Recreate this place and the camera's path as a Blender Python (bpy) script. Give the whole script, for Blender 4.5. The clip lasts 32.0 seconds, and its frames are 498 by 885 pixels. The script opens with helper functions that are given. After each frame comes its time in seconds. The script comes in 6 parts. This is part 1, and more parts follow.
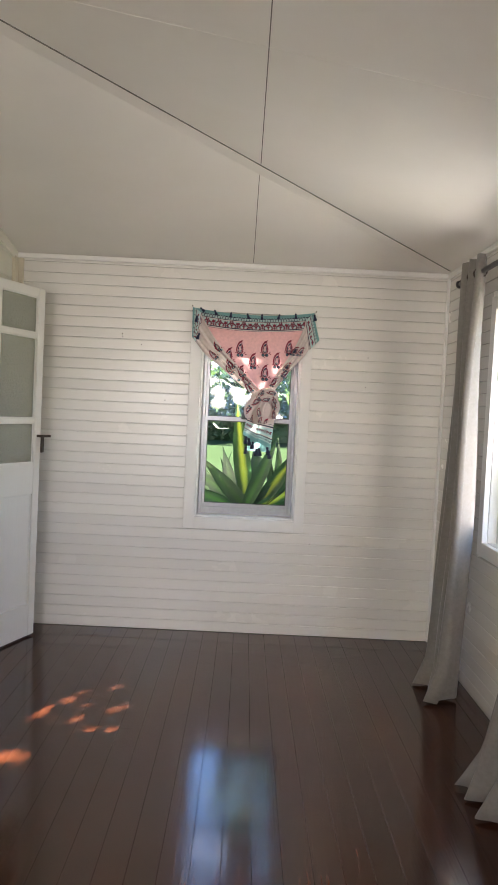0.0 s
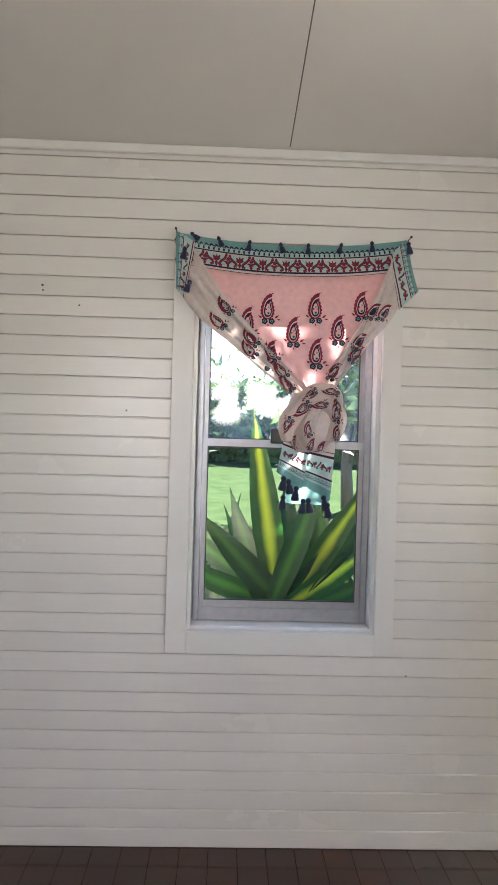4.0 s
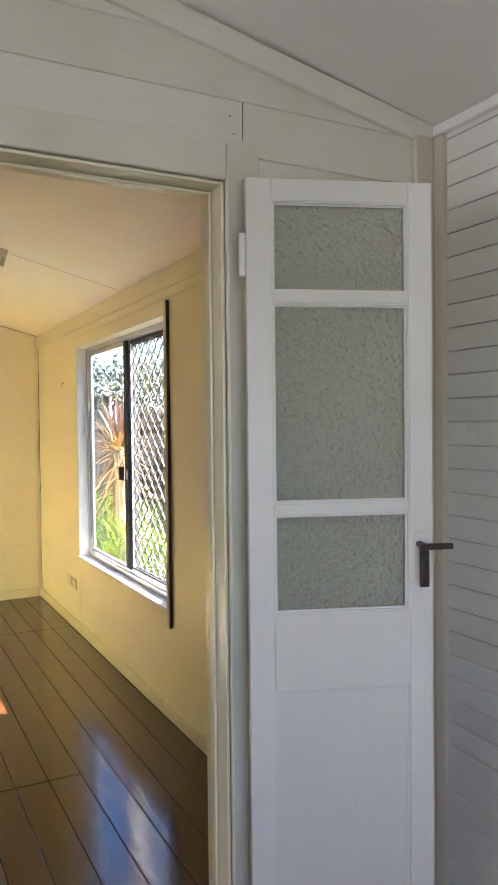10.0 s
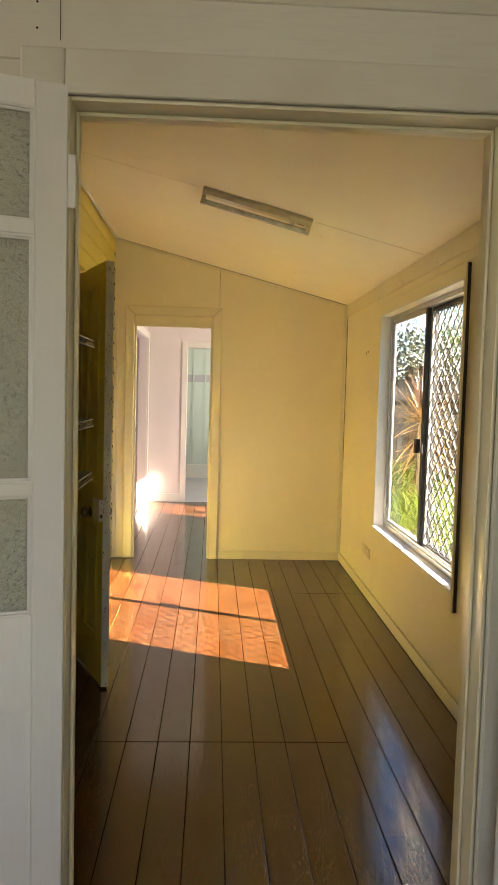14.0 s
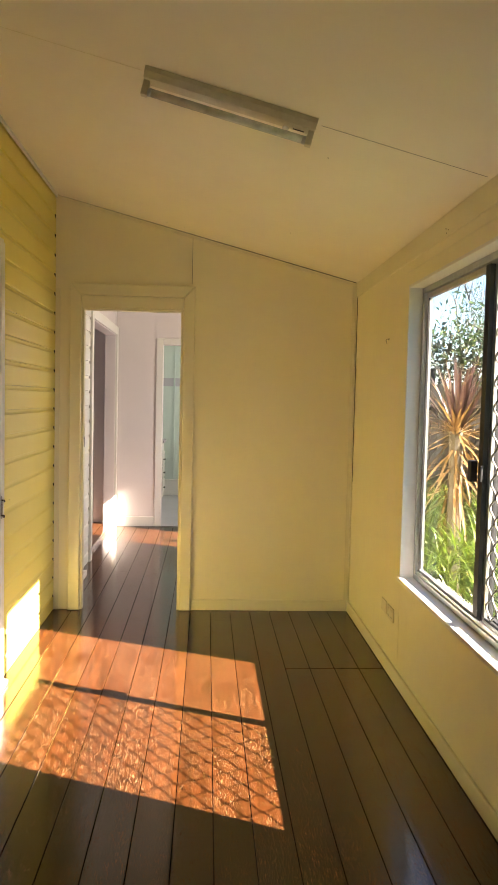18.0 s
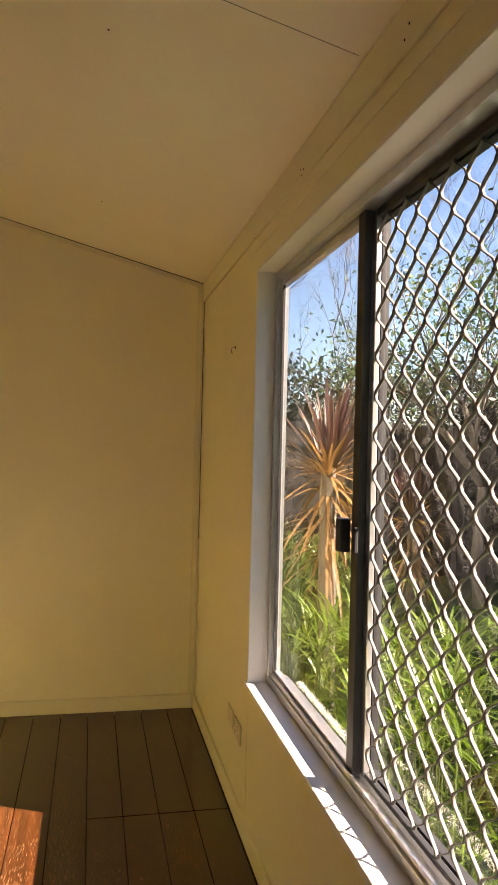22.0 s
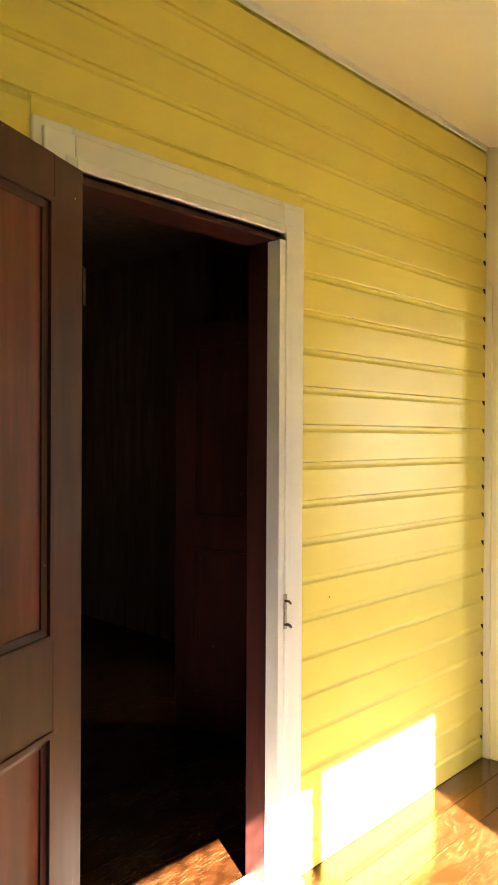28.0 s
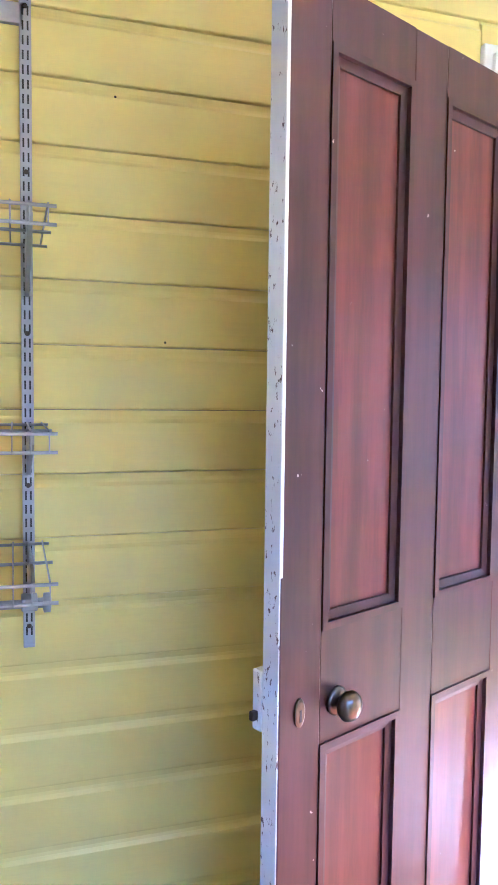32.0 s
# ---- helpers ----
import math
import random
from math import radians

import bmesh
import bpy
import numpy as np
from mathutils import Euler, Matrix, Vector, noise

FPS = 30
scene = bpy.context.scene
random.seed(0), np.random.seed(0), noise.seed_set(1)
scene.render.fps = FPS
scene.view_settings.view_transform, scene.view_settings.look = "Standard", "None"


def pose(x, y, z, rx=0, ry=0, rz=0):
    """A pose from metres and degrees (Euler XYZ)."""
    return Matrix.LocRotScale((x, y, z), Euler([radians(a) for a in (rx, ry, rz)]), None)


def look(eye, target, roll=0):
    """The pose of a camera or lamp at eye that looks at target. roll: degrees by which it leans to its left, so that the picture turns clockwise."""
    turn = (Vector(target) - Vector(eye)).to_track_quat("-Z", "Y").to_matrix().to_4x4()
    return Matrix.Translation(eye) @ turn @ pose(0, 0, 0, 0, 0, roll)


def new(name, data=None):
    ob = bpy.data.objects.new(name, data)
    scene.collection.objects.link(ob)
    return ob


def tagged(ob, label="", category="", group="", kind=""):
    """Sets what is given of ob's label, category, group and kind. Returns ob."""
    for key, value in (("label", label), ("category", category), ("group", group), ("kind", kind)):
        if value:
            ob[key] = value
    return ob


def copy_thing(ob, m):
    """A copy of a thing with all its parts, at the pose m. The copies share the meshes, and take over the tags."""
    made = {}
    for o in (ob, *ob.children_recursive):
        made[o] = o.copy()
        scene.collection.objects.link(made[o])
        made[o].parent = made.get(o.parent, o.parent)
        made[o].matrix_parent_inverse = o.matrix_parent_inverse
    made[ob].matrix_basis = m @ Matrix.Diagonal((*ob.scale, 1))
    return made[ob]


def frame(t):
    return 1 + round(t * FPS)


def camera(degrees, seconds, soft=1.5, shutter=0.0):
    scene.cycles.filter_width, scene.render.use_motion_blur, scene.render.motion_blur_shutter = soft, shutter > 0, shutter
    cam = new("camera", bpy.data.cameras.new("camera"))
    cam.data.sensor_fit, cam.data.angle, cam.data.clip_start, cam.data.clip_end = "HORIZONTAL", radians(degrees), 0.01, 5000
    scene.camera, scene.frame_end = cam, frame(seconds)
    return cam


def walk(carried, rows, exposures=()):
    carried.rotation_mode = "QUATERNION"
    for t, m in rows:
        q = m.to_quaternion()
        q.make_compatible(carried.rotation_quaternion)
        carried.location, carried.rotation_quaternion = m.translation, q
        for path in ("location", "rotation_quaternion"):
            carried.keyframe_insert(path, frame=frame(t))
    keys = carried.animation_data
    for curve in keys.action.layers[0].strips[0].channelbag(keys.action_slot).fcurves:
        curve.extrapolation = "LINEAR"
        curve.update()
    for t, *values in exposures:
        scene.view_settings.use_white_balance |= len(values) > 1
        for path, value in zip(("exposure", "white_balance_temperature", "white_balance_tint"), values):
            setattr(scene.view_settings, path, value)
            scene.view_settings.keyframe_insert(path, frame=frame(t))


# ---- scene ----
cam = camera(37.2, 32.0)
PATH = [
    (0, (1.161, 0.967, 1.394), (1.174, 2.965, 1.307), 2.8),
    (0.5, (1.072, 1.175, 1.373), (1.102, 3.173, 1.286), 1.5),
    (1, (1.028, 1.432, 1.402), (1.091, 3.431, 1.346), 1.3),
    (1.5, (1.067, 1.737, 1.407), (1.117, 3.736, 1.363), 1.5),
    (2, (1.03, 2.044, 1.381), (1.057, 4.043, 1.336), 2.0),
    (2.5, (0.954, 2.34, 1.362), (0.981, 4.34, 1.324), 2.2),
    (4.5, (1.023, 3.381, 1.382), (1.093, 5.38, 1.35), 1.5),
    (5, (1.143, 3.636, 1.379), (1.16, 5.635, 1.412), 1.2),
    (5.5, (1.197, 3.891, 1.372), (1.114, 5.888, 1.412), -0.3),
    (6, (1.2, 4.101, 1.424), (0.918, 6.079, 1.517), -1.4),
    (6.5, (1.249, 4.246, 1.449), (0.574, 6.124, 1.583), -0.3),
    (7, (1.239, 4.318, 1.497), (0.357, 6.111, 1.584), 0.0),
    (7.5, (1.207, 4.28, 1.468), (0.149, 5.973, 1.572), -1.0),
    (8, (1.207, 4.258, 1.495), (-0.039, 5.821, 1.557), -0.8),
    (8.5, (1.228, 4.263, 1.498), (-0.2, 5.663, 1.534), -0.9),
    (9, (1.223, 4.237, 1.477), (-0.343, 5.481, 1.499), -0.9),
    (9.5, (1.26, 4.18, 1.476), (-0.413, 5.276, 1.463), -0.9),
    (10, (1.322, 4.121, 1.473), (-0.454, 5.04, 1.423), -0.6),
    (10.5, (1.362, 4.137, 1.482), (-0.502, 4.857, 1.4), -0.3),
    (11, (1.422, 4.238, 1.479), (-0.501, 4.779, 1.376), 0.1),
    (11.5, (1.478, 4.315, 1.474), (-0.484, 4.682, 1.36), 0.5),
    (12, (1.509, 4.327, 1.469), (-0.475, 4.552, 1.351), 0.7),
    (12.5, (1.52, 4.311, 1.47), (-0.471, 4.453, 1.352), 0.9),
    (13, (1.501, 4.312, 1.466), (-0.493, 4.417, 1.35), 1.1),
    (13.5, (1.427, 4.307, 1.458), (-0.567, 4.4, 1.333), 1.3),
    (14, (1.255, 4.295, 1.469), (-0.738, 4.395, 1.334), 1.5),
    (14.5, (1.086, 4.327, 1.473), (-0.907, 4.426, 1.334), 1.8),
    (16.5, (0.345, 4.423, 1.448), (-1.652, 4.504, 1.36), 1.2),
    (17, (0.145, 4.46, 1.442), (-1.851, 4.552, 1.353), 1.2),
    (17.5, (-0.042, 4.486, 1.437), (-2.037, 4.587, 1.337), 1.3),
    (18, (-0.194, 4.45, 1.44), (-2.187, 4.565, 1.326), 1.3),
    (18.5, (-0.341, 4.433, 1.426), (-2.333, 4.552, 1.302), 1.3),
    (19, (-0.524, 4.463, 1.447), (-2.517, 4.572, 1.32), 1.4),
    (19.5, (-0.658, 4.496, 1.445), (-2.652, 4.608, 1.349), 1.3),
    (20, (-0.785, 4.484, 1.43), (-2.773, 4.698, 1.383), 0.3),
    (20.5, (-0.899, 4.522, 1.402), (-2.87, 4.859, 1.395), 0.2),
    (21, (-1.049, 4.657, 1.418), (-3.017, 5.015, 1.426), 1.5),
    (21.5, (-1.151, 4.775, 1.425), (-3.114, 5.158, 1.425), 2.0),
    (22, (-1.297, 4.885, 1.404), (-3.253, 5.3, 1.407), 1.4),
    (22.5, (-1.457, 4.955, 1.419), (-3.413, 5.368, 1.402), 0.6),
    (23, (-1.588, 5.041, 1.426), (-3.556, 5.397, 1.387), -0.3),
    (23.5, (-1.762, 5.149, 1.415), (-3.715, 5.399, 1.364), -0.8),
    (24, (-1.875, 5.153, 1.398), (-3.871, 5.262, 1.34), -1.3),
    (24.5, (-2.001, 5.101, 1.396), (-3.998, 5.013, 1.338), -1.4),
    (25, (-2.075, 5.07, 1.407), (-4.044, 4.724, 1.359), -1.2),
    (25.5, (-2.125, 5.063, 1.43), (-4.024, 4.436, 1.381), -1.0),
    (26, (-2.132, 5.061, 1.438), (-3.921, 4.168, 1.388), -0.9),
    (26.5, (-2.133, 5.061, 1.463), (-3.795, 3.95, 1.407), -0.8),
    (28.5, (-2.003, 4.979, 1.443), (-3.375, 3.525, 1.441), 0.6),
    (29, (-1.983, 4.97, 1.443), (-3.264, 3.434, 1.44), 0.7),
    (29.5, (-1.973, 4.965, 1.438), (-3.151, 3.349, 1.422), 0.8),
    (30, (-1.965, 4.952, 1.428), (-3.037, 3.265, 1.391), 1.1),
    (30.5, (-1.948, 4.942, 1.417), (-2.903, 3.186, 1.354), 1.1),
    (31, (-1.928, 4.931, 1.406), (-2.765, 3.117, 1.319), 1.0),
    (31.5, (-1.913, 4.923, 1.399), (-2.633, 3.06, 1.287), 0.9),
    (32, (-1.907, 4.926, 1.398), (-2.513, 3.024, 1.268), 0.7),
]
EXPOSURES = [(0, 4.9, 6800, 18), (2, 4.92, 6900, 20), (5, 4.6, 6400, 18), (6, 4.5, 6600, 18), (7, 4.4, 6700, 19), (8, 5.1, 6800, 22), (9, 5.1, 6800, 24), (10, 4.85, 6000, 20), (11, 4.35, 9000, 14), (12.5, 4.4, 8100, 17), (14, 4.4, 7800, 15), (17, 4.2, 7100, 10), (18, 4.0, 7400, 14), (19, 3.85, 7800, 16), (20, 3.7, 7500, 14), (21, 3.5, 7800, 20), (22, 3.3, 7900, 25), (24, 3.3, 8300, 24), (25, 3.7, 8700, 24), (26, 3.98, 7300, -5), (28.5, 5.2, 7700, 12), (29.5, 5.9, 7200, 12), (30, 6.3, 6600, 12), (31, 6.78, 4300, 30), (32, 6.8, 4250, 34)]
SKY, SUN = 0.035, 5.0
EAST_W, REAR_W, PASS_W = 0.55, 2.4, 2.0

walk(cam, [(t, look(eye, target, roll)) for t, eye, target, roll in PATH], EXPOSURES)

# ---- world, sun, sky ----
SUN_WAY = Vector((-0.45, -1.0, -0.787)).normalized()
world = bpy.data.worlds.new("sky")
scene.world = world
world.use_nodes = True
wn = world.node_tree.nodes
sky = wn.new("ShaderNodeTexSky")
sky.sky_type = "NISHITA"
sky.sun_disc = False
sky.sun_elevation = math.asin(-SUN_WAY.z)
sky.sun_rotation = math.atan2(-SUN_WAY.x, -SUN_WAY.y)
sky.air_density, sky.dust_density, sky.ozone_density = 1.0, 0.0, 6.0
world.node_tree.links.new(sky.outputs[0], wn["Background"].inputs[0])
wn["Background"].inputs[1].default_value = SKY
lamp = bpy.data.lights.new("sun", "SUN")
lamp.energy, lamp.angle, lamp.color = SUN, radians(0.5), (1.0, 0.93, 0.82)
sun = new("sun", lamp)
sun.matrix_world = look((0, 0, 20), Vector((0, 0, 20)) + SUN_WAY)


def window_light(name, eye, target, w, h, watts, col=(1.0, 0.975, 0.94)):
    """An area lamp: skylight standing in a window's opening, or plain fill in the far room."""
    data = bpy.data.lights.new(name, "AREA")
    data.shape, data.size, data.size_y, data.energy, data.color = "RECTANGLE", w, h, watts, col
    ob = new(name, data)
    ob.matrix_world = look(eye, target)


window_light("curtained_window_light", (2.475, 4.09, 1.37), (0.0, 4.09, 2.2), 1.0, 1.05, EAST_W)
window_light("rear_window_light", (0.02, -1.36, 1.75), (0.6, 3.0, 2.6), 0.55, 1.0, REAR_W)
window_light("passage_window_light", (-7.17, 5.56, 1.25), (-7.17, 3.5, 1.0), 0.8, 1.4, PASS_W)
# added fill lamp before a solid side wall; no window opens here
window_light("far_room_fill_light", (-10.0, 5.44, 1.5), (-10.0, 3.5, 1.2), 1.2, 1.0, PASS_W)


# ---- materials ----
def mat_base(name):
    m = bpy.data.materials.new(name)
    m.use_nodes = True
    nt = m.node_tree
    return m, nt, nt.nodes["Principled BSDF"]


def node(nt, kind, **vals):
    n = nt.nodes.new(kind)
    for k, v in vals.items():
        n.inputs[k].default_value = v
    return n


def mix_rgb(nt, fac, a, b):
    n = nt.nodes.new("ShaderNodeMix")
    n.data_type = "RGBA"
    for sock, v in ((0, fac), (6, a), (7, b)):
        if isinstance(v, bpy.types.NodeSocket):
            nt.links.new(v, n.inputs[sock])
        else:
            n.inputs[sock].default_value = v if sock == 0 else (*v, 1.0)
    return n.outputs[2]


def ramp(nt, src, lo, hi):
    n = nt.nodes.new("ShaderNodeMapRange")
    nt.links.new(src, n.inputs[0])
    n.inputs[1].default_value, n.inputs[2].default_value = lo, hi
    return n.outputs[0]


def coords(nt, scale=(1, 1, 1), shift_random=True, space="Object"):
    tc = nt.nodes.new("ShaderNodeTexCoord")
    mp = nt.nodes.new("ShaderNodeMapping")
    mp.inputs["Scale"].default_value = scale
    nt.links.new(tc.outputs[space], mp.inputs[0])
    if shift_random:
        oi = nt.nodes.new("ShaderNodeObjectInfo")
        mu = nt.nodes.new("ShaderNodeVectorMath")
        mu.operation = "SCALE"
        mu.inputs[0].default_value = (37.0, 19.0, 11.0)
        nt.links.new(oi.outputs["Random"], mu.inputs["Scale"])
        nt.links.new(mu.outputs[0], mp.inputs["Location"])
    return mp.outputs[0]


def noise_tex(nt, vec, scale, detail=4.0, rough=0.55):
    n = node(nt, "ShaderNodeTexNoise", Scale=scale, Detail=detail, Roughness=rough)
    nt.links.new(vec, n.inputs["Vector"])
    return n.outputs[0]


def bump(nt, b, src, strength, dist=0.002):
    n = nt.nodes.new("ShaderNodeBump")
    n.inputs["Strength"].default_value, n.inputs["Distance"].default_value = strength, dist
    nt.links.new(src, n.inputs["Height"])
    nt.links.new(n.outputs[0], b.inputs["Normal"])


def paint(name, col, rough=0.4, stain=(0.7, 0.68, 0.6), stain_amt=0.25, brush=(3, 3, 60), bump_amt=0.25, piece_var=0.06, spec=0.5):
    """Brushed house paint: brush streaks, soft stains, chips of tone from piece to piece."""
    m, nt, b = mat_base(name)
    v = coords(nt)
    vb = coords(nt, brush)
    big = noise_tex(nt, v, 1.7, 5.0)
    fine = noise_tex(nt, vb, 4.0, 6.0, 0.6)
    c = mix_rgb(nt, ramp(nt, big, 0.45, 0.95), col, [a * s for a, s in zip(col, stain)])
    c = mix_rgb(nt, ramp(nt, fine, 0.5, 0.9), c, [a * (1 - stain_amt * 0.5) for a in col])
    oi = nt.nodes.new("ShaderNodeObjectInfo")
    hs = nt.nodes.new("ShaderNodeHueSaturation")
    mr = nt.nodes.new("ShaderNodeMapRange")
    nt.links.new(oi.outputs["Random"], mr.inputs[0])
    mr.inputs[3].default_value, mr.inputs[4].default_value = 1 - piece_var, 1 + piece_var * 0.3
    nt.links.new(mr.outputs[0], hs.inputs["Value"])
    nt.links.new(c, hs.inputs["Color"])
    nt.links.new(hs.outputs[0], b.inputs["Base Color"])
    rr = nt.nodes.new("ShaderNodeMapRange")
    nt.links.new(big, rr.inputs[0])
    rr.inputs[3].default_value, rr.inputs[4].default_value = rough * 0.8, rough * 1.25
    nt.links.new(rr.outputs[0], b.inputs["Roughness"])
    b.inputs["Specular IOR Level"].default_value = spec
    bump(nt, b, fine, bump_amt, 0.0015)
    return m


def stained_floor(name, dark, light, wear, rough, worn=0.5, spec=0.5, streak=(20.0, 85, 85)):
    """Stained boards: grain along the board, tone from board to board, scratches and worn patches."""
    m, nt, b = mat_base(name)
    grain = noise_tex(nt, coords(nt, (1.2, 22, 22)), 2.2, 8.0, 0.65)
    big = noise_tex(nt, coords(nt, (1.5, 3, 3)), 2.4, 5.0, 0.6)
    scratch = noise_tex(nt, coords(nt, streak), 6.0, 8.0, 0.75)
    dust_haze = noise_tex(nt, coords(nt, (14, 40, 40)), 9.0, 6.0, 0.7)
    c = mix_rgb(nt, ramp(nt, grain, 0.35, 0.75), dark, light)
    # scratches gather where the big noise is high
    gate = ramp(nt, big, 0.38, 0.55)
    mu = nt.nodes.new("ShaderNodeMath")
    mu.operation = "MULTIPLY"
    nt.links.new(ramp(nt, scratch, 0.555, 0.63), mu.inputs[0])
    nt.links.new(gate, mu.inputs[1])
    sc = nt.nodes.new("ShaderNodeMath")
    sc.operation = "MULTIPLY"
    sc.inputs[1].default_value = worn
    nt.links.new(mu.outputs[0], sc.inputs[0])
    c = mix_rgb(nt, sc.outputs[0], c, wear)
    c = mix_rgb(nt, ramp(nt, dust_haze, 0.70, 0.78), c, [0.6 * a + 0.4 * w for a, w in zip(light, wear)])
    oi = nt.nodes.new("ShaderNodeObjectInfo")
    hs = nt.nodes.new("ShaderNodeHueSaturation")
    mr = nt.nodes.new("ShaderNodeMapRange")
    nt.links.new(oi.outputs["Random"], mr.inputs[0])
    mr.inputs[3].default_value, mr.inputs[4].default_value = 0.78, 1.18
    nt.links.new(mr.outputs[0], hs.inputs["Value"])
    nt.links.new(c, hs.inputs["Color"])
    nt.links.new(hs.outputs[0], b.inputs["Base Color"])
    rr = nt.nodes.new("ShaderNodeMapRange")
    nt.links.new(big, rr.inputs[0])
    rr.inputs[1].default_value, rr.inputs[2].default_value = 0.3, 0.7
    rr.inputs[3].default_value, rr.inputs[4].default_value = rough * 0.75, rough * 1.5
    nt.links.new(rr.outputs[0], b.inputs["Roughness"])
    b.inputs["Specular IOR Level"].default_value = spec
    bump(nt, b, grain, 0.2, 0.0012)
    return m


def wood(name, dark, light, rough=0.45, scale=(14, 14, 1.0)):
    m, nt, b = mat_base(name)
    g = noise_tex(nt, coords(nt, scale), 2.5, 8.0, 0.65)
    blot = noise_tex(nt, coords(nt, (7, 7, 0.8)), 2.2, 6.0, 0.6)
    c = mix_rgb(nt, ramp(nt, g, 0.35, 0.7), dark, light)
    c = mix_rgb(nt, ramp(nt, blot, 0.42, 0.7), c, [a * 0.55 for a in dark])
    chips = noise_tex(nt, coords(nt), 38.0, 3.0)
    c = mix_rgb(nt, ramp(nt, chips, 0.745, 0.76), c, (0.5, 0.42, 0.4))
    nt.links.new(c, b.inputs["Base Color"])
    b.inputs["Roughness"].default_value = rough
    bump(nt, b, g, 0.2, 0.001)
    return m


def chipped(name, col, under, rough=0.45):
    """Old paint flaked off in small ragged chips down to the dark wood or iron below."""
    m, nt, b = mat_base(name)
    v = coords(nt, (60, 60, 26))
    n = noise_tex(nt, v, 1.6, 6.0, 0.7)
    soft = noise_tex(nt, coords(nt), 9.0, 4.0)
    c = mix_rgb(nt, ramp(nt, soft, 0.4, 0.8), col, [a * 0.8 for a in col])
    c = mix_rgb(nt, ramp(nt, n, 0.60, 0.625), c, under)
    nt.links.new(c, b.inputs["Base Color"])
    b.inputs["Roughness"].default_value = rough
    bump(nt, b, n, 0.4, 0.001)
    return m


def plain(name, col, rough=0.5, metal=0.0, var=0.12, scale=25.0, sheen=0.0, trans=0.0):
    m, nt, b = mat_base(name)
    n = noise_tex(nt, coords(nt), scale, 5.0)
    c = mix_rgb(nt, ramp(nt, n, 0.35, 0.75), col, [a * (1 - 2.5 * var) for a in col])
    nt.links.new(c, b.inputs["Base Color"])
    b.inputs["Roughness"].default_value, b.inputs["Metallic"].default_value = rough, metal
    b.inputs["Sheen Weight"].default_value = sheen
    bump(nt, b, n, 0.15, 0.001)
    if trans:
        tr = nt.nodes.new("ShaderNodeBsdfTranslucent")
        nt.links.new(c, tr.inputs[0])
        mx = nt.nodes.new("ShaderNodeMixShader")
        mx.inputs[0].default_value = trans
        out = nt.nodes["Material Output"]
        nt.links.new(b.outputs[0], mx.inputs[1])
        nt.links.new(tr.outputs[0], mx.inputs[2])
        nt.links.new(mx.outputs[0], out.inputs[0])
    return m


def cloth(name, col, trans=0.35):
    return plain(name, col, 0.85, 0.0, 0.06, 60.0, 0.3, trans)


def glass(name, col=(1, 1, 1), rough=0.0, ripple=0.0, scale=40.0, ior=1.34, clear=1.0):
    m, nt, b = mat_base(name)
    b.inputs["Base Color"].default_value = (*col, 1)
    b.inputs["Transmission Weight"].default_value = clear
    b.inputs["Roughness"].default_value = rough
    b.inputs["IOR"].default_value = ior
    if ripple:
        bump(nt, b, noise_tex(nt, coords(nt, (1, 1, 1), False), scale, 2.0, 0.5), ripple, 0.02)
    return m


def thin_glass(name, dust_haze=0.0):
    """A window pane: light goes straight through, gloss grows towards grazing view; a mottled haze scatters some."""
    m, nt, b = mat_base(name)
    clear = nt.nodes.new("ShaderNodeBsdfTransparent")
    clear.inputs[0].default_value = (0.97, 0.985, 0.975, 1)
    gloss = nt.nodes.new("ShaderNodeBsdfGlossy")
    gloss.inputs["Roughness"].default_value = 0.01
    face = nt.nodes.new("ShaderNodeLayerWeight")
    face.inputs["Blend"].default_value = 0.5
    power = nt.nodes.new("ShaderNodeMath")
    power.operation = "POWER"
    power.inputs[1].default_value = 4.0
    nt.links.new(face.outputs["Facing"], power.inputs[0])
    fres = nt.nodes.new("ShaderNodeMath")
    fres.operation = "MULTIPLY_ADD"
    fres.inputs[1].default_value, fres.inputs[2].default_value = 0.6, 0.025
    nt.links.new(power.outputs[0], fres.inputs[0])
    mx = nt.nodes.new("ShaderNodeMixShader")
    nt.links.new(fres.outputs[0], mx.inputs[0])
    through_pane = clear
    # pale translucent veil mixed in by blotchy noise for a hazy pane
    if dust_haze:
        haze = nt.nodes.new("ShaderNodeBsdfTranslucent")
        haze.inputs[0].default_value = (0.85, 0.9, 0.95, 1)
        haze_mix = nt.nodes.new("ShaderNodeMixShader")
        amount = nt.nodes.new("ShaderNodeMath")
        amount.operation = "MULTIPLY"
        amount.inputs[1].default_value = dust_haze
        nt.links.new(ramp(nt, noise_tex(nt, coords(nt, (1, 1, 1), False), 9.0, 4.0, 0.6), 0.1, 0.75), amount.inputs[0])
        nt.links.new(amount.outputs[0], haze_mix.inputs[0])
        nt.links.new(clear.outputs[0], haze_mix.inputs[1])
        nt.links.new(haze.outputs[0], haze_mix.inputs[2])
        through_pane = haze_mix
    nt.links.new(through_pane.outputs[0], mx.inputs[1])
    nt.links.new(gloss.outputs[0], mx.inputs[2])
    nt.links.new(mx.outputs[0], nt.nodes["Material Output"].inputs[0])
    return m


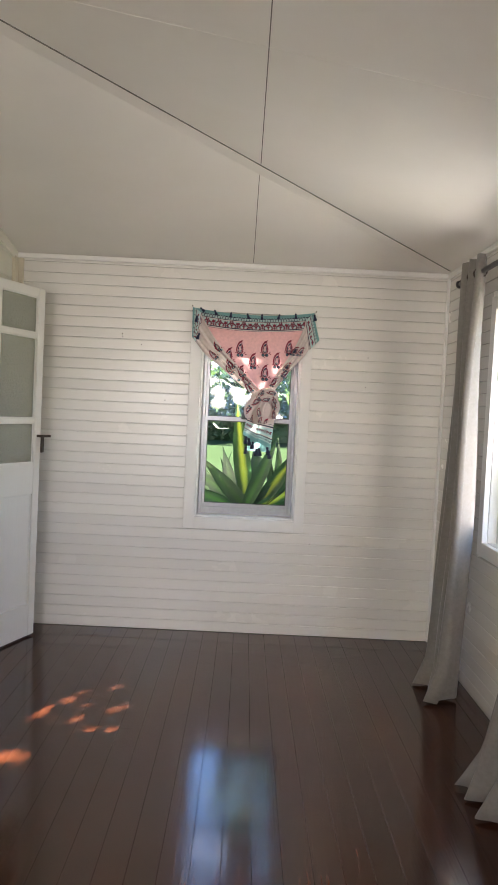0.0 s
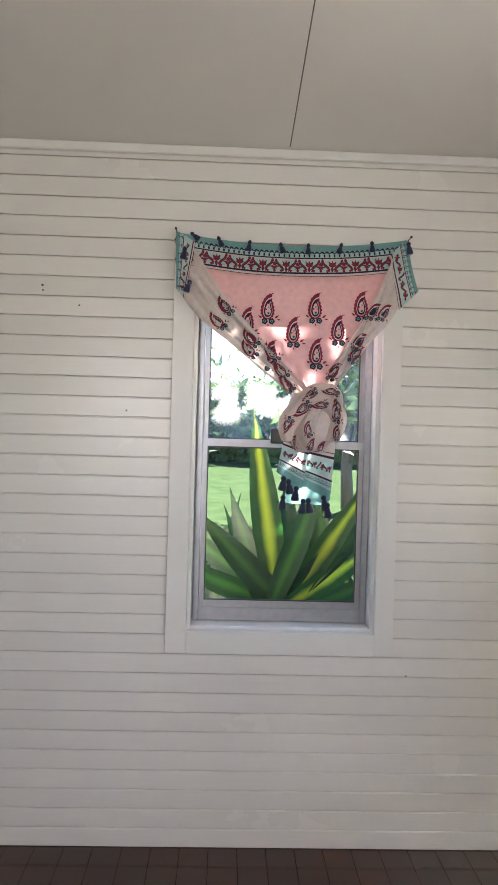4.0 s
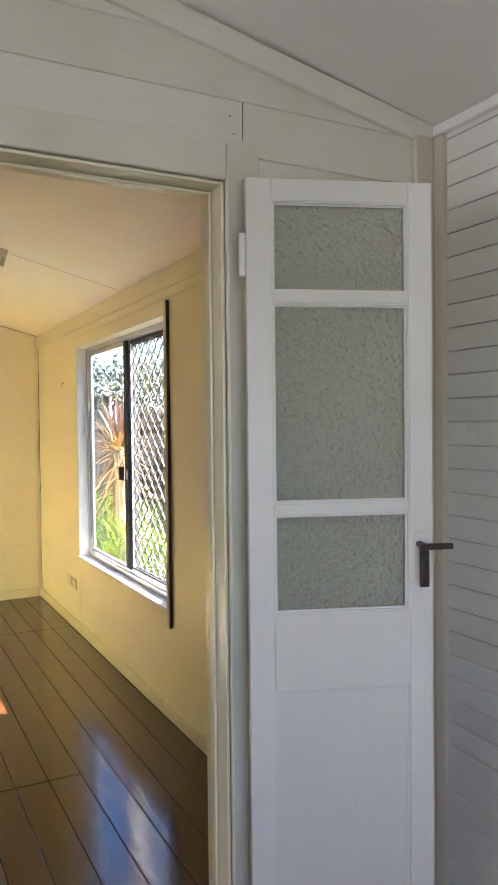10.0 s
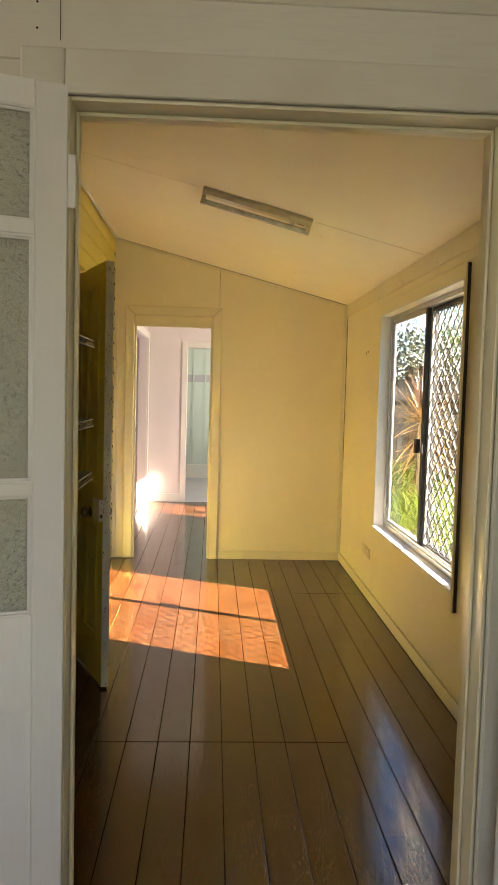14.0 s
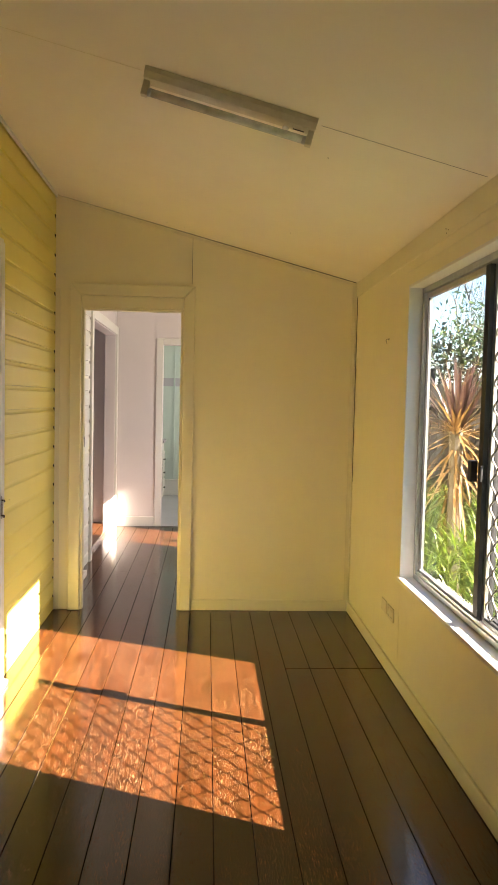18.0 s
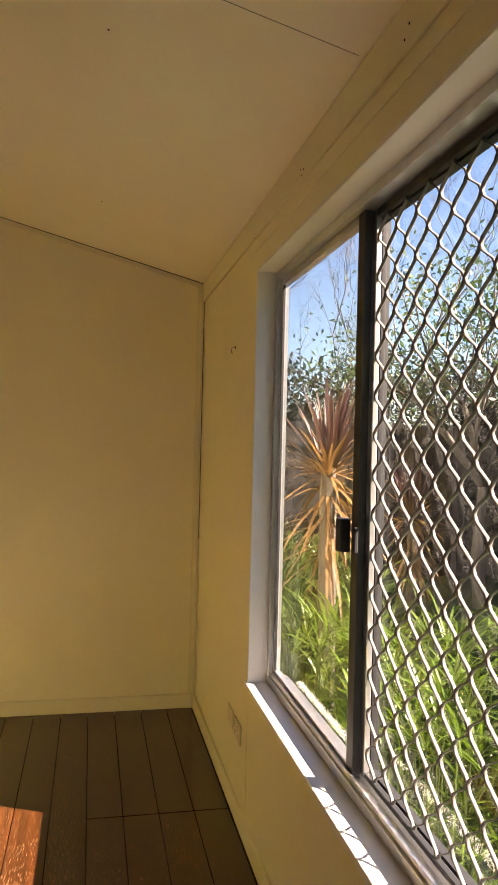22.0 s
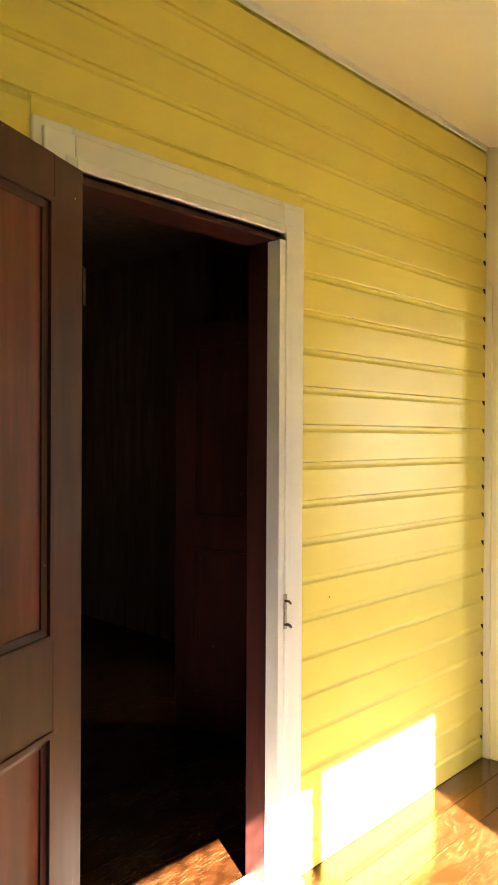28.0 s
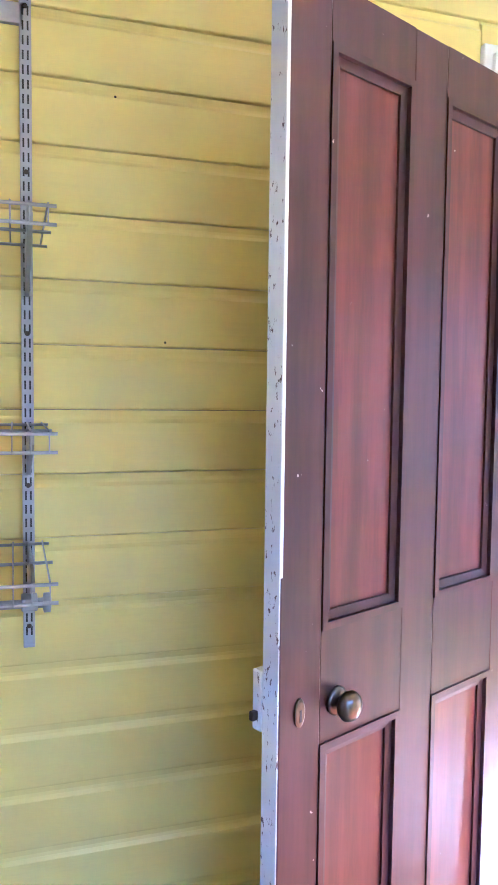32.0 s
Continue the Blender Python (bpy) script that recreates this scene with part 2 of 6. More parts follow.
def leafy(name, edge, mid, trans=0.35, rough=0.4):
    """A long leaf with a pale band along its middle, read across the blade by its UV."""
    m, nt, b = mat_base(name)
    uv = nt.nodes.new("ShaderNodeUVMap")
    sep = nt.nodes.new("ShaderNodeSeparateXYZ")
    nt.links.new(uv.outputs[0], sep.inputs[0])
    dist = nt.nodes.new("ShaderNodeMath")
    dist.operation = "PINGPONG"
    dist.inputs[1].default_value = 0.5
    nt.links.new(sep.outputs[0], dist.inputs[0])
    n = noise_tex(nt, coords(nt), 6.0, 4.0)
    ad = nt.nodes.new("ShaderNodeMath")
    ad.operation = "MULTIPLY_ADD"
    ad.inputs[1].default_value = 0.25
    nt.links.new(n, ad.inputs[0])
    nt.links.new(dist.outputs[0], ad.inputs[2])
    c = mix_rgb(nt, ramp(nt, ad.outputs[0], 0.38, 0.60), edge, mid)
    hs = nt.nodes.new("ShaderNodeHueSaturation")
    geo = nt.nodes.new("ShaderNodeNewGeometry")
    mr = nt.nodes.new("ShaderNodeMapRange")
    nt.links.new(geo.outputs["Random Per Island"], mr.inputs[0])
    mr.inputs[3].default_value, mr.inputs[4].default_value = 0.6, 1.3
    nt.links.new(mr.outputs[0], hs.inputs["Value"])
    nt.links.new(c, hs.inputs["Color"])
    nt.links.new(hs.outputs[0], b.inputs["Base Color"])
    b.inputs["Roughness"].default_value = rough
    tr = nt.nodes.new("ShaderNodeBsdfTranslucent")
    nt.links.new(hs.outputs[0], tr.inputs[0])
    mx = nt.nodes.new("ShaderNodeMixShader")
    mx.inputs[0].default_value = trans
    nt.links.new(b.outputs[0], mx.inputs[1])
    nt.links.new(tr.outputs[0], mx.inputs[2])
    nt.links.new(mx.outputs[0], nt.nodes["Material Output"].inputs[0])
    return m


WHITE = paint("white_gloss_paint", (0.80, 0.78, 0.735), 0.25, (0.97, 0.96, 0.93), 0.10, (2, 3, 40), 0.35)
WHITE_TRIM = paint("white_trim_paint", (0.82, 0.81, 0.78), 0.32, (0.9, 0.88, 0.84), 0.1, (3, 3, 30), 0.2)
DOOR_WHITE = paint("white_door_paint", (0.80, 0.79, 0.74), 0.42, (0.88, 0.86, 0.8), 0.12, (30, 30, 3), 0.25)
OLD_WHITE = paint("old_white_paint", (0.74, 0.72, 0.62), 0.38, (0.72, 0.67, 0.55), 0.25, (3, 3, 40), 0.35)
CEIL_A = paint("ceiling_paint", (0.79, 0.765, 0.72), 0.6, (0.93, 0.92, 0.9), 0.05, (2, 2, 2), 0.06, 0.0)
CREAM = paint("cream_paint", (0.85, 0.79, 0.575), 0.36, (0.94, 0.92, 0.88), 0.08, (4, 4, 4), 0.08, 0.03)
CREAM_TRIM = paint("cream_trim_paint", (0.82, 0.77, 0.57), 0.3, (0.9, 0.88, 0.8), 0.1, (4, 4, 30), 0.15)
CEIL_B = paint("cream_ceiling_paint", (0.90, 0.85, 0.70), 0.5, (0.95, 0.93, 0.9), 0.05, (2, 2, 2), 0.06, 0.0)
YELLOW = paint("yellow_gloss_paint", (0.80, 0.668, 0.16), 0.34, (0.93, 0.9, 0.8), 0.1, (2, 40, 40), 0.2, 0.05)
PINK_WHITE = paint("lilac_white_paint", (0.78, 0.73, 0.74), 0.5, (0.95, 0.94, 0.95), 0.05, (4, 4, 4), 0.06)
GREY_WALL = paint("grey_lining_paint", (0.50, 0.50, 0.55), 0.5, (0.9, 0.9, 0.9), 0.1, (4, 4, 4), 0.1)
MINT = paint("pale_green_paint", (0.62, 0.72, 0.68), 0.45, (0.94, 0.95, 0.95), 0.08, (30, 30, 3), 0.1)
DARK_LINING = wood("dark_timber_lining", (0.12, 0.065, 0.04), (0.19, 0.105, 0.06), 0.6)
FLOOR_A = stained_floor("dark_floor_stain", (0.030, 0.0085, 0.0034), (0.074, 0.0225, 0.0090), (0.12, 0.05, 0.024), 0.115, 0.2, 0.6)
FLOOR_B = stained_floor("brown_floor_paint", (0.026, 0.0088, 0.0026), (0.078, 0.0222, 0.0064), (0.38, 0.23, 0.12), 0.125, 0.7, 0.75, (7.0, 70, 70))
AGED_WHITE = paint("stained_white_paint", (0.62, 0.56, 0.44), 0.42, (0.62, 0.52, 0.38), 0.3, (20, 20, 2), 0.35)
GAP = plain("gap_dirt", (0.012, 0.009, 0.007), 0.9)
SCARF_PALE = cloth("pale_pink_cloth", (0.70, 0.60, 0.56), 0.14)
DOOR_RED = wood("red_brown_door_panel", (0.110, 0.025, 0.017), (0.185, 0.043, 0.029), 0.36, (10, 10, 0.8))
DOOR_DARK = wood("dark_brown_door_frame", (0.052, 0.015, 0.014), (0.082, 0.023, 0.021), 0.38, (10, 10, 0.8))
EDGE_GREY = chipped("chipped_white_paint", (0.70, 0.69, 0.66), (0.09, 0.05, 0.04))
ALU = plain("aluminium", (0.62, 0.63, 0.64), 0.32, 0.9, 0.05, 40)
# darker copy of ALU: the scarf window's backlit shade is in the colour
ALU_BACKLIT = plain("backlit_aluminium", (0.40, 0.41, 0.43), 0.38, 0.8, 0.06, 40)
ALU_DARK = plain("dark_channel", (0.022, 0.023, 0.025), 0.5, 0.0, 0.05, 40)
ALU_WHITE = plain("pale_mesh_coating", (0.21, 0.212, 0.215), 0.42, 0.5, 0.05, 40)
STRAND = plain("dull_mesh_metal", (0.155, 0.151, 0.143), 0.45, 0.3, 0.1, 60)
SILVER = plain("silver_enamel", (0.42, 0.43, 0.45), 0.4, 0.75, 0.06, 60)
BLACK = plain("black_plastic", (0.02, 0.02, 0.022), 0.4)
DARK_METAL = plain("dark_bronze_metal", (0.09, 0.075, 0.06), 0.38, 0.8, 0.15, 50)
BRASS_OLD = plain("tarnished_brass", (0.16, 0.125, 0.08), 0.3, 0.85, 0.15, 40)
STEEL_WORN = plain("worn_steel", (0.5, 0.49, 0.47), 0.45, 0.6, 0.2, 70)
PLATE = plain("ivory_plastic", (0.72, 0.66, 0.48), 0.35, 0.0, 0.04)
TUBE = plain("fluorescent_tube_glass", (0.82, 0.82, 0.78), 0.25)
BATTEN = plain("batten_enamel", (0.70, 0.65, 0.48), 0.32, 0.0, 0.05)
CURTAIN = cloth("grey_curtain_cloth", (0.27, 0.252, 0.23), 0.2)
# the scarf's window-lit middle: daylight glow put into a brighter, stronger pink
PINK_BACKLIT = cloth("backlit_pink_cloth", (0.86, 0.49, 0.49), 0.10)
TEAL = cloth("teal_cloth", (0.20, 0.42, 0.42), 0.3)
BAND = cloth("pale_teal_cloth", (0.48, 0.66, 0.64), 0.3)
RED_INK = cloth("crimson_print", (0.25, 0.018, 0.045), 0.1)
NAVY_INK = cloth("navy_print", (0.016, 0.019, 0.055), 0.08)
NAVY = cloth("navy_tassel_yarn", (0.012, 0.02, 0.06), 0.05)
PANE = thin_glass("window_glass")
HAZY_PANE = thin_glass("hazy_window_glass", 0.14)
RIPPLE = glass("rippled_obscure_glass", (0.88, 0.91, 0.82), 0.14, 0.7, 85.0, 1.5, 0.80)
NAIL = plain("rusty_nail", (0.05, 0.035, 0.03), 0.6, 0.5)
LEAF_BROAD = leafy("broad_leaf", (0.008, 0.036, 0.008), (0.03, 0.10, 0.012), 0.4, 0.42)
LEAF_STRIPE = leafy("yellow_striped_leaf", (0.012, 0.062, 0.010), (0.42, 0.48, 0.03), 0.5, 0.42)
LEAF_STRAP = leafy("strap_leaf", (0.045, 0.088, 0.008), (0.105, 0.155, 0.015), 0.4, 0.35)
LEAF_CORDY = leafy("cordyline_leaf", (0.034, 0.015, 0.019), (0.066, 0.034, 0.030), 0.3, 0.4)
LEAF_DRY = leafy("dry_leaf", (0.12, 0.060, 0.018), (0.20, 0.118, 0.042), 0.25, 0.6)
LEAF_TREE = leafy("tree_leaf", (0.035, 0.07, 0.02), (0.06, 0.11, 0.03), 0.35, 0.5)
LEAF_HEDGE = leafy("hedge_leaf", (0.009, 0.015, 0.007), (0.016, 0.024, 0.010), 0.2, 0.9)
CEIL_LINE = plain("dull_joint_line", (0.46, 0.43, 0.37), 0.8)
CEIL_LINE_DARK = plain("shadowed_joint_line", (0.18, 0.17, 0.155), 0.8)
BARK = wood("bark", (0.055, 0.045, 0.036), (0.12, 0.10, 0.08), 0.85)
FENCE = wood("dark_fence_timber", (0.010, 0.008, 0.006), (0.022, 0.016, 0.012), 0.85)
GRASS = plain("lawn", (0.023, 0.040, 0.019), 0.9, 0.0, 0.2, 2.0)
GRASS.node_tree.nodes["Principled BSDF"].inputs["Specular IOR Level"].default_value = 0.0


# ---- mesh helpers ----
def box(bm, x0, x1, y0, y1, z0, z1, bev=0.0):
    vs = [bm.verts.new((x, y, z)) for x in (x0, x1) for y in (y0, y1) for z in (z0, z1)]
    fs = [bm.faces.new([vs[i] for i in f]) for f in ((0, 1, 3, 2), (4, 6, 7, 5), (0, 4, 5, 1), (2, 3, 7, 6), (0, 2, 6, 4), (1, 5, 7, 3))]
    if bev:
        edges = list({e for f in fs for e in f.edges})
        bmesh.ops.bevel(bm, geom=edges, offset=bev, segments=2, affect="EDGES", profile=0.5)
    return vs


def prism(bm, outline, axis, a, b):
    """Extrude a closed outline of 2D points along an axis from a to b; the points are the other two axes in order."""
    rings = []
    for s in (a, b):
        ring = []
        for p, q in outline:
            ring.append(bm.verts.new({"x": (s, p, q), "y": (p, s, q), "z": (p, q, s)}[axis]))
        rings.append(ring)
    n = len(outline)
    for i in range(n):
        bm.faces.new((rings[0][i], rings[0][(i + 1) % n], rings[1][(i + 1) % n], rings[1][i]))
    bm.faces.new(rings[0][::-1])
    bm.faces.new(rings[1])
    bmesh.ops.recalc_face_normals(bm, faces=bm.faces)


def tube(bm, pts, radius, sides=8, closed=False, caps=True):
    """A round bar along points; radius may be a list."""
    pts = [Vector(p) for p in pts]
    rings = []
    for i, p in enumerate(pts):
        a = pts[max(i - 1, 0)]
        b = pts[min(i + 1, len(pts) - 1)]
        d = (b - a).normalized()
        side = d.cross(Vector((0, 0, 1)) if abs(d.z) < 0.9 else Vector((1, 0, 0))).normalized()
        up = side.cross(d)
        r = radius[i] if isinstance(radius, (list, tuple)) else radius
        rings.append([bm.verts.new(p + (side * math.cos(k * math.tau / sides) + up * math.sin(k * math.tau / sides)) * r) for k in range(sides)])
    for r0, r1 in zip(rings, rings[1:]):
        for k in range(sides):
            bm.faces.new((r0[k], r0[(k + 1) % sides], r1[(k + 1) % sides], r1[k]))
    if caps:
        bm.faces.new(rings[0][::-1])
        bm.faces.new(rings[-1])


def lathe(bm, profile, m, sides=20):
    """Turn (radius, height) points round local z, then place by m."""
    rings = [[bm.verts.new(m @ Vector((r * math.cos(k * math.tau / sides), r * math.sin(k * math.tau / sides), h))) for k in range(sides)] for r, h in profile]
    for r0, r1 in zip(rings, rings[1:]):
        for k in range(sides):
            bm.faces.new((r0[k], r0[(k + 1) % sides], r1[(k + 1) % sides], r1[k]))
    bm.faces.new(rings[0][::-1])
    bm.faces.new(rings[-1])


def mesh_of(name, bm, material, smooth=False):
    me = bpy.data.meshes.new(name)
    bm.normal_update()
    bm.to_mesh(me)
    bm.free()
    me.materials.append(material)
    if smooth:
        for p in me.polygons:
            p.use_smooth = True
    return me


def part(name, bm, material, parent=None, label="", smooth=False):
    ob = new(name, mesh_of(name, bm, material, smooth))
    ob.parent = parent
    if label:
        tagged(ob, label)
    return ob


def boxpart(name, dims, material, parent=None, label="", bev=0.0):
    bm = bmesh.new()
    box(bm, *dims, bev=bev)
    return part(name, bm, material, parent, label)


def empty(name, label, category, group="", kind=""):
    return tagged(new(name), label, category, group, kind)


def structure(ob, label, category):
    return tagged(ob, label, category, kind="structure")


def wall_with_holes(name, axis, face, back, a0, a1, z0, z1, holes, material, label, category="wall"):
    """A wall between two planes of the axis, from a0 to a1 along the other one, with rectangular holes (a, b, low, high)."""
    bm = bmesh.new()
    cuts = sorted({a0, a1, *[h for hole in holes for h in hole[:2]]})
    for s0, s1 in zip(cuts, cuts[1:]):
        spans = [(z0, z1)]
        for h0, h1, low, high in holes:
            if s0 >= h0 - 1e-6 and s1 <= h1 + 1e-6:
                spans = [(z0, low), (high, z1)]
        for low, high in spans:
            if high - low > 1e-4:
                lo, hi = min(face, back), max(face, back)
                dims = (lo, hi, s0, s1, low, high) if axis == "x" else (s0, s1, lo, hi, low, high)
                box(bm, *dims)
    return structure(part(name, bm, material), label, category)


PLANKS = {}


def plank_mesh(kind, length, height, depth, material):
    """One board lying along x, its face towards -y, low edge at z = 0."""
    key = (kind, round(length, 3), round(height, 4), material.name)
    if key not in PLANKS:
        bm = bmesh.new()
        if kind == "lap":
            out = ((-0.001, 0.0), (-0.0030, 0.0005), (-0.0042, 0.0025), (-0.0032, height - 0.006), (-0.0016, height - 0.0030), (0.0, height - 0.0018), (0.0045, height - 0.0018), (0.0045, height - 0.0003))
            out = [(depth, 0.0), *out, (depth, height - 0.0003)]
            prism(bm, out, "x", 0, length)
        elif kind == "chamfer":
            out = ((depth, 0), (0.002, 0.0), (-0.003, 0.0012), (-0.004, 0.004), (-0.004, height * 0.79), (-0.0025, height * 0.805), (0.0015, height * 0.85), (0.0035, height * 0.90), (0.0035, height * 0.99), (depth, height * 0.99))
            prism(bm, out, "x", 0, length)
        elif kind == "floor":
            out = ((depth, 0), (0.003, 0.0), (0.0004, 0.0008), (0.0, 0.0022), (0.0, height - 0.0042), (0.0004, height - 0.0028), (0.003, height - 0.0020), (depth, height - 0.0020))
            prism(bm, out, "x", 0, length)
        elif kind == "fine":
            out = ((depth, 0), (0.0012, 0.0), (0.0, 0.0012), (0.0, height - 0.0012), (0.0012, height - 0.0002), (depth, height - 0.0002))
            prism(bm, out, "x", 0, length)
        else:
            g = 0.0022
            out = ((depth, 0), (0.003, 0.0), (0.0, g), (0.0, height - g), (0.003, height - 0.0006), (depth, height - 0.0006))
            prism(bm, out, "x", 0, length)
        PLANKS[key] = mesh_of("board", bm, material)
    return PLANKS[key]


def plank(name, kind, length, height, depth, material, parent, m):
    ob = new(name, plank_mesh(kind, length, height, depth, material))
    ob.parent = parent
    ob.matrix_basis = m
    return ob

# ---- plan ----
XW, XE, YN, YS = -0.285, 2.38, 5.547, -1.3
WT = 0.105                      # west wall of the white room
HA, SA, SE = 2.285, 0.212, 0.191   # wall height and the two slopes of the hipped ceiling
HIP = SE / SA
FY0, FY1, FZ = 3.99, 4.89, 2.05   # opening with the two glazed doors
BX, BS, BN = -5.195, 3.436, 5.45     # yellow-walled room: end wall, yellow wall, window wall
HB0, HB1 = 2.757, 2.245              # its ceiling at the yellow wall and at the window wall
W2 = (-3.887, -2.140, 0.545, 2.032)   # its sliding window
W1 = (0.872, 1.490, 0.717, 1.905)     # window with the scarf
EW = (3.55, 4.63, 0.79, 1.95)        # curtained window
BD = (-3.782, -3.026, 0.0, 2.082)      # opening with the red-brown door
ED = (3.612, 4.282, -0.03, 2.03)       # opening in the end wall
CX = -8.5                            # far end of the passage


def ceil_a(x, y):
    return HA + min(SA * (YN - y), SE * (XE - x))


def ceil_b(y):
    return HB1 + (HB0 - HB1) * (BN - y) / (BN - BS)


# ---- walls and ceilings ----
wall_north = wall_with_holes("wall_north", "y", YN + 0.018, YN + 0.13, XW - WT, XE + 0.13, -0.1, 2.6, [W1], WHITE, "wall lined with narrow white gloss-painted boards")
wall_east = wall_with_holes("wall_east", "x", XE + 0.018, XE + 0.13, YS, YN + 0.018, -0.1, 2.6, [EW], WHITE, "white board-lined wall with the curtained window")
wall_south = wall_with_holes("wall_south", "y", YS, YS - 0.1, XW - WT, XE + 0.13, -0.1, 3.4, [(-0.26, 0.30, 1.2, 2.3)], WHITE, "plain white wall closing the room")
wall_west = wall_with_holes("wall_west", "x", XW - 0.016, XW - WT, YS, YN + 0.018, -0.1, 3.3, [(FY0, FY1, -0.1, FZ)], OLD_WHITE, "old white board wall with the glazed double door")

bm = bmesh.new()
xa = XW - WT
corner = (xa, YN - HIP * (XE - xa))
for ring in (((xa, YN + 0.02), (XE + 0.02, YN + 0.02), corner), ((XE + 0.02, YN + 0.02), (XE + 0.02, YS), (xa, YS), corner)):
    low = [bm.verts.new((x, y, ceil_a(x, y))) for x, y in ring]
    top = [bm.verts.new((x, y, ceil_a(x, y) + 0.02)) for x, y in ring]
    bm.faces.new(low)
    bm.faces.new(top[::-1])
    for i in range(len(ring)):
        j = (i + 1) % len(ring)
        bm.faces.new((low[i], top[i], top[j], low[j]))
bmesh.ops.recalc_face_normals(bm, faces=bm.faces)
ceiling_a = structure(part("ceiling", bm, CEIL_A), "pale grey sheeted hipped ceiling with thin joints", "ceiling")


def strip_between(name, p0, p1, width, height, material, parent, up=(0, 0, -1), lift=0.0, bev=0.0):
    """A flat batten from p0 to p1, its back on the line, standing out along up."""
    p0, p1, up = Vector(p0), Vector(p1), Vector(up).normalized()
    d = (p1 - p0).normalized()
    side = d.cross(up).normalized()
    up = side.cross(d)
    bm = bmesh.new()
    vs = box(bm, 0, (p1 - p0).length, -width / 2, width / 2, lift, lift + height, bev)
    m = Matrix((d, side, up)).transposed().to_4x4()
    m.translation = p0
    bmesh.ops.transform(bm, matrix=m, verts=bm.verts)
    bmesh.ops.recalc_face_normals(bm, faces=bm.faces)
    return part(name, bm, material, parent)


def pa(x, y, d=0.0):
    return (x, y, ceil_a(x, y) - d)


NPL, EPL = Vector((0, -SA, -1)), Vector((-SE, 0, -1))


def hip_y(x):
    return YN - HIP * (XE - x)


strip_between("cover_strip", pa(XE, YN), pa(xa + 0.05, hip_y(xa + 0.05)), 0.080, 0.006, CEIL_A, ceiling_a, bev=0.002)
strip_between("joint_line", pa(XE - 0.03, hip_y(XE - 0.03) - 0.062, -0.002), pa(xa + 0.1, hip_y(xa + 0.1) - 0.062, -0.002), 0.005, 0.0055, CEIL_LINE_DARK, ceiling_a)
strip_between("joint_line", pa(1.165, YN - 0.03), pa(1.172, hip_y(1.17) + 0.055), 0.0035, 0.0012, CEIL_LINE_DARK, ceiling_a, NPL)
strip_between("joint_line", pa(1.176, hip_y(1.176) - 0.07), pa(1.19, YS), 0.0035, 0.0012, CEIL_LINE_DARK, ceiling_a, EPL)
for y in (3.26, 2.06, 0.86):
    strip_between("joint_line", pa(XE - 0.03, y), pa(xa, y), 0.003, 0.0012, CEIL_A, ceiling_a, EPL)

# cornice, corner posts and skirting of the white room
trim_a = empty("trim", "white painted cornice, corner posts and edge strips", "trim", kind="structure")
for dims in ((XW, XE, YN - 0.022, YN - 0.0005, HA - 0.028, HA + 0.002), (XE - 0.022, XE - 0.0005, YS, YN - 0.022, HA - 0.028, HA + 0.002)):
    boxpart("cornice", dims, WHITE_TRIM, trim_a, bev=0.006)
strip_between("rake_strip", (XW - 0.002, YN - 0.02, ceil_a(XW, YN - 0.02) - 0.03), (XW - 0.002, 2.9, ceil_a(XW, 2.9) - 0.03), 0.06, 0.018, OLD_WHITE, trim_a, (1, 0, 0), bev=0.004)
boxpart("corner_post", (XW, XW + 0.05, YN - 0.022, YN - 0.001, 0.0, HA - 0.03), AGED_WHITE, trim_a, bev=0.004)
boxpart("corner_post", (XW, XW + 0.02, YN - 0.085, YN - 0.023, 0.0, HA - 0.03), AGED_WHITE, trim_a, bev=0.004)
boxpart("corner_post", (XE - 0.02, XE - 0.001, YN - 0.02, YN - 0.001, 0.0, HA - 0.03), WHITE_TRIM, trim_a, bev=0.003)

# yellow-walled room shell
wall_end = wall_with_holes("wall_end", "x", BX, BX - 0.062, BS - 0.1, BN + 0.15, -0.1, 2.9, [ED], CREAM, "cream sheeted end wall with a doorway")
wall_window = wall_with_holes("wall_window", "y", BN, BN + 0.110, CX - 0.1, XW - WT, -0.6, 2.9, [W2, (-7.58, -6.75, 0.5, 2.0)], CREAM, "cream sheeted wall with the sliding window")
wall_yellow = wall_with_holes("wall_yellow", "y", BS - 0.016, BS - 0.11, -6.73, XW - WT, -0.1, 3.0, [BD, (-6.065, -5.41, -0.1, 2.32)], DARK_LINING, "former outside wall of yellow chamfered weatherboards")
east_back = boxpart("wall_partition", (XW - WT - 0.012, XW - WT - 0.001, BS - 0.016, FY0 - 0.06, -0.1, 3.0), CREAM)
structure(east_back, "cream sheeted wall beside the double door", "wall")
east_back2 = boxpart("wall_partition", (XW - WT - 0.012, XW - WT - 0.001, FY1 + 0.06, BN, -0.1, 3.0), CREAM)
structure(east_back2, "cream sheeted wall beside the double door", "wall")
east_back3 = boxpart("wall_partition", (XW - WT - 0.012, XW - WT - 0.001, FY0 - 0.06, FY1 + 0.06, FZ + 0.06, 3.0), CREAM)
structure(east_back3, "cream sheeted wall above the double door", "wall")

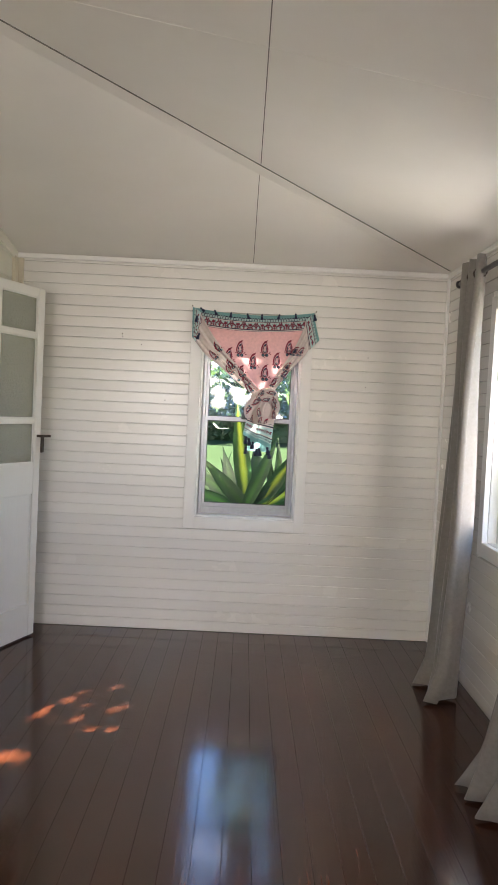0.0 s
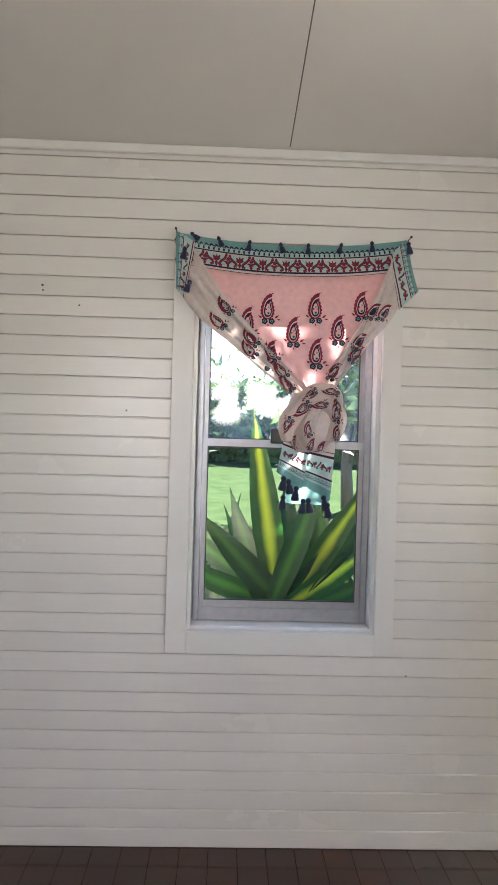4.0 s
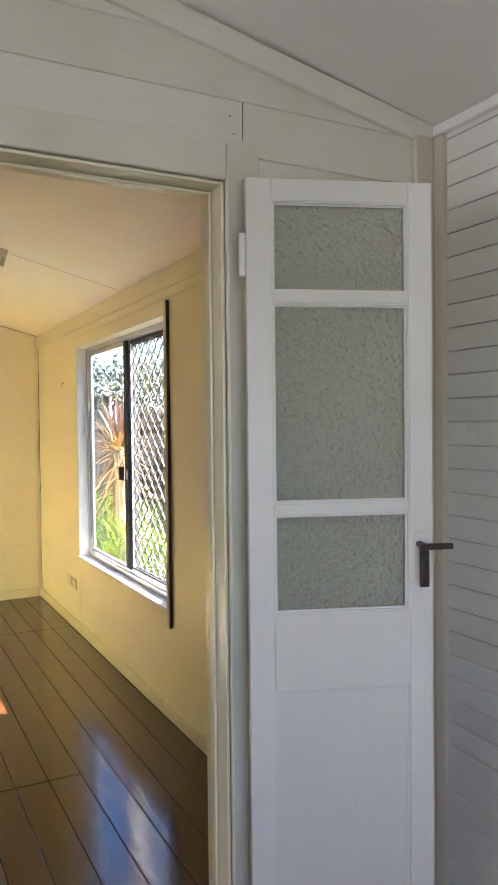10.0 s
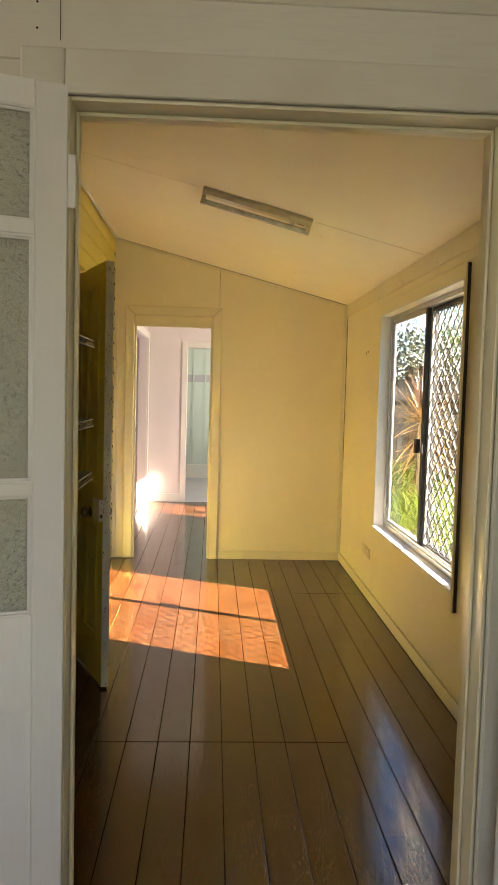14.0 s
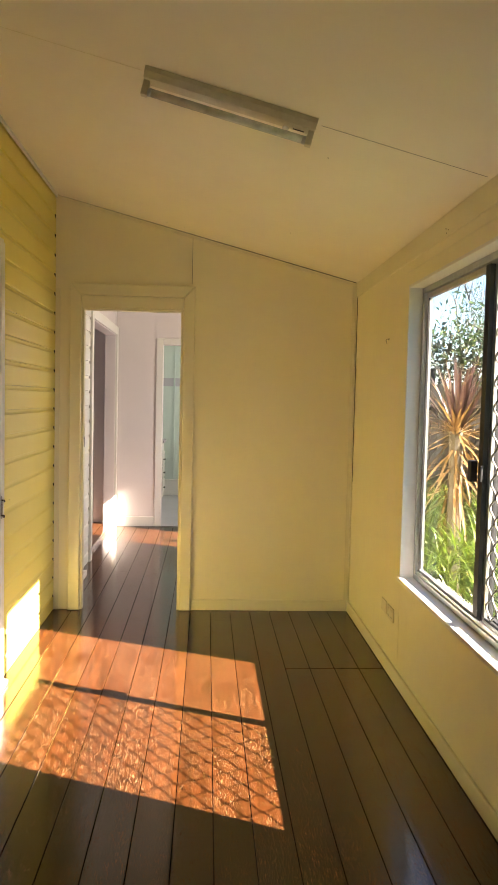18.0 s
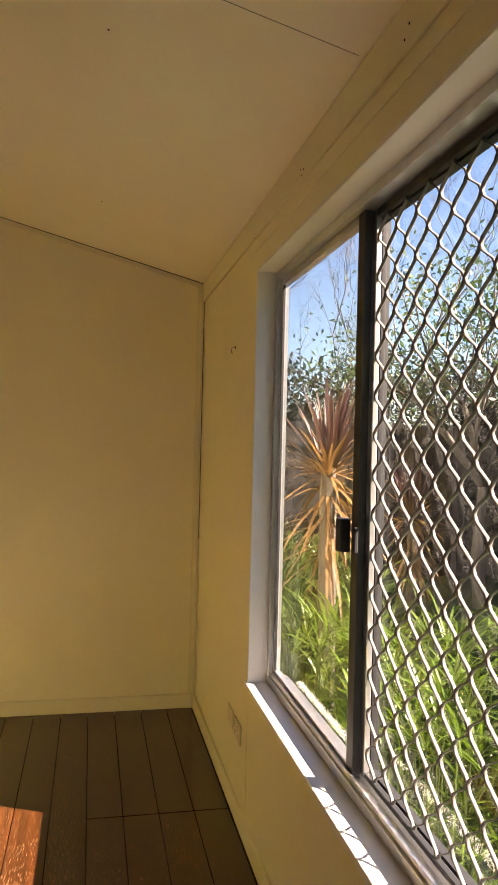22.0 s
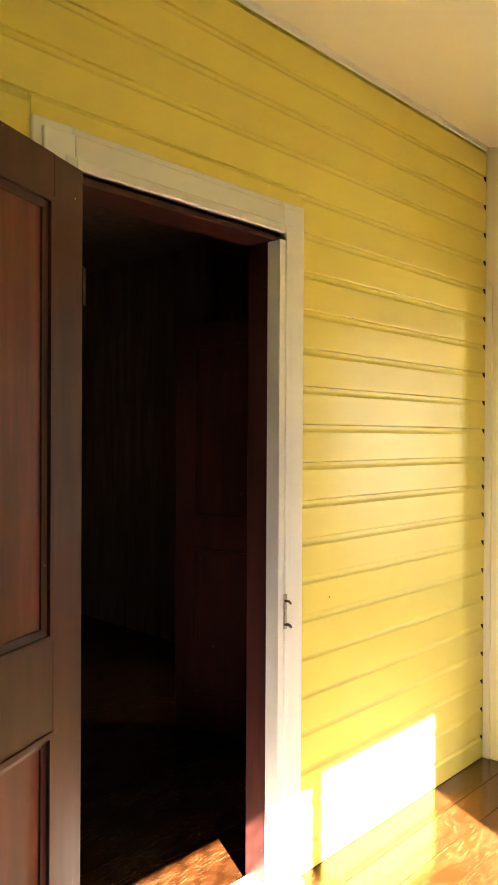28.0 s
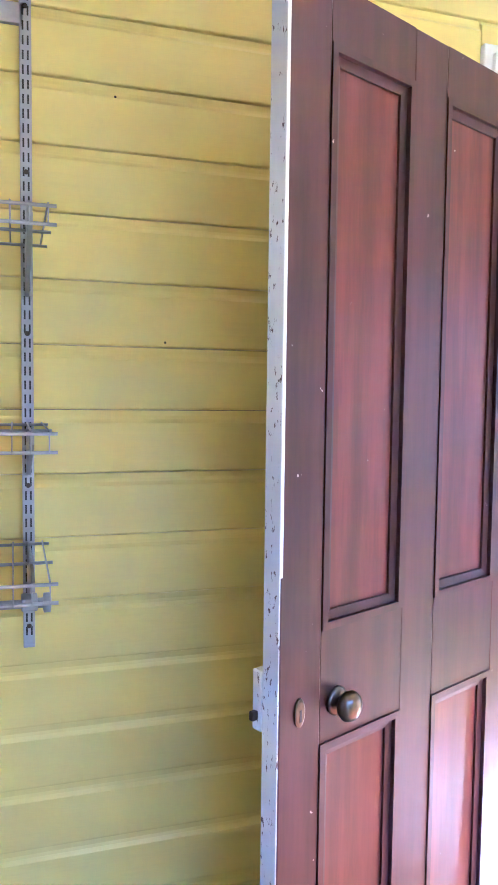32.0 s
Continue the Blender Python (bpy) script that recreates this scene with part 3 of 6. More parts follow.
bm = bmesh.new()
ring = [(XW - WT, BS - 0.11), (XW - WT, BN + 0.16), (CX - 3.2, BN + 0.16), (CX - 3.2, BS - 0.11)]
low = [bm.verts.new((x, y, ceil_b(y))) for x, y in ring]
top = [bm.verts.new((x, y, ceil_b(y) + 0.03)) for x, y in ring]
bm.faces.new(low)
bm.faces.new(top[::-1])
for i in range(4):
    bm.faces.new((low[i], top[i], top[(i + 1) % 4], low[(i + 1) % 4]))
bmesh.ops.recalc_face_normals(bm, faces=bm.faces)
ceiling_b = structure(part("ceiling", bm, CEIL_B), "cream sloping sheeted ceiling", "ceiling")
SLB = Vector((0, -(HB0 - HB1) / (BN - BS), -1))
strip_between("joint_line", (-2.818, BN - 0.02, ceil_b(BN - 0.02)), (-2.818, 4.83, ceil_b(4.83)), 0.0015, 0.0012, CEIL_LINE, ceiling_b, SLB)
strip_between("joint_line", (-2.818, 4.20, ceil_b(4.20)), (-2.818, BS + 0.03, ceil_b(BS + 0.03)), 0.003, 0.001, CREAM_TRIM, ceiling_b, SLB)
roof = boxpart("roof", (CX - 3.3, XE + 0.6, YS - 0.2, BN + 0.45, 3.42, 3.5), ALU_WHITE)
structure(roof, "sheet roof over the house", "roof")
boxpart("roof_eave", (CX - 3.3, XW - WT, BN + 0.165, BN + 0.21, 2.62, 2.78), WHITE_TRIM, roof)

trim_b = empty("trim", "cream painted cover strips and skirtings", "trim", kind="structure")
strip_between("cover_strip", (BX + 0.0, BS + 0.01, ceil_b(BS) - 0.012), (BX + 0.0, BN - 0.005, HB1 - 0.012), 0.024, 0.008, CREAM_TRIM, trim_b, (1, 0, 0), bev=0.002)
strip_between("gap_line", (BX + 0.009, BS + 0.01, ceil_b(BS) - 0.0015), (BX + 0.009, BN - 0.005, HB1 - 0.0015), 0.003, 0.002, GAP, trim_b, (1, 0, 0))
strip_between("cover_strip", (XW - WT - 0.02, BN, HB1 - 0.05), (BX, BN, HB1 - 0.05), 0.10, 0.008, CREAM_TRIM, trim_b, (0, -1, 0), bev=0.003)
boxpart("cover_strip", (BX, BX + 0.024, BN - 0.009, BN, 0.0, HB1), CREAM_TRIM, trim_b, bev=0.002)
boxpart("cover_strip", (BX, BX + 0.008, BN - 0.034, BN - 0.010, 0.0, HB1), CREAM_TRIM, trim_b, bev=0.002)
boxpart("gap_line", (BX + 0.0245, BX + 0.027, BN - 0.0035, BN - 0.001, 0.9, HB1 - 0.02), GAP, trim_b)
boxpart("cover_strip", (BX, BX + 0.010, 4.326, 4.334, 2.20, ceil_b(4.33) - 0.02), CREAM_TRIM, trim_b)
boxpart("gap_line", (BX, BX + 0.0015, 4.3345, 4.3365, 2.205, ceil_b(4.33) - 0.02), GAP, trim_b)
boxpart("corner_board", (BX, BX + 0.012, BS, BS + 0.034, 0.0, 2.15), CREAM_TRIM, trim_b, bev=0.002)
strip_between("cover_strip", (XW - WT - 0.02, BS + 0.006, HB0 - 0.012), (BX + 0.03, BS + 0.006, HB0 - 0.012), 0.024, 0.012, WHITE_TRIM, trim_b, (0, 1, 0), bev=0.003)
boxpart("skirting", (BX, BX + 0.014, 4.365, BN - 0.014, 0.0, 0.075), CREAM_TRIM, trim_b, bev=0.004)
boxpart("skirting", (BX + 0.0, XW - WT - 0.014, BN - 0.014, BN, 0.0, 0.075), CREAM_TRIM, trim_b, bev=0.004)
# joints and old fixing marks on the window wall
boxpart("gap_line", (-3.874, -3.872, BN - 0.0015, BN - 0.0003, 0.08, 0.44), CREAM_TRIM, trim_b)
strip_between("cover_strip", (XW - WT - 0.02, BN, 2.099), (-3.915, BN, 2.099), 0.006, 0.003, CREAM_TRIM, trim_b, (0, -1, 0))


# ---- doorways ----
def casing(name, axis, face, out, a0, a1, top, width, depth, material, label, foot=0.0, double=False, head=0.0):
    """Architraves round a doorway: two uprights and a head, standing out from a wall face."""
    t = empty(name, label, "door casing", kind="structure")
    steps = ((width, depth),) if not double else ((width, depth * 0.5), (width * 0.80, depth * 0.82), (width * 0.28, depth))
    for w, d in steps:
        lo, hi = sorted((face, face + out * d))
        spans = ((a0 - w, a0 - 0.002, foot, top + w + head * w / width), (a1 + 0.002, a1 + w, foot, top + w + head * w / width), (a0 - 0.002, a1 + 0.002, top + 0.002, top + w + head * w / width))
        for n, (s0, s1, z0, z1) in enumerate(spans):
            dims = (lo, hi, s0, s1, z0, z1) if axis == "x" else (s0, s1, lo, hi, z0, z1)
            boxpart("upright" if n < 2 else "head", dims, material, t, bev=0.004 if double else min(0.005, d * 0.3))
    return t


def jamb(name, axis, p0, p1, a0, a1, top, material, label, thick=0.02):
    t = empty(name, label, "door jamb", kind="structure")
    for n, (s0, s1, z0, z1) in enumerate(((a0, a0 + thick, 0.0, top), (a1 - thick, a1, 0.0, top), (a0 + thick, a1 - thick, top - thick, top))):
        dims = (p0, p1, s0, s1, z0, z1) if axis == "x" else (s0, s1, p0, p1, z0, z1)
        boxpart("side" if n < 2 else "head", dims, material, t, bev=0.002)
    return t


end_casing = empty("door_casing_1", "wide mitred cream painted casing round the end doorway", "door casing", kind="structure")
CT, CW = 2.108, 0.078
for pts in (((ED[0] - CW, 0.0), (ED[0] - 0.001, 0.0), (ED[0] - 0.001, CT), (ED[0] - CW, CT + CW)), ((ED[1] + 0.001, 0.0), (ED[1] + CW, 0.0), (ED[1] + CW, CT + CW), (ED[1] + 0.001, CT)), ((ED[0] - 0.0005, CT + 0.0005), (ED[1] + 0.0005, CT + 0.0005), (ED[1] + CW - 0.0005, CT + CW), (ED[0] - CW + 0.0005, CT + CW))):
    bm = bmesh.new()
    prism(bm, pts, "x", BX, BX + 0.026)
    bmesh.ops.bevel(bm, geom=[e for e in bm.edges if min(v.co.x for v in e.verts) > BX + 0.02], offset=0.007, segments=3, affect="EDGES", profile=0.5)
    part("casing_board", bm, CREAM_TRIM, end_casing)
boxpart("filler_board", (BX, BX + 0.016, ED[0], ED[1], ED[3], CT - 0.001), CREAM_TRIM, end_casing, bev=0.003)
jamb("door_jamb_1", "x", BX - 0.064, BX + 0.002, ED[0] - 0.001, ED[1] + 0.001, ED[3] + 0.001, CREAM_TRIM, "cream painted jamb of the end doorway", 0.016)
strike = empty("strike_plate", "dark metal strike plate let into the jamb", "strike plate")
boxpart("plate", (BX - 0.05, BX - 0.02, ED[1] - 0.0175, ED[1] - 0.0155, 1.12, 1.20), DARK_METAL, strike, bev=0.0005)
strike2 = empty("strike_plate", "small dark latch slot in the jamb", "strike plate")
boxpart("plate", (BX - 0.045, BX - 0.025, ED[0] + 0.0155, ED[0] + 0.0175, 1.10, 1.17), DARK_METAL, strike2, bev=0.0005)

casing("door_casing_2", "x", XW, 1, FY0, FY1, FZ, 0.090, 0.016, OLD_WHITE, "flat white casing over the glazed double door")
for yy in (3.976, 4.944):
    boxpart("gap_line", (XW - 0.001, XW + 0.0012, yy - 0.0007, yy + 0.0007, 2.158, 2.248), GAP, trim_a)
jamb("door_jamb_2", "x", XW - WT - 0.014, XW + 0.002, FY0 - 0.001, FY1 + 0.001, FZ + 0.001, CREAM_TRIM, "painted jamb and stop of the double door", 0.008)
stop = empty("door_stop", "painted stop bead inside the jamb", "door stop", kind="structure")
boxpart("bead", (XW - 0.075, XW - 0.05, FY0 + 0.0085, FY0 + 0.016, 0, FZ - 0.010), CREAM_TRIM, stop, bev=0.002)
boxpart("bead", (XW - 0.075, XW - 0.05, FY1 - 0.016, FY1 - 0.0085, 0, FZ - 0.010), CREAM_TRIM, stop, bev=0.002)
boxpart("bead", (XW - 0.075, XW - 0.05, FY0 + 0.0165, FY1 - 0.0165, FZ - 0.018, FZ - 0.010), CREAM_TRIM, stop, bev=0.002)
thresh = boxpart("threshold", (XW - WT - 0.014, XW + 0.004, FY0 + 0.022, FY1 - 0.022, 0.0005, 0.012), FLOOR_B, None, bev=0.004)
structure(thresh, "worn dark timber threshold of the double door", "threshold")

casing("door_casing_3", "y", BS, 1, BD[0], BD[1], BD[3], 0.108, 0.036, WHITE_TRIM, "moulded white painted casing of the red-brown door", double=True)
jamb("door_jamb_3", "y", BS - 0.112, BS + 0.006, BD[0] - 0.001, BD[1] + 0.001, BD[3] + 0.001, DOOR_DARK, "dark stained jamb of the red-brown door", 0.02)
strip_w = boxpart("jamb_edge", (BD[0] - 0.0018, BD[0] + 0.023, BS - 0.022, BS + 0.030, 0.028, BD[3] - 0.02), WHITE_TRIM)
structure(strip_w, "white painted edge of the door jamb", "door jamb")
sill3 = boxpart("door_sill", (BD[0] - 0.09, BD[1] + 0.02, BS - 0.10, BS + 0.05, 0.001, 0.028), WHITE_TRIM, None, bev=0.006)
structure(sill3, "worn white painted door sill", "door sill")
keep = empty("latch_keep", "rusty broken lock keep on the casing", "lock keep")
boxpart("plate", (BD[0] - 0.010, BD[0] + 0.006, BS + 0.036, BS + 0.039, 0.845, 0.955), STEEL_WORN, keep, bev=0.0015)
bm = bmesh.new()
tube(bm, [(BD[0] + 0.004, BS + 0.039, 0.935), (BD[0] - 0.006, BS + 0.050, 0.933), (BD[0] - 0.014, BS + 0.050, 0.925)], 0.004, 7)
part("bent_lug", bm, DARK_METAL, keep, "rusty bent lug", True)
bm = bmesh.new()
tube(bm, [(BD[0] + 0.004, BS + 0.039, 0.862), (BD[0] - 0.010, BS + 0.048, 0.858), (BD[0] - 0.020, BS + 0.046, 0.850)], 0.005, 7)
part("bent_lug", bm, DARK_METAL, keep, "rusty bent lug", True)
bm = bmesh.new()
tube(bm, [(BD[0] + 0.004, BS + 0.042, 0.93), (BD[0] + 0.005, BS + 0.043, 0.90), (BD[0] + 0.004, BS + 0.042, 0.865)], 0.003, 7)
part("bolt", bm, STEEL_WORN, keep, "", True)


# ---- glazed double door ----
def moulding(bm, x0, x1, z0, z1, y, out, w, d):
    """A four-sided bead frame inside a rectangle, thick d at its outer edge and thin inside."""
    o = [(x0, z0), (x1, z0), (x1, z1), (x0, z1)]
    i = [(x0 + w, z0 + w), (x1 - w, z0 + w), (x1 - w, z1 - w), (x0 + w, z1 - w)]
    q = [(x0 + w * 0.45, z0 + w * 0.45), (x1 - w * 0.45, z0 + w * 0.45), (x1 - w * 0.45, z1 - w * 0.45), (x0 + w * 0.45, z1 - w * 0.45)]
    rings = [[bm.verts.new((a, yy, b)) for a, b in pts] for pts, yy in ((o, y), (o, y + out * d), (q, y + out * d), (q, y + out * d * 0.45), (i, y + out * d * 0.3), (i, y))]
    for r0, r1 in zip(rings, rings[1:]):
        for k in range(4):
            bm.faces.new((r0[k], r0[(k + 1) % 4], r1[(k + 1) % 4], r1[k]))
    bmesh.ops.recalc_face_normals(bm, faces=bm.faces)


def glazed_leaf(name, m, side, label, handle):
    """A narrow door leaf with three panes over one panel; side 1: its room face looks to -y."""
    L, T, H = 0.442, 0.036, 2.035
    t = tagged(new(name), label, "door", "glazed double door")
    t.matrix_basis = m
    y0, y1 = (0.0, T) if side > 0 else (-T, 0.0)
    s0, s1 = 0.060, 0.057
    stiles = ((0.0, s0, "hinge_stile"), (L - s1, L, "lock_stile"))
    for a, b, nm in stiles:
        boxpart(nm, (a, b, y0, y1, 0.012, H), DOOR_WHITE, t, bev=0.003)
    for z0, z1, nm in ((0.012, 0.20, "bottom_rail"), (0.848, 1.028, "lock_rail"), (1.985, H, "top_rail"), (1.262, 1.286, "glazing_bar"), (1.752, 1.776, "glazing_bar")):
        boxpart(nm, (s0, L - s1, y0 + 0.002, y1 - 0.002, z0, z1), DOOR_WHITE, t, bev=0.002)
    boxpart("panel", (s0 - 0.002, L - s1 + 0.002, y0 + 0.016, y1 - 0.016, 0.198, 0.850), DOOR_WHITE, t)
    for yy, o in ((y0 + 0.016, -1), (y1 - 0.016, 1)):
        bm = bmesh.new()
        moulding(bm, s0, L - s1, 0.20, 0.848, yy, o, 0.010, 0.004)
        part("panel_bead", bm, DOOR_WHITE, t)
    for z0, z1 in ((1.028, 1.262), (1.286, 1.752), (1.776, 1.985)):
        pane = boxpart("pane", (s0 - 0.003, L - s1 + 0.003, y0 + 0.016, y0 + 0.020, z0 - 0.003, z1 + 0.003), RIPPLE, t, "rippled obscure glass pane")
        for yy, o in ((y0 + 0.015, -1), (y1 - 0.015, 1)):
            bm = bmesh.new()
            moulding(bm, s0, L - s1, z0, z1, yy, o, 0.008, 0.011)
            part("putty_bead", bm, DOOR_WHITE, t)
    for z in (0.22, 1.86):
        boxpart("hinge", (-0.016, 0.0, y0 + 0.003 if side > 0 else y1 - 0.011, y0 + 0.011 if side > 0 else y1 - 0.003, z - 0.05, z + 0.05), DOOR_WHITE, t, "painted-over butt hinge", bev=0.003)
    if handle:
        f = y0 if side > 0 else y1
        o = -1 if side > 0 else 1
        h = boxpart("handle_plate", (L - 0.05, L - 0.022, min(f, f + o * 0.004), max(f, f + o * 0.004), 1.10, 1.215), DOOR_WHITE, t, bev=0.001)
        bm = bmesh.new()
        tube(bm, [(L - 0.036, f, 1.185), (L - 0.036, f + o * 0.045, 1.185)], 0.008, 10)
        box(bm, L - 0.045, L + 0.03, f + o * 0.045 - 0.007, f + o * 0.045 + 0.007, 1.178, 1.192, 0.003)
        part("spindle", bm, DARK_METAL, t, "dark bronze lever spindle")
        bm = bmesh.new()
        box(bm, L - 0.047, L - 0.025, f + o * 0.04 - 0.005, f + o * 0.04 + 0.007, 1.09, 1.185, 0.004)
        part("lever", bm, DARK_METAL, t, "dark bronze lever hanging down")
    return t


glazed_leaf("door_leaf", pose(XW + 0.099, FY1 + 0.008, 0, 0, 0, 70.0), 1, "open white door leaf with rippled glass panes, folded to the wall", True)
glazed_leaf("door_leaf", pose(XW + 0.099, FY0 + 0.022, 0, 0, 0, -70.0), -1, "open white glazed door leaf with flaking putty", False)


# ---- red-brown panelled door ----
def panelled_door():
    L, T, H = 0.77, 0.038, 2.072
    t = tagged(new("panelled_door"), "open four-panelled door, red-brown varnish with yellow back", "door")
    t.matrix_basis = pose(-3.022, 3.500, 0, 0, 0, 24.0)
    xs = ((0.0, 0.115), (0.338, 0.444), (0.670, L))
    for (a, b), nm in zip(xs, ("hinge_stile", "muntin", "lock_stile")):
        boxpart(nm, (a, b, -T + 0.003, 0.0, 0.012, H), DOOR_DARK, t, bev=0.003)
    rails = ((0.012, 0.235, "bottom_rail"), (0.79, 0.992, "lock_rail"), (1.976, H, "top_rail"))
    for z0, z1, nm in rails:
        for a, b in ((0.115, 0.338), (0.444, 0.670)):
            boxpart(nm, (a, b, -T + 0.003, -0.0005, z0, z1), DOOR_DARK, t)
    for a, b in ((0.115, 0.338), (0.444, 0.670)):
        for z0, z1 in ((0.235, 0.79), (0.992, 1.976)):
            boxpart("panel", (a - 0.002, b + 0.002, -0.024, -0.014, z0 - 0.002, z1 + 0.002), DOOR_RED, t, "sun-bleached red-brown panel")
            bm = bmesh.new()
            moulding(bm, a, b, z0, z1, -0.014, 1, 0.03, 0.0165)
            part("panel_mould", bm, DOOR_DARK, t)
            bm = bmesh.new()
            moulding(bm, a, b, z0, z1, -0.026, -1, 0.03, 0.0165)
            part("panel_mould", bm, YELLOW, t, "yellow painted moulding")
            boxpart("back_panel", (a, b, -0.0262, -0.0242, z0, z1), YELLOW, t, "yellow painted back of the panel")
    for a, b in xs:
        boxpart("back_stile", (a, b, -T, -T + 0.0025, 0.014, H - 0.002), YELLOW, t, "yellow painted back")
    for z0, z1, nm in rails:
        for a, b in ((0.115, 0.338), (0.444, 0.670)):
            boxpart("back_rail", (a, b, -T, -T + 0.0025, z0, z1), YELLOW, t, "yellow painted back")
    boxpart("edge_strip", (L - 0.0005, L + 0.0025, -T + 0.001, -0.001, 0.013, H - 0.001), EDGE_GREY, t, "chipped grey painted door edge")
    boxpart("edge_fleck", (L - 0.004, L + 0.003, -0.0015, 0.0008, 1.10, 2.06), WHITE_TRIM, t, "white paint along the edge")
    lock = boxpart("rim_lock", (L - 0.10, L + 0.005, -T - 0.022, -T, 0.83, 0.935), EDGE_GREY, t, "chipped white rim lock", bev=0.003)
    boxpart("latch_bolt", (L + 0.005, L + 0.018, -T - 0.016, -T - 0.006, 0.85, 0.866), DARK_METAL, lock, bev=0.002)
    for o, y in ((1, 0.0), (-1, -T - 0.022)):
        m = Matrix.Translation((0.628, y, 0.858)) @ (pose(0, 0, 0, -90) if o > 0 else pose(0, 0, 0, 90))
        bm = bmesh.new()
        lathe(bm, ((0.026, 0.0), (0.026, 0.003), (0.022, 0.006), (0.012, 0.008)), m, 24)
        part("rose", bm, BRASS_OLD, t, "tarnished brass rose", True)
        bm = bmesh.new()
        lathe(bm, ((0.009, 0.004), (0.009, 0.013), (0.014, 0.016), (0.024, 0.022), (0.0275, 0.031), (0.024, 0.040), (0.014, 0.046), (0.004, 0.048)), m, 24)
        part("knob", bm, BRASS_OLD, t, "dark tarnished brass knob", True)
    bm = bmesh.new()
    lathe(bm, ((0.017, 0.0), (0.017, 0.002), (0.013, 0.0035), (0.002, 0.0038)), Matrix.Translation((0.722, 0, 0.862)) @ pose(0, 0, 0, -90) @ Matrix.Diagonal((0.75, 1.5, 1, 1)), 20)
    esc = part("escutcheon", bm, BRASS_OLD, t, "oval brass escutcheon")
    boxpart("keyhole", (0.7195, 0.7245, 0.003, 0.0044, 0.847, 0.868), BLACK, esc)
    for z in (0.25, 1.80):
        boxpart("hinge", (-0.01, 0.004, -0.012, 0.0035, z - 0.045, z + 0.045), DARK_METAL, t, bev=0.003)


panelled_door()


# ---- sliding window with a security mesh ----
def sliding_window():
    x0, x1, z0, z1 = W2
    t = empty("window_1", "aluminium sliding window with a diamond security mesh", "window", kind="structure")
    y = BN
    # timber reveal
    boxpart("reveal_side", (x0 - 0.0, x0 + 0.014, y - 0.002, y + 0.110, z0, z1), WHITE_TRIM, t, bev=0.002)
    boxpart("reveal_side", (x1 - 0.014, x1, y - 0.002, y + 0.110, z0, z1), WHITE_TRIM, t, bev=0.002)
    boxpart("reveal_head", (x0 + 0.014, x1 - 0.014, y - 0.002, y + 0.110, z1 - 0.014, z1), WHITE_TRIM, t, bev=0.002)
    boxpart("sill", (x0 - 0.012, x1 + 0.012, y - 0.012, y + 0.110, z0 - 0.012, z0 + 0.010), WHITE_TRIM, t, bev=0.004)
    a0, a1, b0, b1 = x0 + 0.015, x1 - 0.015, z0 + 0.011, z1 - 0.015
    f = 0.028
    for nm, d in (("frame_side", (a0, a0 + f, b0, b1)), ("frame_side", (a1 - f, a1, b0, b1)), ("frame_head", (a0 + f, a1 - f, b1 - f, b1)), ("frame_sill", (a0 + f, a1 - f, b0, b0 + f))):
        boxpart(nm, (d[0], d[1], y + 0.065, y + (0.104 if d[0] == a0 else 0.135), d[2], d[3]), ALU, t, bev=0.002)
    # outer track lips
    boxpart("track", (a0 + f, a1 - f, y + 0.073, y + 0.079, b0 + f, b0 + f + 0.014), ALU, t)
    boxpart("track", (a0 + f, a1 - f, y + 0.1025, y + 0.1045, b0 + f, b0 + f + 0.014), ALU, t)
    mx = -3.048
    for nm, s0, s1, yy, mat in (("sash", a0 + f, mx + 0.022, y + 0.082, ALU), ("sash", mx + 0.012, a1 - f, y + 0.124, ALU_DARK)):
        w, wr = 0.024, 0.045 if s0 < -3.5 else 0.024
        c0, c1, d0, d1 = s0, s1, b0 + f + 0.001, b1 - f - 0.001
        sash = boxpart(nm, (c0, c0 + w, yy, yy + 0.02, d0, d1), mat, t)
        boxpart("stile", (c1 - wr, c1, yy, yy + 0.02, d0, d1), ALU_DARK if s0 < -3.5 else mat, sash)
        boxpart("rail", (c0 + w, c1 - wr, yy, yy + 0.02, d0, d0 + w), mat, sash)
        boxpart("rail", (c0 + w, c1 - wr, yy, yy + 0.02, d1 - w, d1), mat, sash)
        pane = boxpart("pane", (c0 + w - 0.003, c1 - wr + 0.003, yy + 0.008, yy + 0.012, d0 + w - 0.003, d1 - w + 0.003), PANE, sash)
        pane.visible_shadow = False
        boxpart("gasket", (c0 + w, c0 + w + 0.004, yy - 0.0015, yy + 0.006, d0 + w, d1 - w), BLACK, sash)
    boxpart("latch", (mx - 0.062, mx - 0.026, y + 0.052, y + 0.081, 1.135, 1.22), BLACK, t, "black sash latch", bev=0.004)
    boxpart("latch_catch", (mx + 0.022, mx + 0.03, y + 0.07, y + 0.081, 1.14, 1.205), BLACK, t, bev=0.003)
    # mesh screen on the inside track
    scr = tagged(new("security_screen"), "dull grey diamond expanded-metal security screen in the window", "security screen")
    c0, c1, d0, d1 = -3.058, a1 - f + 0.01, b0 + f + 0.002, b1 - f - 0.002
    for nm, d in (("frame_stile", (c0, c0 + 0.05, d0, d1)), ("frame_side", (c1 - 0.02, c1, d0, d1)), ("frame_rail", (c0 + 0.05, c1 - 0.02, d0, d0 + 0.02)), ("frame_rail", (c0 + 0.05, c1 - 0.02, d1 - 0.02, d1))):
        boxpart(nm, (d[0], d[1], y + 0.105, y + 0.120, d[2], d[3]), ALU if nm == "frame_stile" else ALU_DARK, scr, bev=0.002)
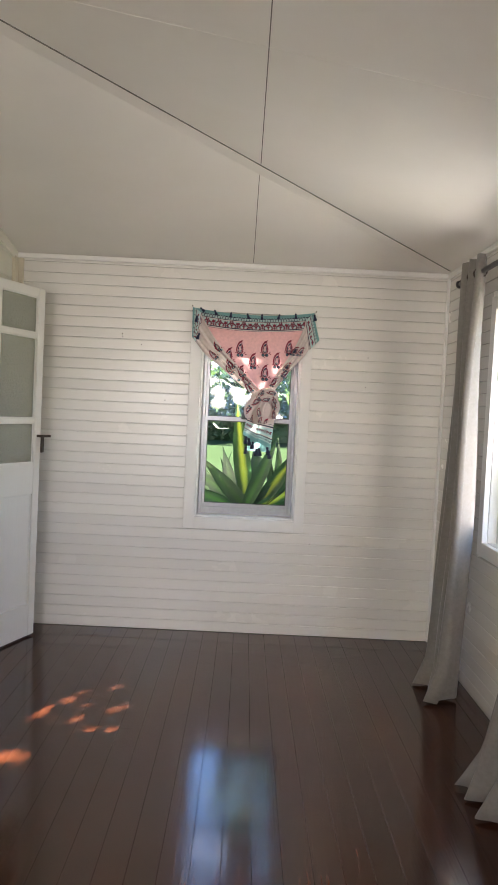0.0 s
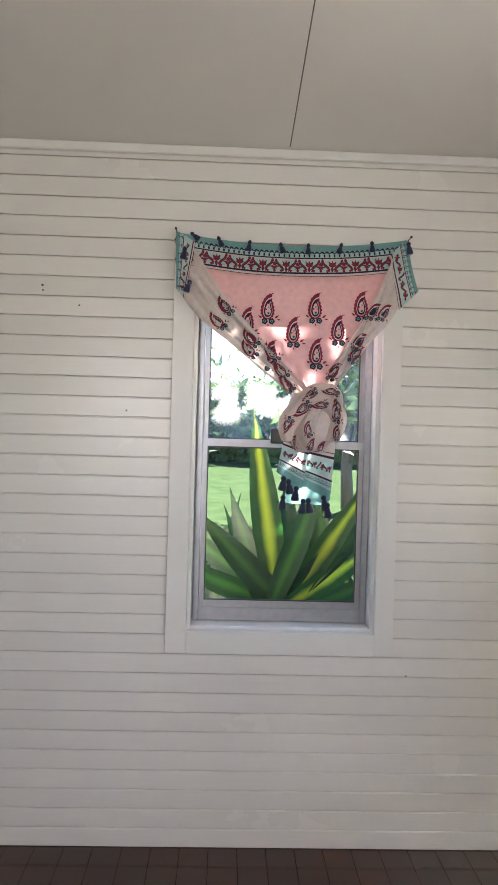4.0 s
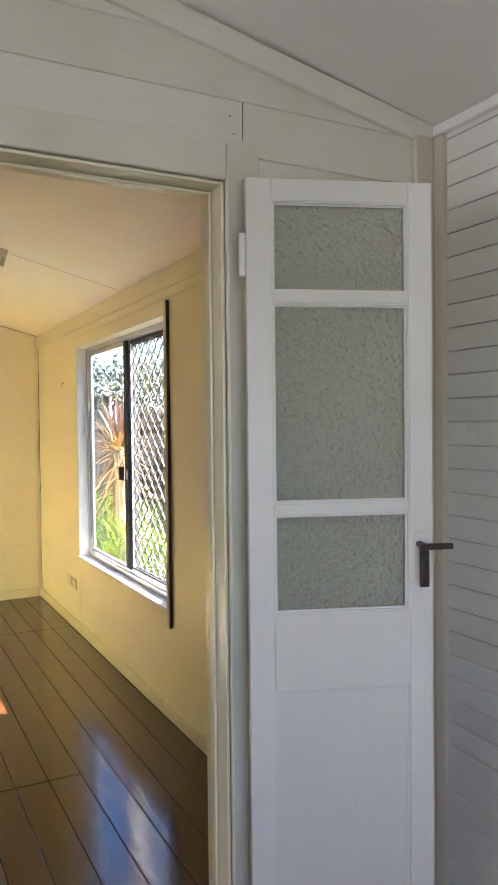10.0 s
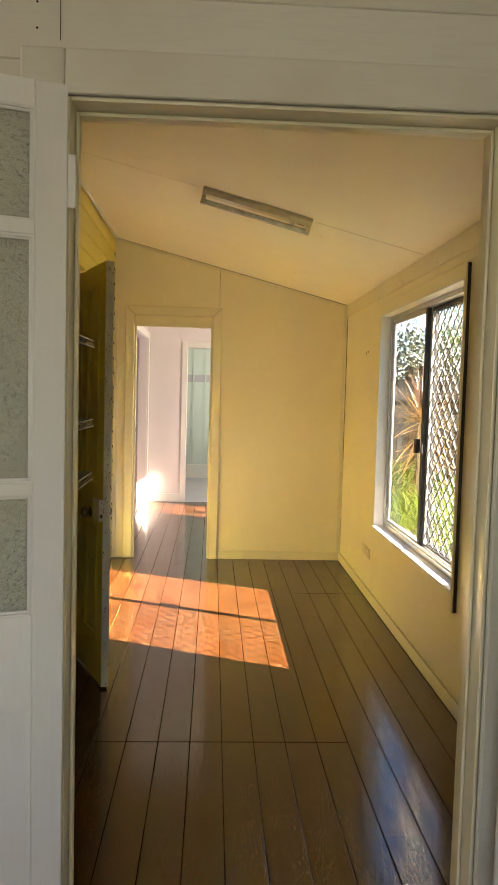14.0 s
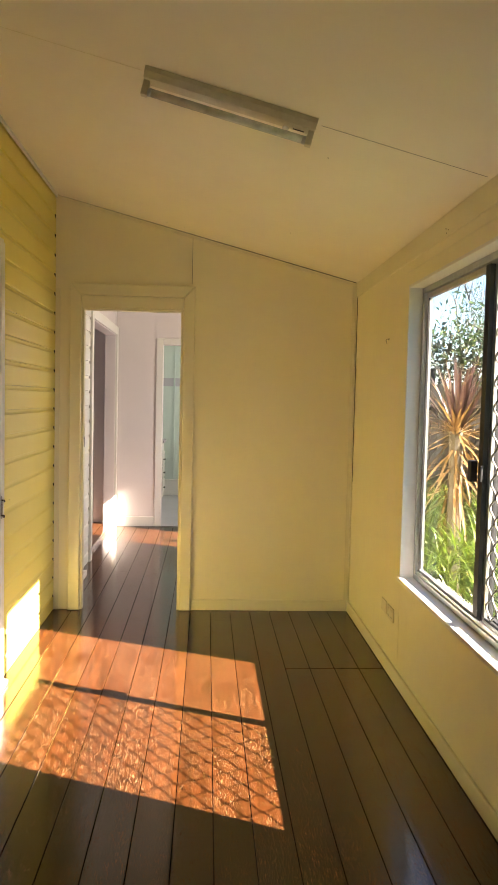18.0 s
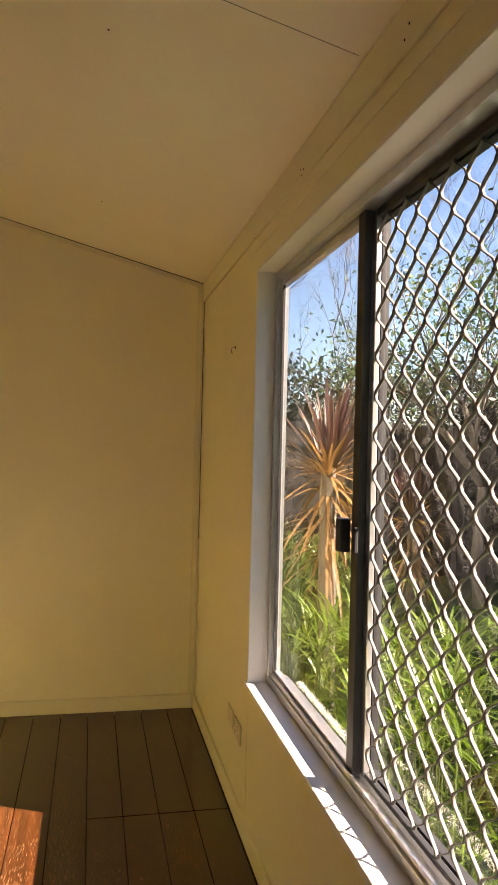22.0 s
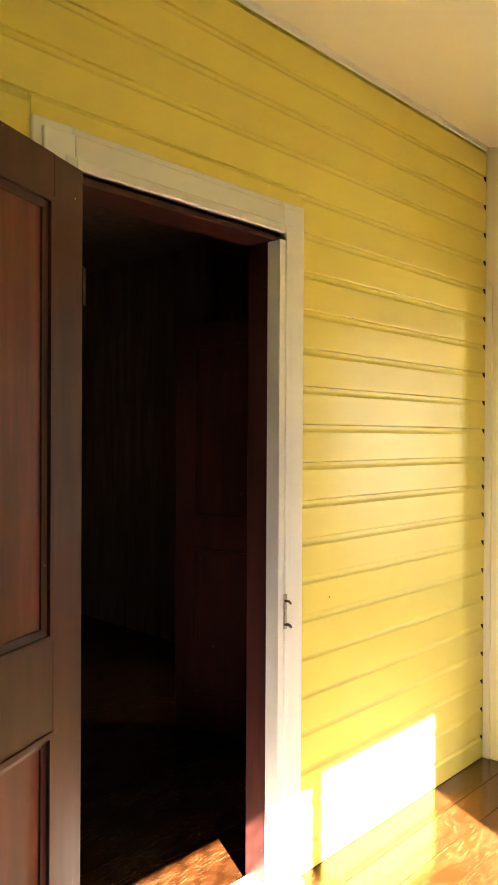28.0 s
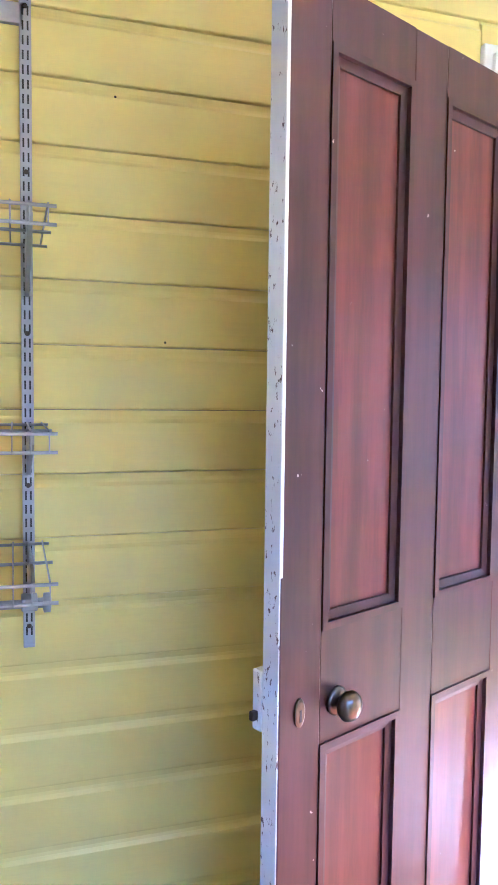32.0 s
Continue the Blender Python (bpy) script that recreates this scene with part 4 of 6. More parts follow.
    u0, u1, v0, v1 = c0 + 0.048, c1 - 0.018, d0 + 0.018, d1 - 0.018
    n, hz = 15, 14
    du, dv = (u1 - u0) / n, (v1 - v0) / hz
    for k in range(n):
        bm = bmesh.new()
        o = -1 if k % 2 else 1
        prof = []
        for j in range(hz * 8 + 1):
            ph = j / 8.0
            tri = abs((ph % 1.0) - 0.5) * 4 - 1
            tri = max(-0.70, min(0.70, tri)) / 0.70
            prof.append((u0 + (k + 0.5) * du + o * tri * du * 0.5, v0 + ph * dv))
        w, d = 0.0030, 0.0042
        rings = []
        for (px, pz) in prof:
            rings.append([bm.verts.new((px + sx * w, y + 0.1125 + sy * d, pz)) for sx, sy in ((-1, -0.5), (-0.5, -1), (0.5, -1), (1, -0.5), (1, 0.5), (0.5, 1), (-0.5, 1), (-1, 0.5))])
        for r0, r1 in zip(rings, rings[1:]):
            for q in range(8):
                bm.faces.new((r0[q], r0[(q + 1) % 8], r1[(q + 1) % 8], r1[q]))
        part("strand", bm, STRAND, scr, "", True)
    # cover strip left of an old fitting, beside the window
    bar = empty("wall_batten", "painted timber batten beside the window", "batten")
    boxpart("batten", (-2.115, -2.085, BN - 0.022, BN - 0.0005, 0.465, 2.085), CREAM_TRIM, bar, bev=0.003)
    boxpart("dark_edge", (-2.0848, -2.0826, BN - 0.016, BN - 0.001, 0.467, 2.083), BARK, bar)


sliding_window()

# ---- sash window behind the scarf ----
def sash_window():
    x0, x1, z0, z1 = W1
    t = empty("window_2", "white cased window with grey aluminium sashes", "window", kind="structure")
    y = YN
    for nm, d in (("casing_side", (x0 - 0.068, x0, z0 - 0.072, z1 + 0.07)), ("casing_side", (x1, x1 + 0.062, z0 - 0.072, z1 + 0.07)), ("casing_head", (x0, x1, z1, z1 + 0.07)), ("casing_apron", (x0, x1, z0 - 0.072, z0))):
        boxpart(nm, (d[0], d[1], y - 0.012, y + 0.016, d[2], d[3]), WHITE_TRIM, t, bev=0.0012)
    boxpart("reveal_side", (x0 - 0.0, x0 + 0.012, y + 0.0165, y + 0.13, z0, z1), WHITE_TRIM, t)
    boxpart("reveal_side", (x1 - 0.012, x1, y + 0.0165, y + 0.13, z0, z1), WHITE_TRIM, t)
    boxpart("reveal_head", (x0 + 0.012, x1 - 0.012, y + 0.0165, y + 0.13, z1 - 0.012, z1), WHITE_TRIM, t)
    boxpart("sill", (x0 + 0.012, x1 - 0.012, y + 0.0165, y + 0.13, z0, z0 + 0.012), WHITE_TRIM, t, bev=0.003)
    a0, a1, b0, b1 = x0 + 0.013, x1 - 0.013, z0 + 0.013, z1 - 0.013
    f = 0.022
    for nm, d in (("frame_side", (a0, a0 + f, b0, b1)), ("frame_side", (a1 - f, a1, b0, b1)), ("frame_head", (a0 + f, a1 - f, b1 - f, b1)), ("frame_sill", (a0 + f, a1 - f, b0, b0 + 0.045))):
        boxpart(nm, (d[0], d[1], y + 0.085, y + 0.128, d[2], d[3]), ALU_BACKLIT, t, bev=0.002)
    for d0, d1, yy in ((1.322, b1 - f, y + 0.108), (b0 + 0.0455, 1.345, y + 0.086)):
        c0, c1, w = a0 + f + 0.001, a1 - f - 0.001, 0.016
        sash = boxpart("sash", (c0, c0 + w, yy, yy + 0.018, d0, d1), ALU_BACKLIT, t)
        boxpart("stile", (c1 - w, c1, yy, yy + 0.018, d0, d1), ALU_BACKLIT, sash)
        boxpart("rail", (c0 + w, c1 - w, yy, yy + 0.018, d0, d0 + 0.024), ALU_BACKLIT, sash)
        boxpart("rail", (c0 + w, c1 - w, yy, yy + 0.018, d1 - 0.024, d1), ALU_BACKLIT, sash)
        pane = boxpart("pane", (c0 + w - 0.003, c1 - w + 0.003, yy + 0.007, yy + 0.011, d0 + 0.021, d1 - 0.021), HAZY_PANE if d0 > 1.3 else PANE, sash)
        pane.visible_shadow = False
        for g0, g1, h0, h1 in ((c0 + w, c1 - w, d0 + 0.024, d0 + 0.028), (c0 + w, c1 - w, d1 - 0.029, d1 - 0.024), (c0 + w, c0 + w + 0.004, d0 + 0.028, d1 - 0.029), (c1 - w - 0.004, c1 - w, d0 + 0.028, d1 - 0.029)):
            boxpart("gasket", (g0, g1, yy - 0.001, yy + 0.006, h0, h1), BLACK, sash, "thin black glazing gasket")
    boxpart("latch", (1.135, 1.185, y + 0.066, y + 0.0855, 1.335, 1.385), BLACK, t, "black sash latch", bev=0.004)


sash_window()


def curtained_window():
    y0, y1, z0, z1 = EW
    t = empty("window_3", "white cased window behind the grey curtains", "window", kind="structure")
    x = XE
    for nm, d in (("casing_side", (y0 - 0.07, y0, z0 - 0.07, z1 + 0.07)), ("casing_side", (y1, y1 + 0.07, z0 - 0.07, z1 + 0.07)), ("casing_head", (y0, y1, z1, z1 + 0.07)), ("casing_apron", (y0, y1, z0 - 0.07, z0))):
        boxpart(nm, (x - 0.012, x + 0.016, d[0] + 0.0008, d[1] - 0.0008, d[2], d[3]), WHITE_TRIM, t, bev=0.004)
    f = 0.03
    for nm, d in (("frame_side", (y0, y0 + f, z0, z1)), ("frame_side", (y1 - f, y1, z0, z1)), ("frame_head", (y0 + f, y1 - f, z1 - f, z1)), ("frame_sill", (y0 + f, y1 - f, z0, z0 + f))):
        boxpart(nm, (x + 0.06, x + 0.12, *d), ALU, t, bev=0.002)
    boxpart("mullion", (x + 0.07, x + 0.11, (y0 + y1) / 2 - 0.02, (y0 + y1) / 2 + 0.02, z0 + f, z1 - f), ALU, t)
    pane = boxpart("pane", (x + 0.085, x + 0.09, y0 + f, y1 - f, z0 + f, z1 - f), PANE, t)
    pane.visible_shadow = False


curtained_window()


# ---- passage and rooms beyond the end doorway ----
def beyond():
    south = BS
    wall_with_holes("wall_passage_end", "x", CX, CX - 0.09, 3.2, BN + 0.16, -0.1, 2.9, [(3.955, 4.62, -0.03, 2.03)], PINK_WHITE, "lilac-white wall at the far end of the passage")
    casing("door_casing_4", "x", CX, 1, 3.955, 4.62, 2.03, 0.075, 0.02, WHITE_TRIM, "white painted casing of the far doorway")
    boxpart("skirting", (CX, CX + 0.014, south + 0.02, 3.878, 0.0, 0.11), WHITE_TRIM, trim_b, bev=0.004)
    # pale lining on the passage side of the end wall and window wall
    lin = boxpart("wall_lining", (BX - 0.072, BX - 0.0635, ED[1] + 0.001, BN, 0, 2.7), PINK_WHITE)
    structure(lin, "lilac-white passage lining", "wall")
    lin = wall_with_holes("wall_lining", "y", BN - 0.001, BN - 0.008, CX, BX - 0.073, 0, 2.7, [(-7.58, -6.75, 0.5, 2.0)], PINK_WHITE, "lilac-white passage lining")
    # first side doorway: raised white sill, dark room
    casing("door_casing_5", "y", south, 1, -6.05, -5.425, 2.30, 0.085, 0.03, WHITE_TRIM, "white moulded casing of a dark side doorway", 0.05)
    cap = empty("door_transom", "moulded white transom over the dark side doorway", "transom", kind="structure")
    boxpart("board", (-6.05, -5.425, south - 0.074, south - 0.062, 2.13, 2.30), WHITE_TRIM, cap)
    boxpart("rail", (-6.05, -5.425, south - 0.077, south - 0.045, 2.062, 2.0995), WHITE_TRIM, cap, bev=0.004)
    boxpart("moulding", (-6.05, -5.425, south - 0.077, south - 0.02, 2.10, 2.1295), WHITE_TRIM, cap, bev=0.010)
    s = boxpart("door_sill", (-6.14, -5.30, south - 0.1, south + 0.075, 0.001, 0.05), WHITE_TRIM, None, bev=0.006)
    structure(s, "raised white painted door sill", "door sill")
    jamb("door_jamb_5", "y", south - 0.078, south + 0.002, -6.065, -5.41, 2.315, WHITE_TRIM, "deep white jamb of the dark side doorway", 0.015)
    # second side doorway: grey room
    casing("door_casing_6", "y", south, 1, -8.40, -6.745, 2.12, 0.09, 0.025, WHITE_TRIM, "white casing of the wide side doorway")
    jamb("door_jamb_6", "y", south - 0.112, south + 0.002, -8.415, -6.73, 2.135, PINK_WHITE, "white jamb of the wide side doorway", 0.018)
    w = boxpart("wall_stub", (CX, -8.42, south - 0.112, south, 0, 2.9), PINK_WHITE)
    structure(w, "short lilac-white wall beside the wide doorway", "wall")
    w = boxpart("wall_over_doorway", (-8.42, -6.73, south - 0.112, south - 0.002, 2.14, 2.9), PINK_WHITE)
    structure(w, "white wall over the wide doorway", "wall")
    GX = -9.42                      # far wall of the grey room
    w = wall_with_holes("wall_grey_room", "y", 2.1, 2.0, GX - 0.1, -6.3, -0.1, 2.9, [], GREY_WALL, "grey back wall of the side room")
    for x in (GX - 0.1, -6.4):
        s = boxpart("wall_grey_side", (x, x + 0.1, 2.1, south - 0.139, -0.1, 2.9), GREY_WALL)
        structure(s, "grey boarded wall of the side room", "wall")
        if x < -7:
            for k in range(18):
                plank("board", "groove", south - 0.15 - 2.1, 0.13, 0.012, GREY_WALL, s, pose(GX, 2.1, 0.19 + k * 0.13, 0, 0, 90))
            for z0, z1, out in ((0.036, 0.11, 0.022), (0.1105, 0.15, 0.017), (0.1505, 0.188, 0.012)):
                boxpart("skirting_step", (GX, GX + out, 2.1, south - 0.14, z0, z1), GREY_WALL, s, bev=0.003)
    s = boxpart("wall_grey_north", (GX, CX - 0.09, south - 0.15, south - 0.138, -0.1, 2.9), GREY_WALL)
    structure(s, "grey wall of the side room", "wall")
    c = boxpart("ceiling", (GX - 0.1, -6.3, 2.0, south - 0.1, 2.6, 2.63), GREY_WALL)
    structure(c, "dark ceiling of the side room", "ceiling")
    f = boxpart("floor_step", (-8.385, -6.76, south - 0.12, south - 0.03, -0.02, 0.035), FLOOR_B, None, bev=0.006)
    structure(f, "slightly raised brown timber floor at the side room", "floor")
    f = boxpart("floor_grey_room", (GX, -6.4, 2.1, south - 0.121, -0.02, 0.0345), FLOOR_B)
    structure(f, "brown timber floor of the side room", "floor")
    # far room in pale green
    wall_with_holes("wall_far_room", "x", -11.2, -11.3, 3.0, 6.0, -0.1, 2.9, [], MINT, "pale green boarded wall of the far room")
    far = empty("far_room_lining", "pale green cover battens and white skirting", "trim", kind="structure")
    for y in (3.75, 3.95, 4.15, 4.35, 4.55):
        boxpart("batten", (-11.2, -11.185, y, y + 0.025, 0.25, 2.4), MINT, far)
    boxpart("skirting", (-11.2, -11.18, 3.3, 5.5, 0, 0.24), WHITE_TRIM, far, bev=0.01)
    boxpart("frieze_band", (-11.2, -11.192, 3.3, 5.5, 1.62, 1.74), GREY_WALL, far)
    for y, nm in ((3.3, "a"), (5.45, "b")):
        s = boxpart("wall_far_side", (-11.3, CX - 0.09, y, y + 0.1, -0.1, 2.9), MINT)
        structure(s, "pale green side wall", "wall")
    fl = boxpart("floor_far_room", (-11.3, CX - 0.0, 3.2, 5.6, -0.03, 0.002), GREY_WALL)
    structure(fl, "grey vinyl floor of the far room", "floor")
    cab = empty("vanity_cabinet", "white vanity cabinet with dark knobs", "cabinet")
    boxpart("body", (-10.6, -10.1, 3.40, 3.86, 0.08, 0.84), WHITE_TRIM, cab, bev=0.004)
    boxpart("top", (-10.62, -10.08, 3.40, 3.89, 0.8405, 0.875), GREY_WALL, cab, bev=0.004)
    boxpart("plinth", (-10.58, -10.12, 3.40, 3.82, 0.0, 0.0795), WHITE_TRIM, cab)
    for z in (0.24, 0.44, 0.62):
        d = boxpart("drawer", (-10.57, -10.13, 3.861, 3.875, z - 0.08, z + 0.085), WHITE_TRIM, cab, bev=0.003)
        bm = bmesh.new()
        lathe(bm, ((0.006, 0), (0.006, 0.015), (0.016, 0.02), (0.016, 0.026), (0.004, 0.03)), Matrix.Translation((-10.2, 3.875, z)) @ pose(0, 0, 0, -90), 12)
        part("knob", bm, BLACK, d, "dark round knob")
    rail = empty("towel_rack", "chrome towel rack on the pale green wall", "towel rack")
    for z in (1.70, 1.78, 1.86, 1.94):
        bm = bmesh.new()
        tube(bm, [(-11.19, 4.32, z), (-11.10, 4.32, z), (-11.10, 4.62, z), (-11.19, 4.62, z)], 0.008, 8)
        part("bar", bm, DARK_METAL, rail)


beyond()


# ---- dark room behind the red-brown door ----
def dark_room():
    x0, x1, y0, y1 = -5.9, -1.2, -0.6, BS - 0.111
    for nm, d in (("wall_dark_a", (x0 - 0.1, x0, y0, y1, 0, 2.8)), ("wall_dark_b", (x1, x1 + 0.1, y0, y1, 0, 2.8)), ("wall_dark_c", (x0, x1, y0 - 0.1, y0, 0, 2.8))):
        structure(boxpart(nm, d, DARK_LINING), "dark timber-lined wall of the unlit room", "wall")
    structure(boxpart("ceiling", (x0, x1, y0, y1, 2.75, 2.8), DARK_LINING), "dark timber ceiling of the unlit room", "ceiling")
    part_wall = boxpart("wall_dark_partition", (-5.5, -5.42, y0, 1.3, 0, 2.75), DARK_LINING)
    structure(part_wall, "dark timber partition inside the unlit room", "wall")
    d = empty("inner_door", "brown timber door standing ajar in the unlit room", "door")
    boxpart("slab", (0, 0.76, -0.035, 0, 0.01, 2.0), DOOR_DARK, d, bev=0.003)
    for z0, z1 in ((0.2, 0.9), (1.05, 1.9)):
        bm = bmesh.new()
        moulding(bm, 0.12, 0.64, z0, z1, 0.0, 1, 0.03, 0.012)
        part("panel_mould", bm, DOOR_DARK, d)
    d.matrix_basis = pose(-4.61, 2.92, 0, 0, 0, -76)
    f = empty("inner_door_frame", "dark timber door frame in the unlit room", "door frame")
    for a, b, z0, z1 in ((-4.1, -4.0, 0, 2.05), (-3.2, -3.1, 0, 2.05), (-4.1, -3.1, 2.051, 2.15)):
        boxpart("member", (a, b, y0, y0 + 0.03, z0, z1), DOOR_DARK, f, bev=0.004)


dark_room()


# ---- scarf tied at the window ----
def scarf():
    t = empty("scarf_curtain", "pink paisley scarf with teal tasselled border, knotted as a curtain", "curtain")
    ya = YN - 0.016

    def P(a, b, out=0.0):
        """Centimetres across from one pin and down from it; out: metres towards the room."""
        return Vector((0.808 + a * 0.01046, ya - out, 2.006 - b * 0.01046))

    def along(pts, s):
        """A smooth line through a few points."""
        n = len(pts) - 1
        i = min(int(s * n), n - 1)
        f = s * n - i
        q = [pts[max(0, min(n, j))] for j in (i - 1, i, i + 1, i + 2)]
        return tuple(0.5 * (2 * b + (c - a) * f + (2 * a - 5 * b + 4 * c - d) * f * f + (3 * b - a - 3 * c + d) * f ** 3) for a, b, c, d in zip(*q))

    def field(u, v):
        top, sag = P(71.2 * u, 3.0 * (1 - (2 * u - 1) ** 2)), 0.0
        kn = P(41.0 + 4.5 * u, 48.0, 0.03)
        p = top.lerp(kn, v)
        p.y -= 0.014 * math.sin(math.pi * v) + 0.004 * math.sin(u * 19 + v * 3) * v
        return p

    def on_field(a, b):
        """The field by centimetres over 100, across and down, for prints that keep their shape."""
        x, y = a * 100, b * 100
        v = y / 48.0
        for _ in range(6):
            u = (x - 41.0 * v) / (71.2 * (1 - v) + 4.5 * v)
            v = (y - 3.0 * (1 - (2 * u - 1) ** 2) * (1 - v)) / 48.0
        return field(u, v)

    def left(u, v):
        """The folded bundle from one corner to the knot: u across it, v down it."""
        a, b = along(((6.0, 5.5), (13.0, 16.5), (21.0, 26.0), (31.0, 36.0), (43.5, 47.5)), v), along(((2.4, 20.0), (9.0, 27.5), (17.5, 34.0), (28.0, 42.5), (39.0, 50.5)), v)
        p = P(*a).lerp(P(*b), u)
        p.y -= 0.022 + 0.030 * math.sin(math.pi * min(1, v * 0.9 + 0.1)) + (0.0035 + 0.0035 * v) * (math.sin(u * 15.0 + 0.6 - 2.0 * v) + 0.5 * math.sin(u * 29.0 + v * 5)) - 0.012 * u * (1 - v)
        return p

    def right(u, v):
        a, b = along(((66.5, 6.0), (61.5, 18.5), (55.0, 30.0), (49.5, 38.5), (44.0, 47.0)), v), along(((69.0, 21.2), (65.5, 26.5), (60.5, 32.0), (54.5, 40.0), (49.5, 47.0)), v)
        p = P(*a).lerp(P(*b), u)
        p.y -= 0.022 + 0.030 * math.sin(math.pi * min(1, v * 0.9 + 0.1)) + (0.0035 + 0.003 * v) * (math.sin(u * 15.0 + 2.4 + 2.0 * v) + 0.5 * math.sin(u * 31.0 - v * 4)) - 0.012 * u * (1 - v)
        return p

    def surf(name, F, u0, u1, v0, v1, nu, nv, mat, lift=0.0, label=""):
        bm = bmesh.new()
        grid = [[bm.verts.new(F(u0 + (u1 - u0) * i / nu, v0 + (v1 - v0) * j / nv) - Vector((0, lift, 0))) for i in range(nu + 1)] for j in range(nv + 1)]
        for j in range(nv):
            for i in range(nu):
                bm.faces.new((grid[j][i], grid[j][i + 1], grid[j + 1][i + 1], grid[j + 1][i]))
        return part(name, bm, mat, t, label, True)

    def frame_at(F, u, v):
        """How far u and v move for one metre to the right and one metre up on the cloth."""
        e = 0.004
        du, dv = (F(u + e, v) - F(u - e, v)) / (2 * e), (F(u, v + e) - F(u, v - e)) / (2 * e)
        m = Matrix(((du.x, dv.x), (du.z, dv.z)))
        return m.inverted_safe()

    def decal(bm, F, u, v, pts, s, ang=0.0, lift=0.0016):
        inv, ca, sa = frame_at(F, u, v), math.cos(ang), math.sin(ang)
        vs = []
        for a, b in pts:
            q = inv @ Vector(((a * ca - b * sa) * s, (a * sa + b * ca) * s))
            vs.append(bm.verts.new(F(u + q[0], v + q[1]) - Vector((0, lift, 0))))
        bm.faces.new(vs)

    def stroke(bm, F, u, v, line, w, s, ang=0.0, lift=0.0016):
        """A drawn line of even width, thinner at its ends."""
        n = len(line)
        for i in range(n - 1):
            (x0, y0), (x1, y1) = line[i], line[i + 1]
            L = math.hypot(x1 - x0, y1 - y0) or 1e-6
            nx, ny = -(y1 - y0) / L * w, (x1 - x0) / L * w
            decal(bm, F, u, v, ((x0 - nx, y0 - ny), (x1 - nx, y1 - ny), (x1 + nx, y1 + ny), (x0 + nx, y0 + ny)), s, ang, lift)

    def drop(n=26, fat=1.0, teeth=0.0):
        """A paisley drop, one unit high, its narrow tip hooked over to one side."""
        out = []
        for k in range(n):
            a = k / n * math.tau
            y = -math.cos(a) * 0.5
            w = 0.27 * fat * math.sin(a) * max(0.05, 0.62 - y) ** 0.85
            r = 1 + (teeth if k % 2 else 0.0)
            out.append((w * r + 1.5 * max(0, y - 0.16) ** 1.75 - 0.03, y * (1 + teeth * 0.25 * (k % 2)) - 0.8 * max(0, y - 0.36) ** 1.1))
        return out

    def ring(r, x=0.0, y=0.0, n=8, wave=0.0):
        return [(x + r * (1 + wave * math.cos(5 * q)) * math.cos(q), y + r * (1 + wave * math.cos(5 * q)) * math.sin(q)) for q in [k * math.tau / n for k in range(n)]]

    def leaf(x, y, a, l):
        ca, sa = math.cos(a), math.sin(a)
        return [(x + l * (p * ca - q * sa), y + l * (p * sa + q * ca)) for p, q in ((0, 0), (0.4, 0.22), (1, 0), (0.4, -0.22))]

    def paisley(F, u, v, s=0.098, ang=0.0, cloth_mat=None):
        layers = ((RED_INK, [drop(48, 1.05, 0.16), leaf(-0.22, -0.46, 2.5, 0.16), leaf(0.22, -0.46, 0.6, 0.18), leaf(0.3, -0.5, -0.1, 0.14), leaf(0, -0.66, -1.6, 0.1)], 0.0012),
                  (cloth_mat or SCARF_PALE, [[(x * 0.76, y * 0.8 - 0.06) for x, y in drop(24)]], 0.0018),
                  (NAVY_INK, [[(x * 0.66, y * 0.70 - 0.08) for x, y in drop(24)], ring(0.105, -0.12, -0.57, 10, 0.12), ring(0.105, 0.12, -0.57, 10, 0.12)], 0.0024),
                  (cloth_mat or SCARF_PALE, [[(x * 0.46, y * 0.50 - 0.12) for x, y in drop(20)]], 0.0030),
                  (TEAL, [ring(0.05, 0, -0.30, 10, 0.15), ring(0.035, 0.0, -0.10, 8, 0.15), ring(0.05, -0.12, -0.57, 10), ring(0.05, 0.12, -0.57, 10)], 0.0036),
                  (NAVY_INK, [ring(0.028, 0, -0.30, 6), ring(0.03, -0.12, -0.57, 6), ring(0.03, 0.12, -0.57, 6), leaf(0.0, 0.0, 1.5, 0.16), leaf(0.05, -0.2, 0.8, 0.12)], 0.0042),
                  (RED_INK, [leaf(-0.05, -0.2, 2.3, 0.12), leaf(0.03, -0.04, 1.0, 0.1)], 0.0043))
        first_part = None
        for mat, shapes, lift in layers:
            bm = bmesh.new()
            for sh in shapes:
                decal(bm, F, u, v, sh, s * 0.88, ang, 0.0025 + lift * 1.6)
            ob = part("paisley_print" if first_part is None else "print_layer", bm, mat, first_part or t, "crimson and navy paisley print" if first_part is None else "")
            tagged(ob, kind="stuff")
            first_part = first_part or ob

    ESS = [(-0.27, 0.37), (-0.25, 0.22), (-0.14, 0.07), (0.03, -0.06), (0.16, -0.19), (0.19, -0.31), (0.12, -0.38), (0.03, -0.35)]

    def border(F, n, s, scallops, flip=1):
        """Printed border on F(u, d): u along it, d = 0 at the hem to 1 at the cloth."""
        bands = (("hem", 0.0, 0.2, TEAL), ("scallop_band", 0.2, 0.385, BAND), ("dark_line", 0.385, 0.425, NAVY_INK), ("pale_line", 0.425, 0.47, SCARF_PALE), ("pattern_band", 0.47, 0.825, BAND), ("pale_line", 0.825, 0.865, SCARF_PALE), ("dark_line", 0.865, 0.92, NAVY_INK), ("pale_edge", 0.92, 0.985, SCARF_PALE), ("thin_line", 0.985, 1.0, NAVY_INK))
